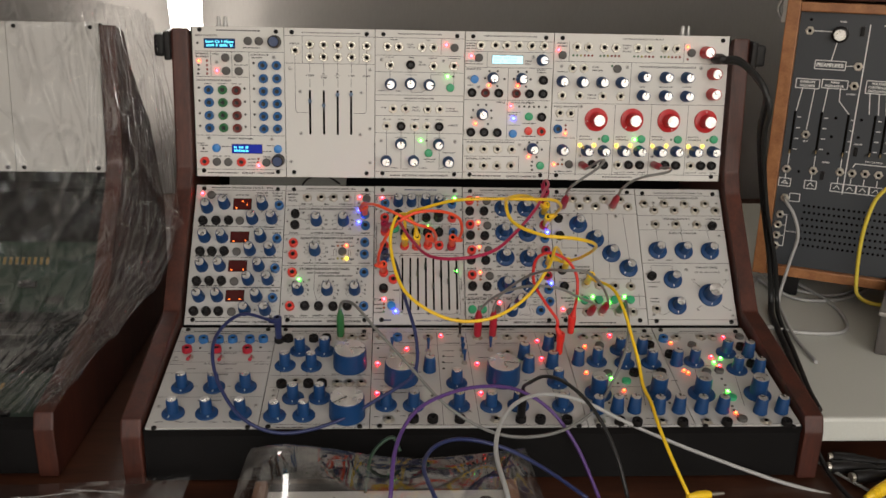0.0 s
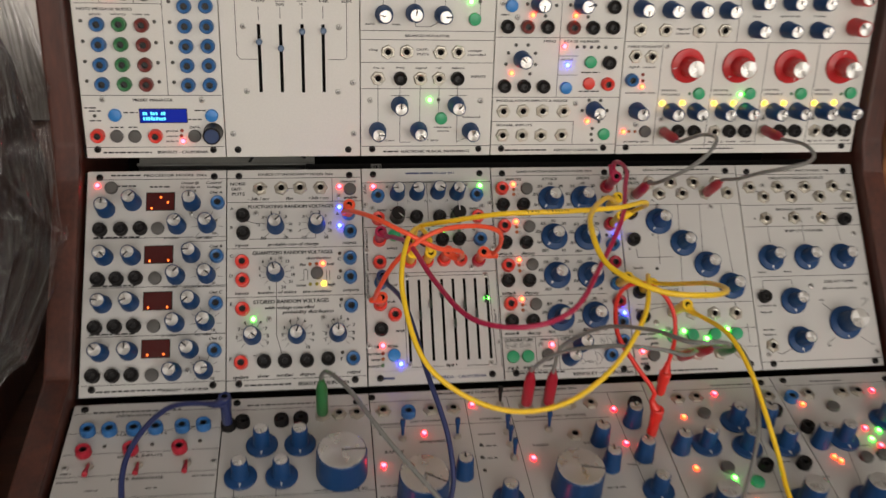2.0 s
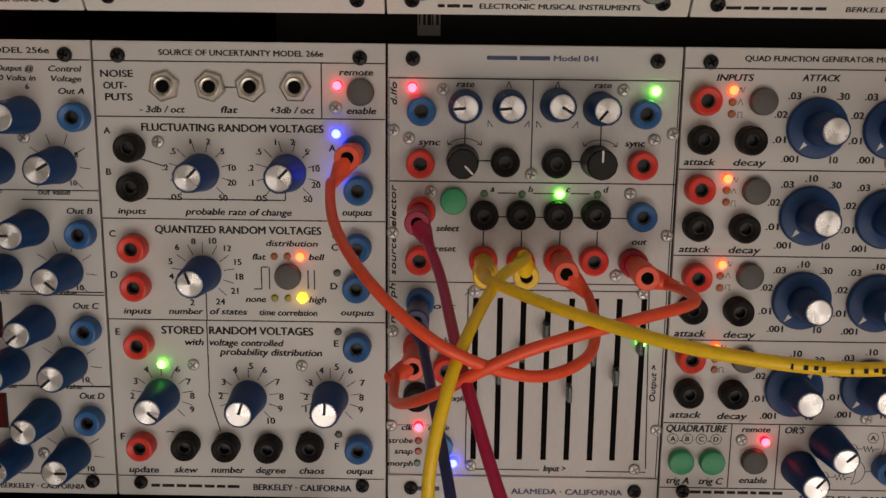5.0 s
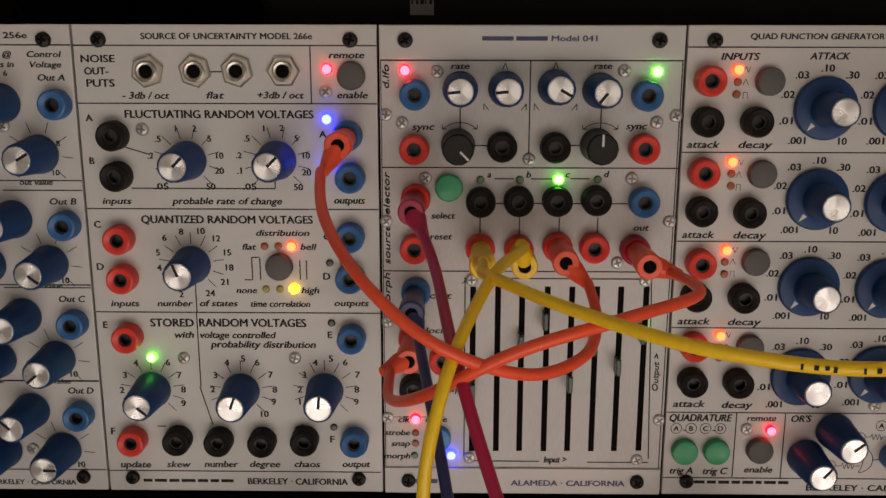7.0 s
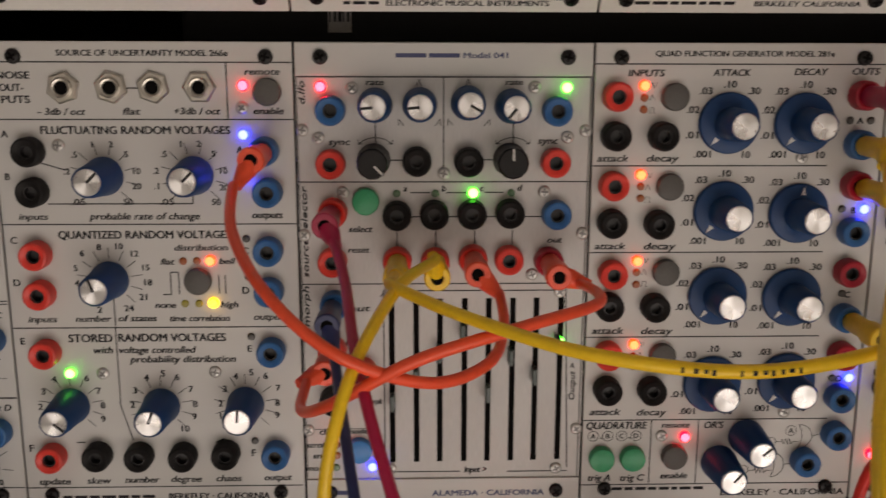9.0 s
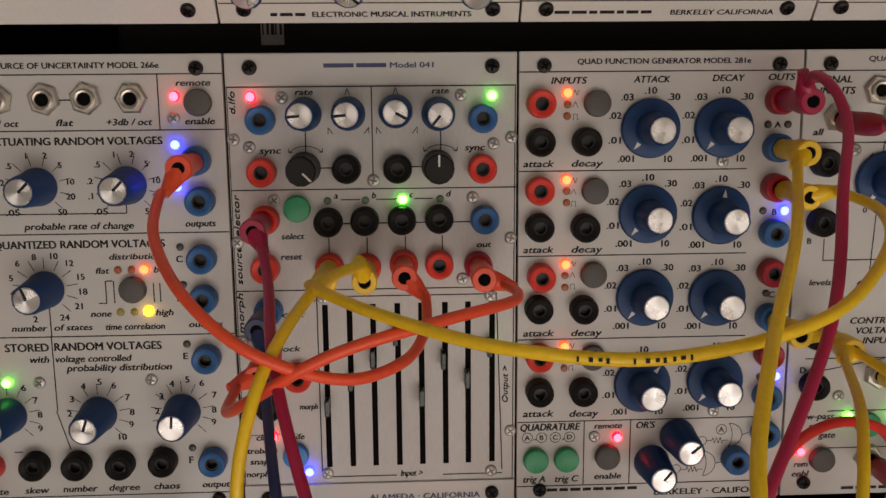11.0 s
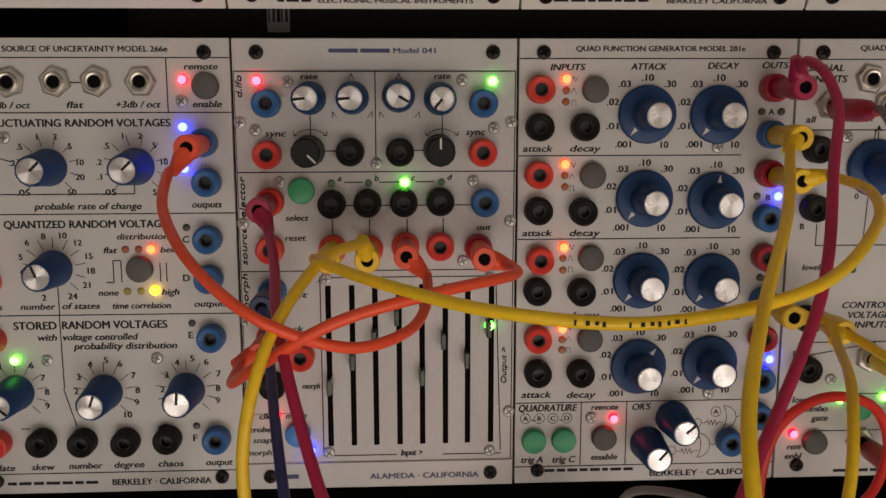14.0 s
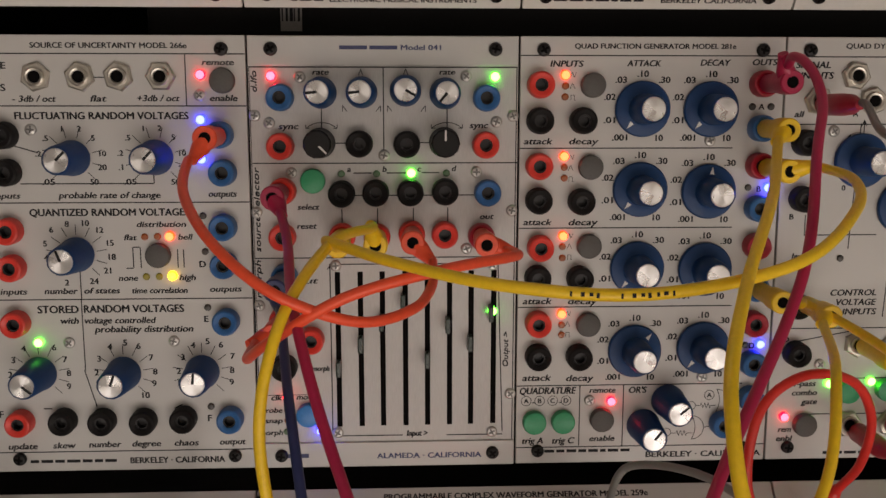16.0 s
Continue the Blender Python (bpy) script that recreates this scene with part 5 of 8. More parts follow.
slot(m, 79.3, 72.5, 125.4, 2.6)
slider(m, 30.3, 85.3, "blue")
slider(m, 46.7, 90.2, "blue")
slider(m, 63.3, 77.3, "blue")
slider(m, 79.6, 76.6, "blue")
screw(m, 6.9, 47.2)
screw(m, 102.4, 47.2)
screw(m, 18.3, 74.4)
screw(m, 91.7, 74.4)
screw(m, 18.8, 124.5)
screw(m, 90.3, 125.0)
screw(m, 6.4, 158.8)
screw(m, 102.4, 159.2)
screw(m, 102.1, 117.6)
corner_screw(m, 9.4, 4.9)
corner_screw(m, 98.1, 5.5)
corner_screw(m, 9.5, 171.8)
corner_screw(m, 98.0, 172.3)
text(m, "4 CHANNEL COMB FILTER MODEL 295", 20.7, 90.3, 5.2, 1.6)
text(m, "INPUT", 6.7, 18.5, 18.0, 1.9)
text(m, "<200", 25.0, 35.1, 55.0, 2.1)
text(m, "1K", 44.0, 49.5, 52.9, 1.9)
text(m, "200", 43.4, 50.0, 57.7, 1.9)
text(m, "4K", 60.2, 65.8, 52.7, 1.9)
text(m, "1K", 60.7, 65.7, 57.4, 1.9)
text(m, ">4K", 76.4, 84.1, 54.9, 2.1)
text(m, "SUM", 93.7, 101.4, 54.9, 2.1)
rule(m, 42.9, 55.4, 50.5, 55.4)
rule(m, 59.7, 55.1, 66.8, 55.1)
rule(m, 1.9, 8.9, 107.5, 8.9)
rule(m, 0.7, 41.0, 107.5, 41.0)
rule(m, 21.4, 8.9, 21.4, 41.3)
rule(m, 89.0, 9.9, 89.0, 40.9)
rule(m, 12.5, 31.0, 12.5, 96.3)
rule(m, 12.4, 96.3, 14.9, 99.5)
rule(m, 14.9, 99.6, 28.1, 99.6)
rule(m, 97.6, 37.1, 97.6, 97.7)
rule(m, 97.3, 97.7, 95.2, 99.5)
rule(m, 95.2, 99.6, 83.1, 99.6)
rule(m, 30.3, 22.5, 30.3, 29.5)
rule(m, 46.7, 22.7, 46.7, 29.2)
rule(m, 63.3, 22.7, 63.3, 28.9)
rule(m, 79.7, 22.9, 79.7, 29.1)
rule(m, 97.8, 23.4, 97.8, 29.3)
rule(m, 30.0, 38.2, 30.0, 51.9)
rule(m, 46.7, 37.9, 46.7, 51.1)
rule(m, 63.4, 37.6, 63.4, 50.9)
rule(m, 79.8, 37.4, 79.8, 51.6)
rule(m, 30.1, 59.4, 30.1, 69.4)
rule(m, 46.6, 59.6, 46.6, 68.2)
rule(m, 63.4, 59.4, 63.4, 68.5)
rule(m, 79.4, 58.6, 79.4, 68.2)

m = module(1, 2, 1, "frequency_shifter_module", "off-white frequency shifter module with round knobs and green lamps", PANEL_WHITE)
socket(m, 14.7, 19.7)
socket(m, 28.6, 19.7)
socket(m, 56.3, 19.8)
socket(m, 70.3, 19.8)
lamp(m, 85.3, 16.3, "red")
button(m, 95.3, 19.6, "grey")
screw(m, 8.1, 34.8)
screw(m, 82.4, 35.1)
socket(m, 18.0, 41.3)
socket(m, 70.3, 41.7)
socket(m, 94.9, 41.3)
jack(m, 42.9, 40.6, "black")
knob(m, "K", 18.9, 64.0, -80)
knob(m, "K", 42.8, 62.9, 0)
knob(m, "K", 65.6, 64.1, 90)
lamp(m, 87.5, 53.6, "green")
button(m, 91.0, 67.1, "green")
socket(m, 22.1, 93.2)
socket(m, 37.0, 93.0)
socket(m, 64.1, 93.2)
socket(m, 78.6, 93.0)
socket(m, 14.2, 114.1)
socket(m, 48.3, 114.2)
socket(m, 63.4, 114.2)
jack(m, 32.0, 114.0, "black")
jack(m, 78.4, 114.0, "black")
knob(m, "K", 31.7, 135.7, 0)
knob(m, "K", 77.9, 135.7, 45)
lamp(m, 56.1, 131.3, "green")
button(m, 65.9, 146.6, "green")
knob(m, "K", 13.9, 156.7, 90)
knob(m, "K", 47.6, 156.4, 135)
knob(m, "K", 90.4, 157.2, 20)
screw(m, 7.8, 131.9)
screw(m, 98.2, 132.0)
lamp_off(m, 94.8, 53.7, "dark")
lamp_off(m, 63.4, 131.5, "dark")
corner_screw(m, 10.0, 5.4)
corner_screw(m, 98.3, 5.8)
corner_screw(m, 9.5, 172.1)
corner_screw(m, 97.9, 172.4)
text(m, "FREQUENCY SHIFTER MODEL 285", 27.5, 80.1, 4.4, 1.6)
text(m, "down", 18.4, 26.8, 11.2, 1.6)
text(m, "ref", 61.1, 65.7, 11.2, 1.7)
text(m, "OUT-", 38.3, 46.7, 16.8, 1.9)
text(m, "PUTS", 39.1, 47.2, 20.0, 1.9)
text(m, "f.m. in", 12.9, 22.6, 31.7, 1.7)
text(m, "freq", 40.2, 46.3, 31.7, 1.7)
text(m, "signal", 63.9, 74.2, 32.1, 1.7)
text(m, "reference", 88.3, 102.6, 32.2, 1.7)
text(m, "IN", 52.5, 56.3, 37.0, 1.9)
text(m, "PUTS", 52.5, 61.0, 40.6, 1.9)
text(m, "zero", 4.1, 11.3, 71.5, 1.7)
text(m, "max", 25.6, 31.8, 71.7, 1.7)
text(m, "BALANCED MODULATOR", 35.7, 71.0, 80.5, 1.9)
text(m, "ring", 7.2, 13.9, 91.6, 1.7)
text(m, "OUT-", 44.8, 54.6, 91.3, 1.9)
text(m, "PUTS", 45.6, 54.7, 94.9, 1.9)
text(m, "voltage", 86.2, 97.7, 91.8, 1.7)
text(m, "controlled", 86.3, 100.8, 95.1, 1.7)
text(m, "f.m. in", 10.6, 19.1, 105.9, 1.7)
text(m, "freq", 28.7, 35.1, 105.6, 1.7)
text(m, "signal", 44.2, 53.3, 105.7, 1.7)
text(m, "ref", 61.0, 65.2, 105.7, 1.7)
text(m, "balance", 74.0, 83.9, 105.6, 1.7)
text(m, "INPUTS", 89.7, 101.5, 112.6, 2.0)
text(m, "balanced", 83.8, 98.2, 145.7, 1.7)
text(m, "reference", 60.3, 74.7, 154.1, 1.7)
text(m, "source", 63.0, 72.7, 157.2, 1.7)
text(m, "max", 19.9, 27.7, 164.9, 1.7)
text(m, "1 kHz", 55.2, 64.4, 165.1, 1.7)
word_bars(m, 18.6, 31.0, 174.4, 2.0)
text(m, "ELECTRONIC MUSICAL INSTRUMENTS", 33.5, 90.3, 174.4, 2.1)
rule(m, 0.7, 9.1, 106.3, 9.1)
rule(m, 0.7, 29.8, 106.2, 29.8)
rule(m, 0.7, 49.3, 106.6, 49.3)
rule(m, 0.8, 76.7, 107.2, 76.7)
rule(m, 0.8, 83.7, 107.4, 83.7)
rule(m, 0.8, 101.6, 107.5, 101.6)
rule(m, 0.8, 122.5, 107.4, 122.5)
rule(m, 0.9, 169.9, 107.5, 169.9)
rule(m, 18.2, 46.6, 18.2, 60.5)
rule(m, 43.2, 46.2, 43.2, 59.1)
rule(m, 36.8, 52.5, 50.6, 52.5)
rule(m, 43.6, 68.9, 43.6, 73.3)
rule(m, 43.9, 73.4, 55.5, 73.4)
rule(m, 55.5, 73.6, 61.9, 69.9)
rule(m, 67.1, 58.5, 67.1, 51.6)
rule(m, 67.3, 52.0, 83.5, 52.0)
rule(m, 95.1, 46.7, 95.1, 64.4)
rule(m, 14.2, 119.2, 14.2, 154.3)
rule(m, 32.0, 120.3, 32.0, 133.2)
rule(m, 32.1, 142.3, 32.1, 166.4)
rule(m, 32.2, 166.6, 40.8, 166.6)
rule(m, 24.9, 128.0, 39.5, 128.0)
rule(m, 48.3, 120.1, 48.3, 153.9)
rule(m, 63.7, 118.6, 63.7, 142.0)
rule(m, 78.9, 119.7, 78.9, 133.5)
rule(m, 71.7, 128.0, 86.3, 128.0)
rule(m, 79.1, 143.1, 79.1, 166.7)
rule(m, 79.1, 166.7, 88.5, 162.7)
rule(m, 79.3, 8.7, 79.3, 28.3)

m = module(1, 3, 1, "morphing_filter_module", "off-white triple filter module with small display and many lamps", PANEL_WHITE)
socket(m, 18.9, 16.1)
socket(m, 36.6, 15.8)
socket(m, 50.4, 15.8)
socket(m, 65.4, 15.8)
socket(m, 80.6, 15.8)
socket(m, 96.0, 15.7)
lamp(m, 7.6, 28.7, "red")
button(m, 17.0, 30.8, "grey")
display(m, 33.4, 27.6, 70.4, 37.3, "white")
knob(m, "K", 94.1, 32.4, 90)
button(m, 12.4, 56.3, "blue")
knob(m, "K", 34.9, 54.5, 180)
lamp(m, 29.8, 63.4, "orange")
lamp_off(m, 25.1, 54.9, "dark")
lamp_off(m, 30.3, 46.5, "dark")
lamp_off(m, 40.3, 46.3, "dark")
lamp_off(m, 48.9, 55.6, "dark")
lamp_off(m, 40.3, 64.1, "dark")
knob(m, "K", 69.9, 54.9, 70)
lamp(m, 65.1, 63.4, "orange")
lamp_off(m, 60.3, 55.1, "dark")
lamp_off(m, 65.2, 46.5, "dark")
lamp_off(m, 75.6, 46.5, "dark")
lamp_off(m, 80.9, 55.3, "dark")
lamp_off(m, 75.5, 64.3, "dark")
jack(m, 96.2, 56.2, "black")
jack(m, 9.6, 72.4, "black")
jack(m, 25.9, 72.4, "maroon")
jack(m, 42.2, 72.4, "black")
jack(m, 63.7, 72.6, "maroon")
jack(m, 79.8, 72.7, "black")
jack(m, 96.4, 72.4, "black")
knob(m, "K", 22.8, 98.4, -45)
lamp_off(m, 17.6, 87.1, "dark")
lamp_off(m, 27.5, 87.0, "dark")
lamp_off(m, 11.5, 93.4, "dark")
lamp_off(m, 33.9, 93.6, "dark")
lamp_off(m, 9.9, 102.4, "dark")
lamp_off(m, 34.4, 102.6, "dark")
lamp(m, 14.9, 109.5, "orange")
lamp_off(m, 30.2, 110.2, "dark")
lamp(m, 57.4, 87.6, "red")
lamp_off(m, 68.2, 88.3, "dark")
lamp_off(m, 74.2, 88.2, "dark")
lamp_off(m, 80.3, 88.4, "dark")
lamp_off(m, 86.3, 88.3, "dark")
lamp_off(m, 92.3, 88.4, "dark")
lamp_off(m, 100.7, 88.6, "dark")
lamp(m, 61.0, 102.7, "blue")
button(m, 80.3, 100.3, "green")
jack(m, 95.9, 100.6, "black")
button(m, 80.2, 117.9, "red")
jack(m, 96.1, 118.1, "red")
button(m, 61.1, 121.5, "blue")
jack(m, 9.2, 120.0, "black")
jack(m, 25.6, 120.0, "black")
jack(m, 41.8, 120.3, "black")
socket(m, 9.5, 140.8)
socket(m, 26.0, 140.7)
socket(m, 42.6, 140.7)
socket(m, 60.5, 140.8)
knob(m, "K", 86.4, 139.6, -130)
lamp(m, 81.6, 149.4, "orange")
lamp_off(m, 76.6, 140.6, "dark")
lamp_off(m, 81.9, 131.9, "dark")
lamp_off(m, 91.9, 132.1, "dark")
lamp_off(m, 98.1, 140.7, "dark")
lamp_off(m, 91.8, 149.9, "dark")
socket(m, 9.7, 161.0)
socket(m, 26.3, 161.1)
socket(m, 42.4, 161.2)
socket(m, 60.1, 161.0)
button(m, 96.6, 160.4, "green")
lamp_off(m, 86.5, 155.8, "dark")
lamp_off(m, 85.9, 160.8, "dark")
lamp_off(m, 86.8, 165.8, "dark")
screw(m, 83.3, 28.5)
screw(m, 17.6, 65.2)
screw(m, 70.4, 134.5)
screw(m, 5.2, 54.2)
corner_screw(m, 9.5, 5.8)
corner_screw(m, 97.9, 5.7)
corner_screw(m, 9.2, 172.5)
corner_screw(m, 97.3, 172.4)
text(m, "TRIPLE MORPHING FILTER MODEL 291", 22.0, 86.3, 5.0, 1.7)
text(m, "AMPLITUDE", 2.1, 19.7, 44.4, 1.9)
text(m, "BAND-", 88.3, 99.0, 44.1, 1.7)
text(m, "WIDTH", 88.4, 99.1, 47.1, 1.7)
text(m, "FREQ", 40.2, 50.1, 83.8, 1.9)
text(m, "STAGE NUMBER", 57.2, 86.7, 83.8, 2.0)
text(m, "MODE", 55.8, 65.5, 98.5, 1.7)
text(m, "MODULATION INPUTS & INDEX", 3.8, 63.5, 132.3, 2.0)
text(m, "SIGNAL INPUTS", 4.3, 34.6, 152.7, 2.0)
text(m, "TIME", 73.2, 81.4, 34.0, 1.7)
text(m, "EDIT", 73.8, 80.5, 37.5, 1.7)
word_bars(m, 12.4, 49.5, 174.0, 2.0)
text(m, "BERKELEY CALIFORNIA", 54.8, 92.8, 174.2, 2.0)
word_bars(m, 1.4, 13.2, 13.9, 1.5)
word_bars(m, 1.5, 13.3, 16.8, 1.5)
word_bars(m, 1.6, 13.4, 19.8, 1.5)
word_bars(m, 0.9, 14.3, 34.9, 1.5)
word_bars(m, 1.0, 21.6, 38.1, 1.5)
word_bars(m, 4.1, 10.8, 63.4, 1.5)
word_bars(m, 73.2, 89.0, 108.9, 1.6)
word_bars(m, 72.4, 89.6, 124.5, 1.6)
rule(m, 0.5, 10.7, 106.7, 10.7)
rule(m, 0.5, 23.5, 106.5, 23.5)
rule(m, 0.5, 42.1, 106.2, 42.1)
rule(m, 0.6, 81.0, 105.8, 81.0)
rule(m, 0.9, 129.4, 107.3, 129.4)
rule(m, 0.8, 149.7, 69.9, 149.7)
rule(m, 0.5, 169.4, 106.8, 169.4)
rule(m, 27.1, 23.9, 27.1, 42.5)
rule(m, 53.4, 42.6, 53.4, 129.2)
rule(m, 69.7, 150.0, 69.7, 169.3)
rule(m, 53.1, 95.6, 69.6, 95.6)
rule(m, 53.6, 111.1, 70.1, 111.1)

m = module(1, 4, 2, "system_interface_module", "wide off-white interface module with four large red knobs", PANEL_WHITE)
lamp(m, 5.4, 19.6, "red")
button(m, 10.6, 26.0, "grey")
socket(m, 27.8, 16.0)
socket(m, 42.1, 16.0)
socket(m, 61.3, 16.1)
socket(m, 75.7, 16.2)
socket(m, 102.6, 15.9)
socket(m, 117.2, 15.9)
socket(m, 136.3, 15.9)
socket(m, 150.8, 15.9)
lamp_row(m, 24.0, 47.1, 25.9, 6)
lamp_row(m, 57.1, 80.1, 25.9, 6)
lamp_row(m, 99.0, 121.9, 25.9, 6)
lamp_row(m, 132.1, 155.1, 25.9, 6)
lamp(m, 164.2, 13.4, "orange")
lamp_off(m, 165.1, 28.3, "red")
button(m, 169.3, 20.4, "grey")
knob(m, "Kr", 186.7, 19.8, 135)
knob(m, "Kr", 197.7, 45.2, 135)
knob(m, "Kr", 198.6, 69.8, -45)
socket(m, 23.8, 41.2)
socket(m, 37.6, 41.2)
button(m, 78.7, 41.1, "grey")
lamp_off(m, 72.3, 37.7, "green")
knob(m, "K", 11.6, 57.1, 180)
knob(m, "K", 36.1, 57.7, 0)
knob(m, "K", 60.4, 57.6, 0)
knob(m, "K", 84.5, 57.5, 0)
knob(m, "K", 111.8, 50.3, -10)
knob(m, "K", 138.9, 50.4, 20)
knob(m, "K", 165.0, 50.3, 10)
socket(m, 12.3, 74.2)
socket(m, 33.8, 74.2)
socket(m, 62.4, 74.3)
socket(m, 84.5, 74.0)
knob(m, "K", 111.7, 72.8, 0)
knob(m, "K", 139.2, 72.7, 0)
knob(m, "K", 165.9, 72.8, -5)
socket(m, 10.3, 95.3)
socket(m, 24.0, 95.7)
screw(m, 36.6, 86.9)
screw(m, 10.5, 38.7)
screw(m, 91.4, 38.7)
screw(m, 182.8, 38.5)
screw(m, 16.1, 152.5)
jack(m, 8.4, 114.7, "blue")
lamp_off(m, 18.3, 110.4, "red")
lamp_off(m, 18.6, 115.6, "red")
lamp(m, 18.1, 120.2, "orange")
knob(m, "R", 55.9, 102.8, -100)
knob(m, "R", 100.6, 102.7, -140)
knob(m, "R", 146.8, 102.9, 160)
knob(m, "R", 193.2, 103.1, 0)
button(m, 68.4, 126.1, "green")
button(m, 113.7, 126.1, "green")
button(m, 159.8, 126.1, "green")
button(m, 205.2, 125.5, "green")
lamp(m, 37.3, 134.4, "yellow")
lamp(m, 55.1, 134.2, "yellow")
lamp(m, 83.1, 134.4, "yellow")
lamp(m, 100.5, 134.3, "yellow")
lamp(m, 128.4, 134.5, "yellow")
lamp(m, 146.1, 134.3, "yellow")
lamp(m, 173.8, 134.2, "yellow")
lamp(m, 191.9, 134.0, "yellow")
lamp_off(m, 60.8, 126.4, "green")
lamp(m, 105.3, 126.6, "green")
lamp_off(m, 151.7, 126.4, "green")
lamp_off(m, 197.5, 126.4, "green")
screw(m, 37.7, 147.5)
screw(m, 128.8, 147.3)
screw(m, 174.4, 147.1)
knob(m, "K", 15.4, 140.4, 20)
knob(m, "K", 45.8, 141.1, 20)
knob(m, "K", 66.8, 140.9, 170)
knob(m, "K", 91.6, 141.1, 20)
knob(m, "K", 111.6, 140.9, 10)
knob(m, "K", 137.3, 141.2, 20)
knob(m, "K", 158.2, 140.7, 30)
knob(m, "K", 182.2, 140.7, 20)
knob(m, "K", 204.5, 140.5, -90)
lamp(m, 5.7, 158.5, "orange")
lamp_off(m, 10.9, 158.5, "orange")
lamp_off(m, 16.0, 158.5, "orange")
button(m, 24.6, 158.4, "grey")
socket(m, 41.1, 159.3)
jack(m, 53.5, 157.9, "black")
jack(m, 67.9, 158.5, "black")
socket(m, 86.3, 158.6)
jack(m, 99.2, 158.2, "black")
jack(m, 113.3, 158.1, "black")
socket(m, 131.7, 158.4)
jack(m, 145.3, 158.0, "black")
jack(m, 159.0, 158.1, "black")
socket(m, 178.1, 158.5)
jack(m, 190.8, 158.1, "black")
jack(m, 204.6, 158.0, "black")
corner_screw(m, 9.8, 5.5)
corner_screw(m, 207.4, 5.0)
corner_screw(m, 9.2, 172.2)
corner_screw(m, 205.7, 172.2)
text(m, "SYSTEM INTERFACE MODEL 227", 83.4, 133.8, 5.4, 1.7)
text(m, "MAIN", 84.1, 94.0, 13.0, 1.9)
text(m, "OUT", 84.3, 92.1, 16.5, 1.9)
text(m, "PUTS", 84.5, 95.0, 20.3, 1.9)
text(m, "SUB-", 47.9, 56.5, 39.4, 1.9)
text(m, "MIXER", 48.1, 61.2, 43.4, 1.9)
text(m, "output", 5.3, 17.5, 45.4, 1.7)
text(m, "MASTER EQUALIZATION & LEVELS", 106.6, 176.3, 38.2, 2.2)
text(m, "MIKE PREAMP", 3.2, 31.9, 87.6, 2.0)
text(m, "signal", 5.7, 14.4, 104.1, 1.7)
text(m, "output", 17.6, 28.2, 104.2, 1.7)
text(m, "envelope out", 4.5, 30.5, 125.5, 1.7)
text(m, "preamp gain", 7.1, 28.5, 167.1, 1.8)
text(m, "bass", 107.8, 114.5, 62.2, 1.7)
text(m, "spectral tilt", 131.7, 148.9, 61.8, 1.7)
text(m, "treble", 160.9, 171.5, 61.4, 1.7)
text(m, "signal", 43.3, 54.3, 72.9, 1.7)
text(m, "inputs", 43.5, 54.5, 76.7, 1.7)
text(m, "SPATIAL", 35.7, 49.5, 123.6, 1.7)
text(m, "DYNAMICS", 36.4, 52.4, 127.2, 1.7)
text(m, "SPATIAL", 81.5, 95.1, 123.6, 1.7)
text(m, "DYNAMICS", 82.3, 98.0, 127.2, 1.7)
text(m, "SPATIAL", 126.9, 140.6, 123.0, 1.7)
text(m, "DYNAMICS", 127.7, 143.6, 126.7, 1.8)
text(m, "SPATIAL", 172.6, 186.6, 123.0, 1.8)
text(m, "DYNAMICS", 173.4, 189.3, 126.7, 1.8)
text(m, "sig in 2", 82.2, 95.6, 167.8, 1.8)
text(m, "com", 98.3, 107.2, 167.6, 1.8)
text(m, "ampl", 111.8, 121.2, 167.5, 1.8)
text(m, "sig in 4", 172.7, 186.3, 167.4, 1.8)
text(m, "com", 190.3, 199.3, 167.3, 1.8)
text(m, "ampl", 203.9, 212.1, 167.1, 1.8)
word_bars(m, 67.2, 105.4, 173.8, 1.9)
word_bars(m, 3.8, 16.0, 11.6, 1.8)
word_bars(m, 4.5, 16.2, 15.1, 1.8)
rule(m, 1.4, 33.3, 215.5, 33.3)
rule(m, 18.9, 9.3, 18.9, 33.5)
rule(m, 160.2, 8.9, 160.2, 32.2)
rule(m, 96.1, 33.8, 96.1, 83.5)
rule(m, 0.7, 83.5, 215.5, 83.5)
rule(m, 33.0, 84.4, 33.0, 171.4)
rule(m, 79.1, 84.3, 79.1, 171.5)
rule(m, 124.6, 84.2, 124.6, 171.6)
rule(m, 170.7, 84.1, 170.7, 171.7)
rule(m, 0.6, 170.5, 215.1, 170.5)

m = module(3, 0, 1, "envelope_module", "silver envelope module with six skirted blue knobs and red switches", PANEL)
jack(m, 14.9, 27.9, "blue")
jack(m, 29.8, 27.9, "blue")
jack(m, 46.7, 28.0, "blue")
jack(m, 61.6, 27.6, "blue")
jack(m, 80.3, 27.6, "blue")
jack(m, 95.1, 26.8, "blue")
jack(m, 15.5, 47.3, "darkred")
jack(m, 47.1, 47.0, "darkred")
jack(m, 80.4, 47.5, "darkred")
lamp_off(m, 28.4, 41.4, "dark")
lamp_off(m, 60.9, 41.5, "dark")
lamp_off(m, 93.6, 40.4, "dark")
switch(m, 21.4, 59.4, "red")
switch(m, 54.4, 60.3, "red")
switch(m, 86.7, 60.5, "red")
knob(m, "S", 23.4, 113.7, 180)
knob(m, "S", 55.6, 114.0, 180)
knob(m, "S", 87.7, 113.4, 180)
knob(m, "S", 23.0, 156.3, 200)
knob(m, "S", 55.5, 156.6, 160)
knob(m, "S", 88.4, 156.9, 160)
screw(m, 5.7, 60.2)
screw(m, 104.8, 60.3)
screw(m, 6.4, 144.8)
screw(m, 101.8, 144.0)
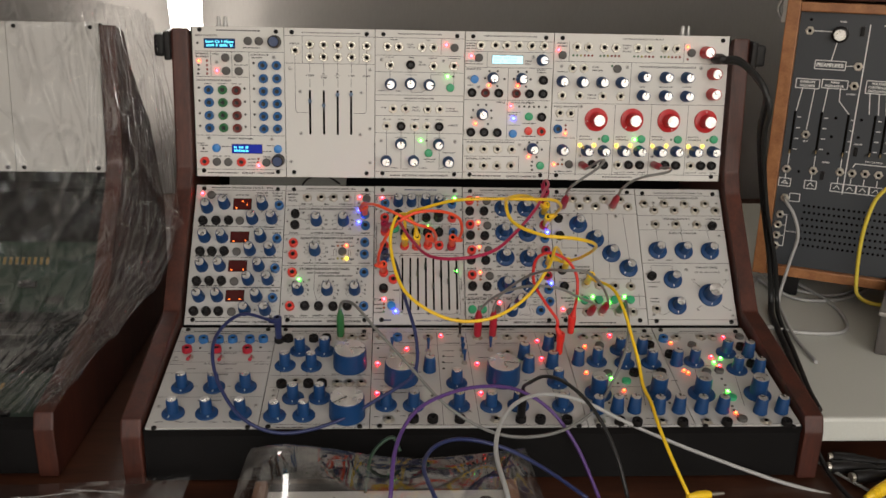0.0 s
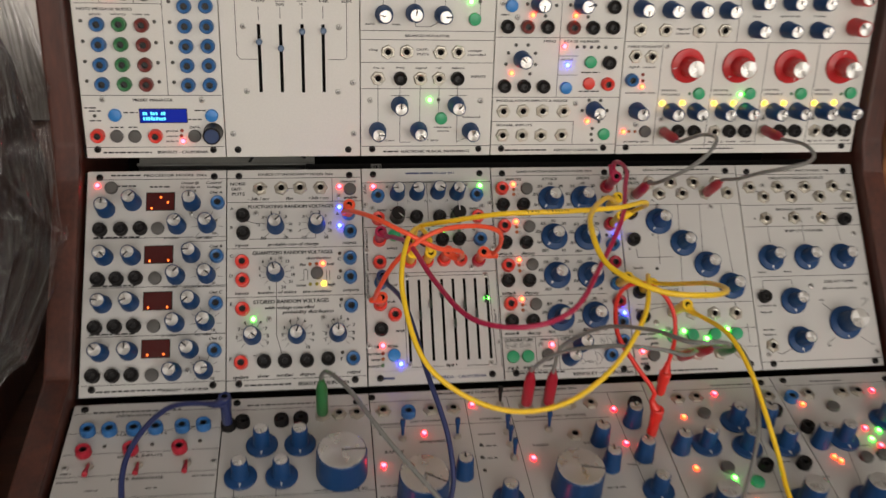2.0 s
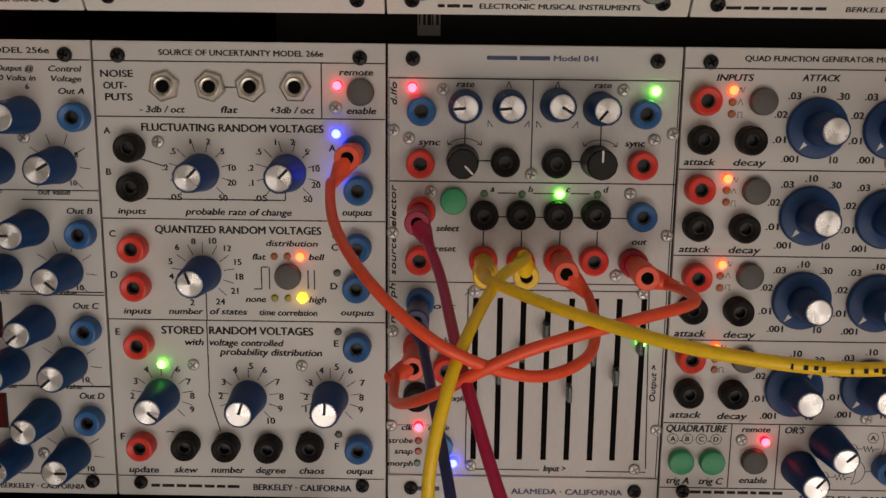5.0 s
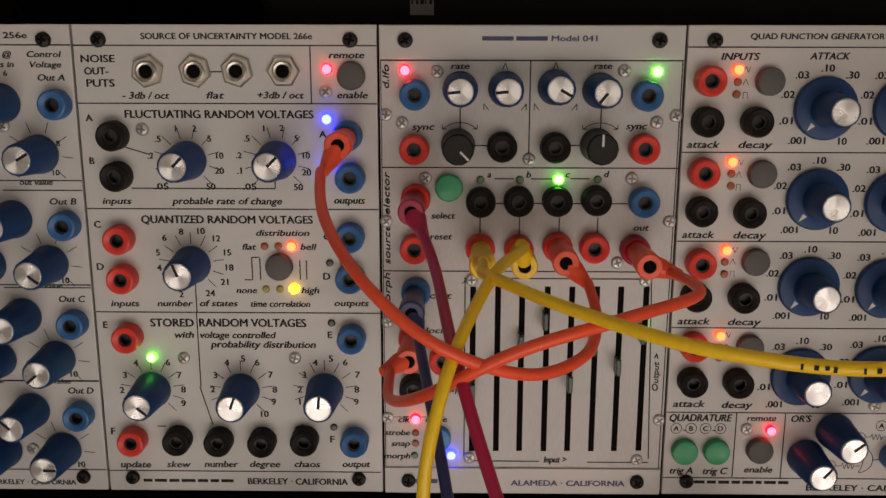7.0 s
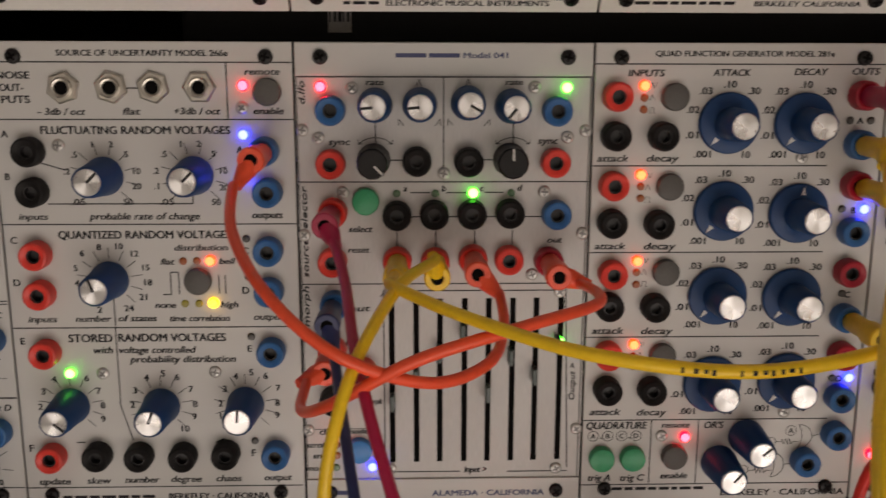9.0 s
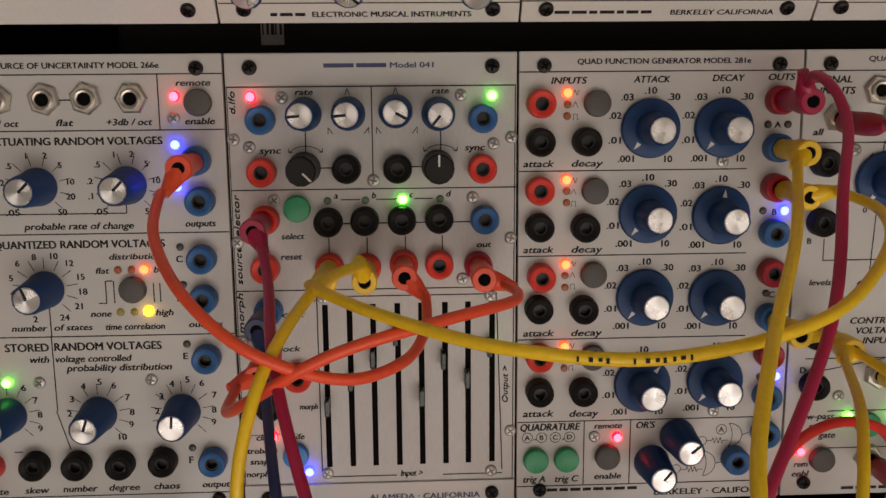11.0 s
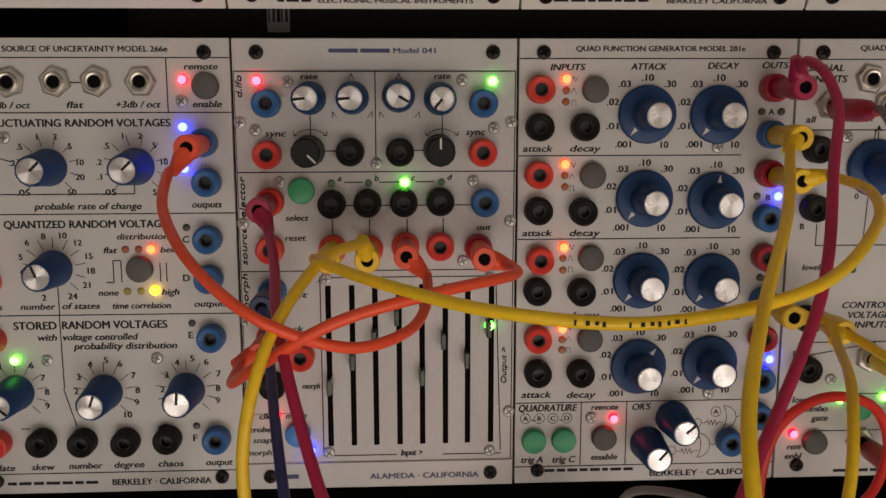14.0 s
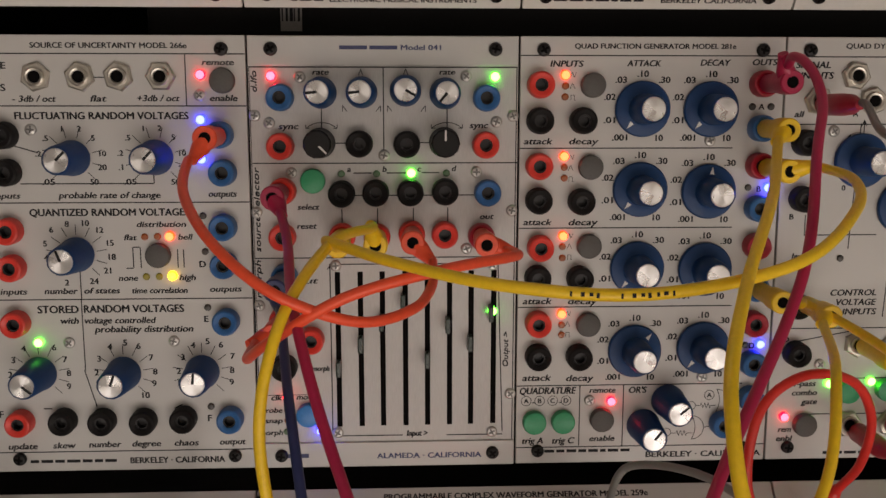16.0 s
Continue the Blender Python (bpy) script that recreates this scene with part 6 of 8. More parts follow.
corner_screw(m, 8.5, 5.2)
corner_screw(m, 97.8, 4.9)
corner_screw(m, 9.1, 178.4)
corner_screw(m, 98.3, 178.2)
text(m, "CONTROL VOLTAGE OUTPUTS", 32.0, 69.4, 12.6, 2.2)
text(m, "PULSE OUTPUTS", 35.2, 69.7, 31.2, 2.2)
text(m, "SIGNAL INPUTS", 38.8, 69.2, 51.6, 2.2)
text(m, "PULSE RESPONSE", 37.8, 72.2, 71.7, 2.2)
text(m, "TIME", 52.0, 66.2, 90.8, 2.2)
text(m, "SENSITIVITY", 42.7, 66.8, 135.2, 2.2)
text(m, "zero", 7.5, 15.6, 168.5, 2.0)
text(m, "max", 27.7, 35.7, 168.7, 2.0)
text(m, "zero", 39.8, 47.9, 168.9, 2.0)
text(m, "max", 60.0, 68.1, 169.1, 2.0)
text(m, "zero", 73.2, 81.3, 169.2, 2.0)
word_bars(m, 14.9, 78.2, 8.2, 1.7)
word_bars(m, 2.2, 16.9, 72.3, 1.5)
word_bars(m, 91.1, 106.2, 72.0, 1.6)
rule(m, 0.5, 9.2, 107.5, 9.2)
rule(m, 0.5, 28.3, 107.5, 28.3)
rule(m, 0.5, 48.0, 107.5, 48.0)
rule(m, 0.5, 67.9, 107.5, 67.9)
rule(m, 0.5, 87.8, 107.5, 87.8)
rule(m, 0.5, 129.3, 105.8, 129.3)
word_bars(m, 9.1, 18.3, 26.1, 1.7)
word_bars(m, 22.9, 32.1, 26.1, 1.7)
word_bars(m, 80.5, 92.1, 26.3, 1.7)
word_bars(m, 3.3, 10.4, 64.9, 1.6)
word_bars(m, 21.8, 30.6, 80.4, 1.5)
word_bars(m, 61.3, 70.1, 80.7, 1.5)
word_bars(m, 34.0, 38.3, 110.9, 1.4)
word_bars(m, 68.2, 73.6, 111.1, 1.4)
word_bars(m, 21.3, 93.2, 181.4, 1.9)

m = module(3, 1, 1, "dual_oscillator_module", "silver dual oscillator module with two large aluminium-topped dials", PANEL)
jack(m, 14.8, 26.0, "black")
jack(m, 42.7, 26.1, "black")
jack(m, 56.8, 25.3, "black")
jack(m, 4.9, 28.5, "black")
knob(m, "S", 29.5, 48.0, 180)
knob(m, "S", 56.4, 48.8, 180)
knob(m, "S", 16.1, 76.1, 180)
knob(m, "S", 44.0, 77.0, 180)
knob(m, "G", 85.2, 75.7, 90)
socket(m, 72.5, 21.8)
socket(m, 84.9, 21.0)
socket(m, 97.8, 21.0)
jack(m, 15.9, 110.6, "black")
jack(m, 43.4, 110.1, "black")
jack(m, 57.2, 110.2, "black")
socket(m, 72.8, 107.0)
socket(m, 85.4, 107.1)
socket(m, 97.8, 107.2)
socket(m, 29.6, 104.8)
knob(m, "S", 29.7, 132.5, 180)
knob(m, "S", 56.6, 132.7, 180)
knob(m, "S", 14.3, 161.2, 150)
knob(m, "S", 42.9, 160.8, 180)
knob(m, "G", 85.5, 159.4, -130)
screw(m, 8.6, 119.4)
screw(m, 9.4, 128.6)
corner_screw(m, 9.4, 4.9)
corner_screw(m, 98.2, 8.6)
corner_screw(m, 9.7, 177.4)
corner_screw(m, 98.3, 177.8)
word_bars(m, 17.2, 67.0, 7.6, 2.0)
word_bars(m, 17.3, 43.2, 178.2, 1.9)
text(m, "CALIFORNIA", 71.7, 102.2, 179.4, 1.7)
word_bars(m, 65.7, 77.8, 90.5, 1.5)
word_bars(m, 93.4, 102.2, 90.7, 1.5)
rule(m, 2.3, 12.0, 106.4, 12.0)
rule(m, 3.2, 92.7, 107.1, 92.7)
rule(m, 3.3, 113.0, 107.5, 113.0)
rule(m, 10.3, 173.8, 107.5, 173.8)
rule(m, 13.9, 111.6, 12.3, 173.0)
rule(m, 12.2, 54.4, 12.2, 93.1)
rule(m, 40.3, 58.5, 40.3, 93.3)

m = module(3, 2, 2, "waveform_generator_module", "wide silver waveform generator module with two large dials and switches", PANEL)
text(m, "PROGRAMMABLE COMPLEX WAVEFORM GENERATOR MODEL 259e", 52.7, 162.6, 3.8, 2.4)
socket(m, 9.6, 20.2)
socket(m, 45.3, 20.7)
socket(m, 62.6, 20.7)
jack(m, 28.2, 23.8, "blue")
lamp(m, 77.3, 17.6, "red")
switch(m, 98.8, 18.2, "black")
socket(m, 118.6, 21.3)
socket(m, 135.8, 21.3)
socket(m, 152.4, 21.0)
socket(m, 169.4, 21.4)
socket(m, 149.5, 52.5)
lamp(m, 38.1, 44.1, "red")
switch(m, 61.9, 48.4, "blue")
switch(m, 22.0, 47.4, "blue")
knob(m, "K", 62.1, 83.9, 0)
knob(m, "G", 31.6, 100.0, 120)
lamp(m, 6.6, 72.5, "red")
knob(m, "S", 89.6, 108.1, 180)
switch(m, 99.5, 46.5, "blue")
switch(m, 99.6, 57.9, "blue")
switch(m, 100.5, 70.7, "blue")
switch(m, 131.1, 45.8, "blue")
lamp(m, 114.1, 72.7, "red")
knob(m, "G", 138.9, 101.3, 100)
knob(m, "K", 166.5, 59.9, 0)
knob(m, "K", 168.3, 84.0, 10)
lamp(m, 6.6, 125.2, "red")
knob(m, "S", 15.7, 144.8, 180)
knob(m, "S", 43.8, 145.7, 180)
knob(m, "S", 89.6, 146.4, 180)
knob(m, "S", 122.1, 147.4, 180)
knob(m, "S", 149.8, 146.6, 180)
lamp(m, 113.6, 125.3, "red")
screw(m, 27.5, 154.5)
screw(m, 100.2, 155.3)
socket(m, 18.7, 167.9)
socket(m, 124.8, 168.7)
jack(m, 43.0, 168.6, "black")
jack(m, 62.1, 169.2, "black")
jack(m, 89.0, 169.5, "black")
jack(m, 149.5, 169.8, "black")
jack(m, 168.9, 170.9, "black")
jack(m, 195.4, 171.9, "black")
knob(m, "K", 196.1, 43.3, 0)
knob(m, "K", 195.3, 76.6, 0)
jack(m, 203.4, 25.0, "black")
lamp(m, 185.8, 28.7, "red")
lamp(m, 185.8, 63.1, "red")
knob(m, "S", 196.3, 108.0, 180)
knob(m, "S", 195.3, 148.0, 180)
lamp_off(m, 78.4, 57.5, "dark")
lamp_off(m, 77.3, 69.1, "dark")
lamp_off(m, 77.4, 80.9, "dark")
lamp_off(m, 63.0, 128.9, "dark")
lamp_off(m, 6.5, 42.1, "dark")
corner_screw(m, 9.9, 177.4)
corner_screw(m, 206.3, 179.3)
corner_screw(m, 2.0, 5.1)
text(m, "MODULATION", 2.2, 23.3, 33.0, 2.2)
text(m, "OSC OUTPUT", 29.1, 52.6, 31.4, 2.2)
text(m, "CONTROL", 80.9, 98.6, 32.0, 2.2)
text(m, "PRINCIPAL", 116.4, 134.2, 32.2, 2.2)
text(m, "OSC OUTPUTS", 137.7, 162.7, 32.2, 2.2)
text(m, "RANGE", 8.3, 22.0, 59.7, 2.2)
text(m, "WAVESHAPE", 33.6, 53.2, 51.7, 2.2)
text(m, "RANGE", 116.4, 127.9, 60.2, 1.8)
text(m, "KEYTONE", 154.6, 173.2, 60.4, 1.8)
text(m, "FREQUENCY", 23.0, 38.1, 123.3, 1.9)
text(m, "MOD", 77.2, 88.1, 123.7, 1.9)
text(m, "HARMONICS", 181.6, 199.9, 82.7, 1.7)
text(m, "TIMBRE", 182.0, 199.6, 125.3, 1.6)
word_bars(m, 3.1, 16.4, 90.0, 1.5)
word_bars(m, 2.8, 16.0, 99.8, 1.5)
word_bars(m, 9.9, 20.8, 111.6, 1.5)
word_bars(m, 43.2, 54.4, 87.2, 1.5)
word_bars(m, 42.7, 55.8, 111.9, 1.5)
word_bars(m, 77.8, 90.6, 47.0, 1.6)
word_bars(m, 77.2, 89.9, 58.4, 1.6)
word_bars(m, 76.6, 89.2, 70.0, 1.6)
word_bars(m, 83.0, 90.2, 14.9, 1.7)
word_bars(m, 162.7, 171.8, 88.0, 1.5)
word_bars(m, 160.8, 174.3, 102.4, 1.5)
word_bars(m, 109.7, 117.4, 113.1, 1.5)
word_bars(m, 4.1, 9.3, 162.6, 1.3)
word_bars(m, 30.2, 36.4, 161.3, 1.3)
word_bars(m, 58.3, 69.0, 135.3, 1.4)
rule(m, 0.5, 9.8, 215.5, 9.8)
rule(m, 72.6, 9.7, 72.6, 175.5)
rule(m, 105.4, 9.7, 108.6, 175.9)
rule(m, 185.4, 9.9, 192.1, 176.9)
rule(m, 1.1, 35.9, 181.3, 35.9)
rule(m, 188.6, 10.0, 215.5, 10.0)
rule(m, 2.3, 174.7, 215.5, 177.1)

m = module(3, 4, 1, "complex_modulator_module", "silver modulator module crowded with blue knobs and amber lamps", PANEL)
socket(m, 24.0, 20.7)
socket(m, 38.9, 20.3)
lamp(m, 55.3, 17.2, "red")
lamp(m, 22.2, 39.9, "orange")
lamp(m, 14.4, 89.8, "orange")
lamp(m, 48.4, 121.5, "orange")
knob(m, "K", 8.7, 71.5, 0)
knob(m, "S", 29.8, 69.0, 180)
knob(m, "S", 60.1, 47.6, 180)
knob(m, "S", 59.8, 73.2, 180)
knob(m, "S", 89.4, 73.3, 180)
knob(m, "K", 84.2, 49.1, 0)
lamp(m, 39.5, 100.6, "green")
button(m, 54.6, 105.5, "green")
knob(m, "H", 20.0, 126.6, 180)
knob(m, "H", 82.7, 127.0, 180)
knob(m, "K", 13.1, 155.3, 40)
knob(m, "K", 33.5, 154.8, 0)
knob(m, "K", 51.2, 154.9, 10)
knob(m, "K", 75.9, 155.8, 10)
knob(m, "K", 96.9, 155.3, 10)
jack(m, 66.1, 92.0, "black")
jack(m, 95.4, 92.2, "black")
jack(m, 95.9, 39.5, "black")
jack(m, 32.1, 174.1, "black")
jack(m, 49.2, 175.9, "black")
jack(m, 95.1, 176.4, "black")
button(m, 37.5, 91.2, "grey")
button(m, 39.3, 37.5, "grey")
socket(m, 12.5, 172.1)
socket(m, 75.3, 173.1)
socket(m, 98.0, 21.8)
lamp_off(m, 28.6, 141.8, "dark")
lamp_off(m, 45.0, 108.3, "dark")
lamp_off(m, 91.4, 142.4, "dark")
lamp_off(m, 48.4, 129.6, "dark")
lamp_off(m, 48.3, 134.9, "dark")
corner_screw(m, 98.1, 7.0)
corner_screw(m, 9.8, 178.9)
corner_screw(m, 97.8, 179.9)
word_bars(m, 55.6, 90.1, 7.4, 1.8)
word_bars(m, 37.4, 47.5, 114.3, 1.5)
word_bars(m, 62.7, 77.2, 31.0, 1.7)
word_bars(m, 82.8, 92.3, 47.9, 1.7)
word_bars(m, 79.9, 89.1, 88.1, 1.5)
word_bars(m, 103.4, 110.3, 103.6, 1.5)
word_bars(m, 20.4, 28.9, 163.4, 1.3)
word_bars(m, 60.2, 68.8, 167.2, 1.3)
word_bars(m, 12.7, 56.9, 179.9, 1.6)
rule(m, 23.0, 11.0, 107.5, 11.0)
rule(m, 26.2, 114.4, 73.3, 114.4)
rule(m, 74.1, 64.3, 65.3, 146.8)
rule(m, 0.5, 177.1, 106.5, 177.1)

m = module(3, 5, 1, "complex_oscillator_module", "silver oscillator module crowded with blue knobs and coloured lamps", PANEL)
jack(m, 7.1, 26.2, "blue")
socket(m, 23.6, 21.4)
socket(m, 52.3, 21.5)
socket(m, 65.9, 21.5)
lamp(m, 14.2, 32.6, "orange")
lamp(m, 78.9, 21.0, "red")
knob(m, "S", 71.6, 53.0, 180)
knob(m, "S", 29.7, 70.7, 180)
knob(m, "K", 9.4, 72.8, 20)
knob(m, "K", 95.1, 56.6, 0)
knob(m, "S", 73.3, 85.0, 180)
knob(m, "K", 95.5, 88.8, 10)
lamp(m, 52.4, 60.4, "red")
lamp(m, 62.0, 63.3, "green")
lamp(m, 52.1, 71.3, "green")
lamp(m, 55.8, 78.1, "red")
lamp(m, 14.3, 86.2, "orange")
lamp(m, 17.7, 90.5, "orange")
button(m, 37.4, 37.0, "grey")
button(m, 52.9, 87.0, "grey")
button(m, 97.8, 20.7, "grey")
button(m, 38.4, 88.8, "grey")
jack(m, 6.0, 57.5, "black")
jack(m, 91.4, 42.8, "black")
jack(m, 92.1, 76.2, "black")
knob(m, "H", 21.1, 128.0, 180)
knob(m, "H", 80.3, 129.2, 180)
lamp(m, 50.3, 123.9, "green")
button(m, 51.2, 134.6, "green")
knob(m, "K", 12.0, 155.5, 20)
knob(m, "K", 34.0, 155.7, 10)
knob(m, "K", 72.7, 158.1, -20)
knob(m, "K", 94.8, 157.3, 0)
lamp(m, 46.7, 160.3, "orange")
button(m, 50.1, 170.0, "grey")
socket(m, 12.4, 173.3)
socket(m, 73.1, 174.0)
jack(m, 32.0, 176.9, "black")
jack(m, 92.7, 177.6, "black")
lamp_off(m, 51.5, 101.2, "dark")
lamp_off(m, 51.6, 112.2, "dark")
lamp_off(m, 47.2, 148.3, "dark")
lamp_off(m, 46.9, 154.5, "dark")
corner_screw(m, 9.8, 5.7)
corner_screw(m, 97.5, 8.6)
corner_screw(m, 9.3, 180.1)
corner_screw(m, 98.3, 181.8)
word_bars(m, 31.7, 59.1, 7.6, 1.8)
word_bars(m, 15.1, 24.5, 74.6, 1.6)
word_bars(m, 37.9, 47.3, 76.7, 1.6)
word_bars(m, 47.3, 56.5, 91.7, 1.5)
word_bars(m, 5.5, 14.2, 154.2, 1.4)
word_bars(m, 66.7, 75.5, 154.8, 1.4)
word_bars(m, 27.3, 35.8, 181.3, 1.3)
word_bars(m, 18.3, 60.8, 182.8, 1.6)
rule(m, 8.4, 11.2, 107.5, 11.2)
rule(m, 29.2, 74.7, 16.3, 147.3)
rule(m, 70.8, 76.9, 60.3, 147.7)
rule(m, 4.9, 177.5, 107.5, 177.5)
finish_prints()

# time marks round the eight knobs of the function generator
m = next(o for o in scene.objects if o.name == "function_generator_module")
_b = bmesh.new()
for _u, _v in ((49.9, 28.6), (77.8, 28.7), (49.9, 61.1), (78.2, 62.0), (49.7, 93.7), (78.1, 94.3), (49.8, 128.9), (78.8, 127.9)):
    for _s, _du, _dv in ((".10", 0, -14), (".30", 8.8, -11.6), (".03", -8.8, -11.6), (".02", -13.2, -4.8), (".01", -13.2, 4.4), (".001", -8.8, 11.4), ("10", 7.4, 11.6)):
        _w = 2.9 if _s == "10" else (6.0 if len(_s) == 4 else 4.5)
        add_text(_b, _s, _u + _du - _w / 2, _u + _du + _w / 2, _v + _dv, 2.5, 0, False)
part("time_scale", _b, INK, m, "black printed time numbers")

# the brushed module's lower plate lies back; strips at top and bottom stand proud
m = next(o for o in scene.objects if o.name == "selector_slider_module")
part("top_strip", box(0.0006, -0.0116, 0.0, 0.1074, -0.0002, 0.0009, 0.0003), PANEL, m, "raised top strip")
part("bottom_strip", box(0.0006, -0.1778, 0.0, 0.1074, -0.1672, 0.0009, 0.0003), PANEL, m, "raised bottom strip")
_b = bmesh.new()
add_text(_b, "Model 041", 60.8, 76.6, 4.6, 2.0, 0, False, 1.0)
part("title", _b, INK_BLUE, m, "dark blue printed title")
for _u, _w in ((36.5, 11.0), (48.4, 11.0)):
    part("title_bar", box(_u * MM, -5.4 * MM, 0.95 * MM, (_u + _w) * MM, -3.9 * MM, 1.0 * MM), INK_BLUE, m, "dark blue printed bar")
_b = bmesh.new()
add_text(_b, "ALAMEDA · CALIFORNIA", 49.6, 93.6, 173.2, 2.3, 0, False, 1.0)
part("foot_line", _b, INK_BLUE, m, "dark blue printed place line")
part("title_bar", box(12.0 * MM, -173.6 * MM, 0.95 * MM, 21.0 * MM, -171.8 * MM, 1.0 * MM), INK_BLUE, m, "dark blue printed bar")
for o in list(m.children):
    if o.name.startswith("mounting_screw"):
        o.location.z = 0.0009

# ---- patch cables; places along each in the axes of the middle row ----
def cord(name, colour, rough=0.38):
    return mat(name, colour, rough, 0, 0.08, 40, 600, 0.05)


ORANGE = cord("orange_red_pvc", (0.92, 0.095, 0.035))
YELLOW = cord("yellow_pvc", (0.93, 0.60, 0.02))
CRIMSON = cord("crimson_pvc", (0.42, 0.012, 0.065))
NAVY = cord("navy_pvc", (0.02, 0.03, 0.11))
RED_CORD = cord("scarlet_pvc", (0.72, 0.03, 0.02))
GREY_CORD = cord("grey_pvc", (0.2, 0.2, 0.19))
PALE_CORD = cord("pale_grey_pvc", (0.42, 0.42, 0.41))
PURPLE = cord("purple_pvc", (0.1, 0.045, 0.2))
BLACK_CORD = cord("black_rubber", (0.012, 0.012, 0.012), 0.5)
PLUG_GREEN = cord("green_plug_plastic", (0.03, 0.16, 0.05))


def nearest_row(p):
    """The row whose panel lies under p, with p in that row's axes."""
    best = None
    for r in (1, 2, 3):
        q = ROW[r].inverted() @ p
        gap = max(0, -TALL - q.y, q.y) + abs(q.z) * 0.2
        if best is None or gap < best[0]:
            best = (gap, r, q)
    return best[1], best[2]


def plug(cable, p, towards, kind, material):
    """A plug in the jack under p; the cord leaves it sideways at p, or straight out."""
    row, q = nearest_row(p)
    top = max(0.024, q.z + 0.002)
    m = ROW[row] @ Matrix.Translation((q.x, q.y, 0))
    if kind == "banana":
        prof = [(0, 5.2), (3.2, 5.2), (3.7, 6.5), (3.7, top * 1000 - 11), (4.5, top * 1000 - 8), (4.6, top * 1000 + 0.6), (4.1, top * 1000 + 1.3), (2.3, top * 1000 + 1.3), (2.2, top * 1000 - 6), (0, top * 1000 - 6)]
        b = lathe([(r * MM, z * MM) for r, z in prof], 24)
        side = (ROW[row].to_3x3().inverted() @ (towards - p))
        side.z *= 0.6
        side = side.normalized()
        horn = lathe([(0, 0), (3.9 * MM, 0), (3.5 * MM, 5 * MM), (2.2 * MM, 10 * MM), (1.9 * MM, 12 * MM), (0, 12 * MM)], 16)
        join(b, horn, Matrix.Translation((0, 0, top - 0.0035)) @ side.to_track_quat("Z", "Y").to_matrix().to_4x4())
        ob = part("plug", b, material, cable, "stackable banana plug", m)
        part("bore", lathe([(0, 0), (2.15 * MM, 0), (2.15 * MM, 0.4 * MM), (0, 0.4 * MM)], 14), HOLE, ob, "dark bore", Matrix.Translation((0, 0, top + 0.0006)))
    else:
        h = top * 1000
        b = lathe([(r * MM, z * MM) for r, z in [(0, 3.3), (3.4, 3.3), (4.3, 5), (4.3, h - 9), (3.9, h - 3), (2.3, h + 1.5), (2.0, h + 4), (0, h + 4)]], 20)
        ob = part("plug", b, material, cable, "straight phone plug", m)


def patch_cable(points, material, radius, label, start, end):
    pts = [FRAME @ Vector(p) for p in points]
    c = thing("patch_cable", Matrix(), label, "cable", "patch cables")
    line = list(pts)
    for i, kind in ((0, start), (-1, end)):
        row, q = nearest_row(pts[i])
        if kind.startswith("phone"):
            out = ROW[row] @ Vector((q.x, q.y, max(0.024, q.z) + 0.010))
            line = [pts[0], out] + line[1:] if i == 0 else line[:-1] + [out, pts[-1]]
        if kind == "banana":
            d = ROW[row].to_3x3().inverted() @ (pts[1 if i == 0 else -2] - pts[i])
            d.z *= 0.6
            out = pts[i] + ROW[row].to_3x3() @ (d.normalized() * 0.010)
            line = [pts[0], out] + line[1:] if i == 0 else line[:-1] + [out, pts[-1]]
    part("cord", tube(line, radius * MM, 12, 8), material, c)
    if "stretched" in label:
        path = smooth_path(line, 40)
        for i in range(13):
            f = int(len(path) * (0.455 + 0.0045 * i))
            if i in (4, 5):
                continue
            d = (path[f + 2] - path[f - 2]).normalized()
            out = FRAME.to_3x3() @ Vector((0.1, -1, 0.05))
            out = (out - out.dot(d) * d).normalized()
            m = Matrix((d, out.cross(d), out)).transposed().to_4x4()
            mark = box((-0.3 - 0.25 * (i % 2)) * MM, (-0.7 + 0.2 * (i % 3)) * MM, 0, (0.3 + 0.2 * (i % 3)) * MM, 0.7 * MM, 0.12 * MM)
            mark.transform(Matrix.Translation(path[f] + out * radius * MM * 0.97) @ m)
            part("printed_mark", mark, INK, c, "black printed mark on the cord")
    paint = {"phone_red": DARK_RED, "phone_green": PLUG_GREEN, "phone_black": BLACK_PLASTIC}
    for p, toward, kind in ((pts[0], pts[1], start), (pts[-1], pts[-2], end)):
        if kind == "loose":
            d = (p - toward).normalized()
            b = lathe([(r * MM, z * MM) for r, z in [(0, -2), (2.2, -2), (3.6, 6), (4.5, 10), (4.5, 20), (3.6, 24), (0, 24)]], 18)
            turn = Matrix.Translation(p) @ Vector((0.8, 0.25, -0.1)).to_track_quat("Z", "Y").to_matrix().to_4x4()
            ob = part("plug", b, material, c, "loose banana plug", turn)
            part("pin", lathe([(r * MM, z * MM) for r, z in [(0, 24), (1.6, 24), (2.0, 30), (1.5, 40), (0, 41)]], 12), NICKEL, ob, "bare metal pin")
        elif kind != "none":
            plug(c, p, toward, kind, paint.get(kind, material))
    return c


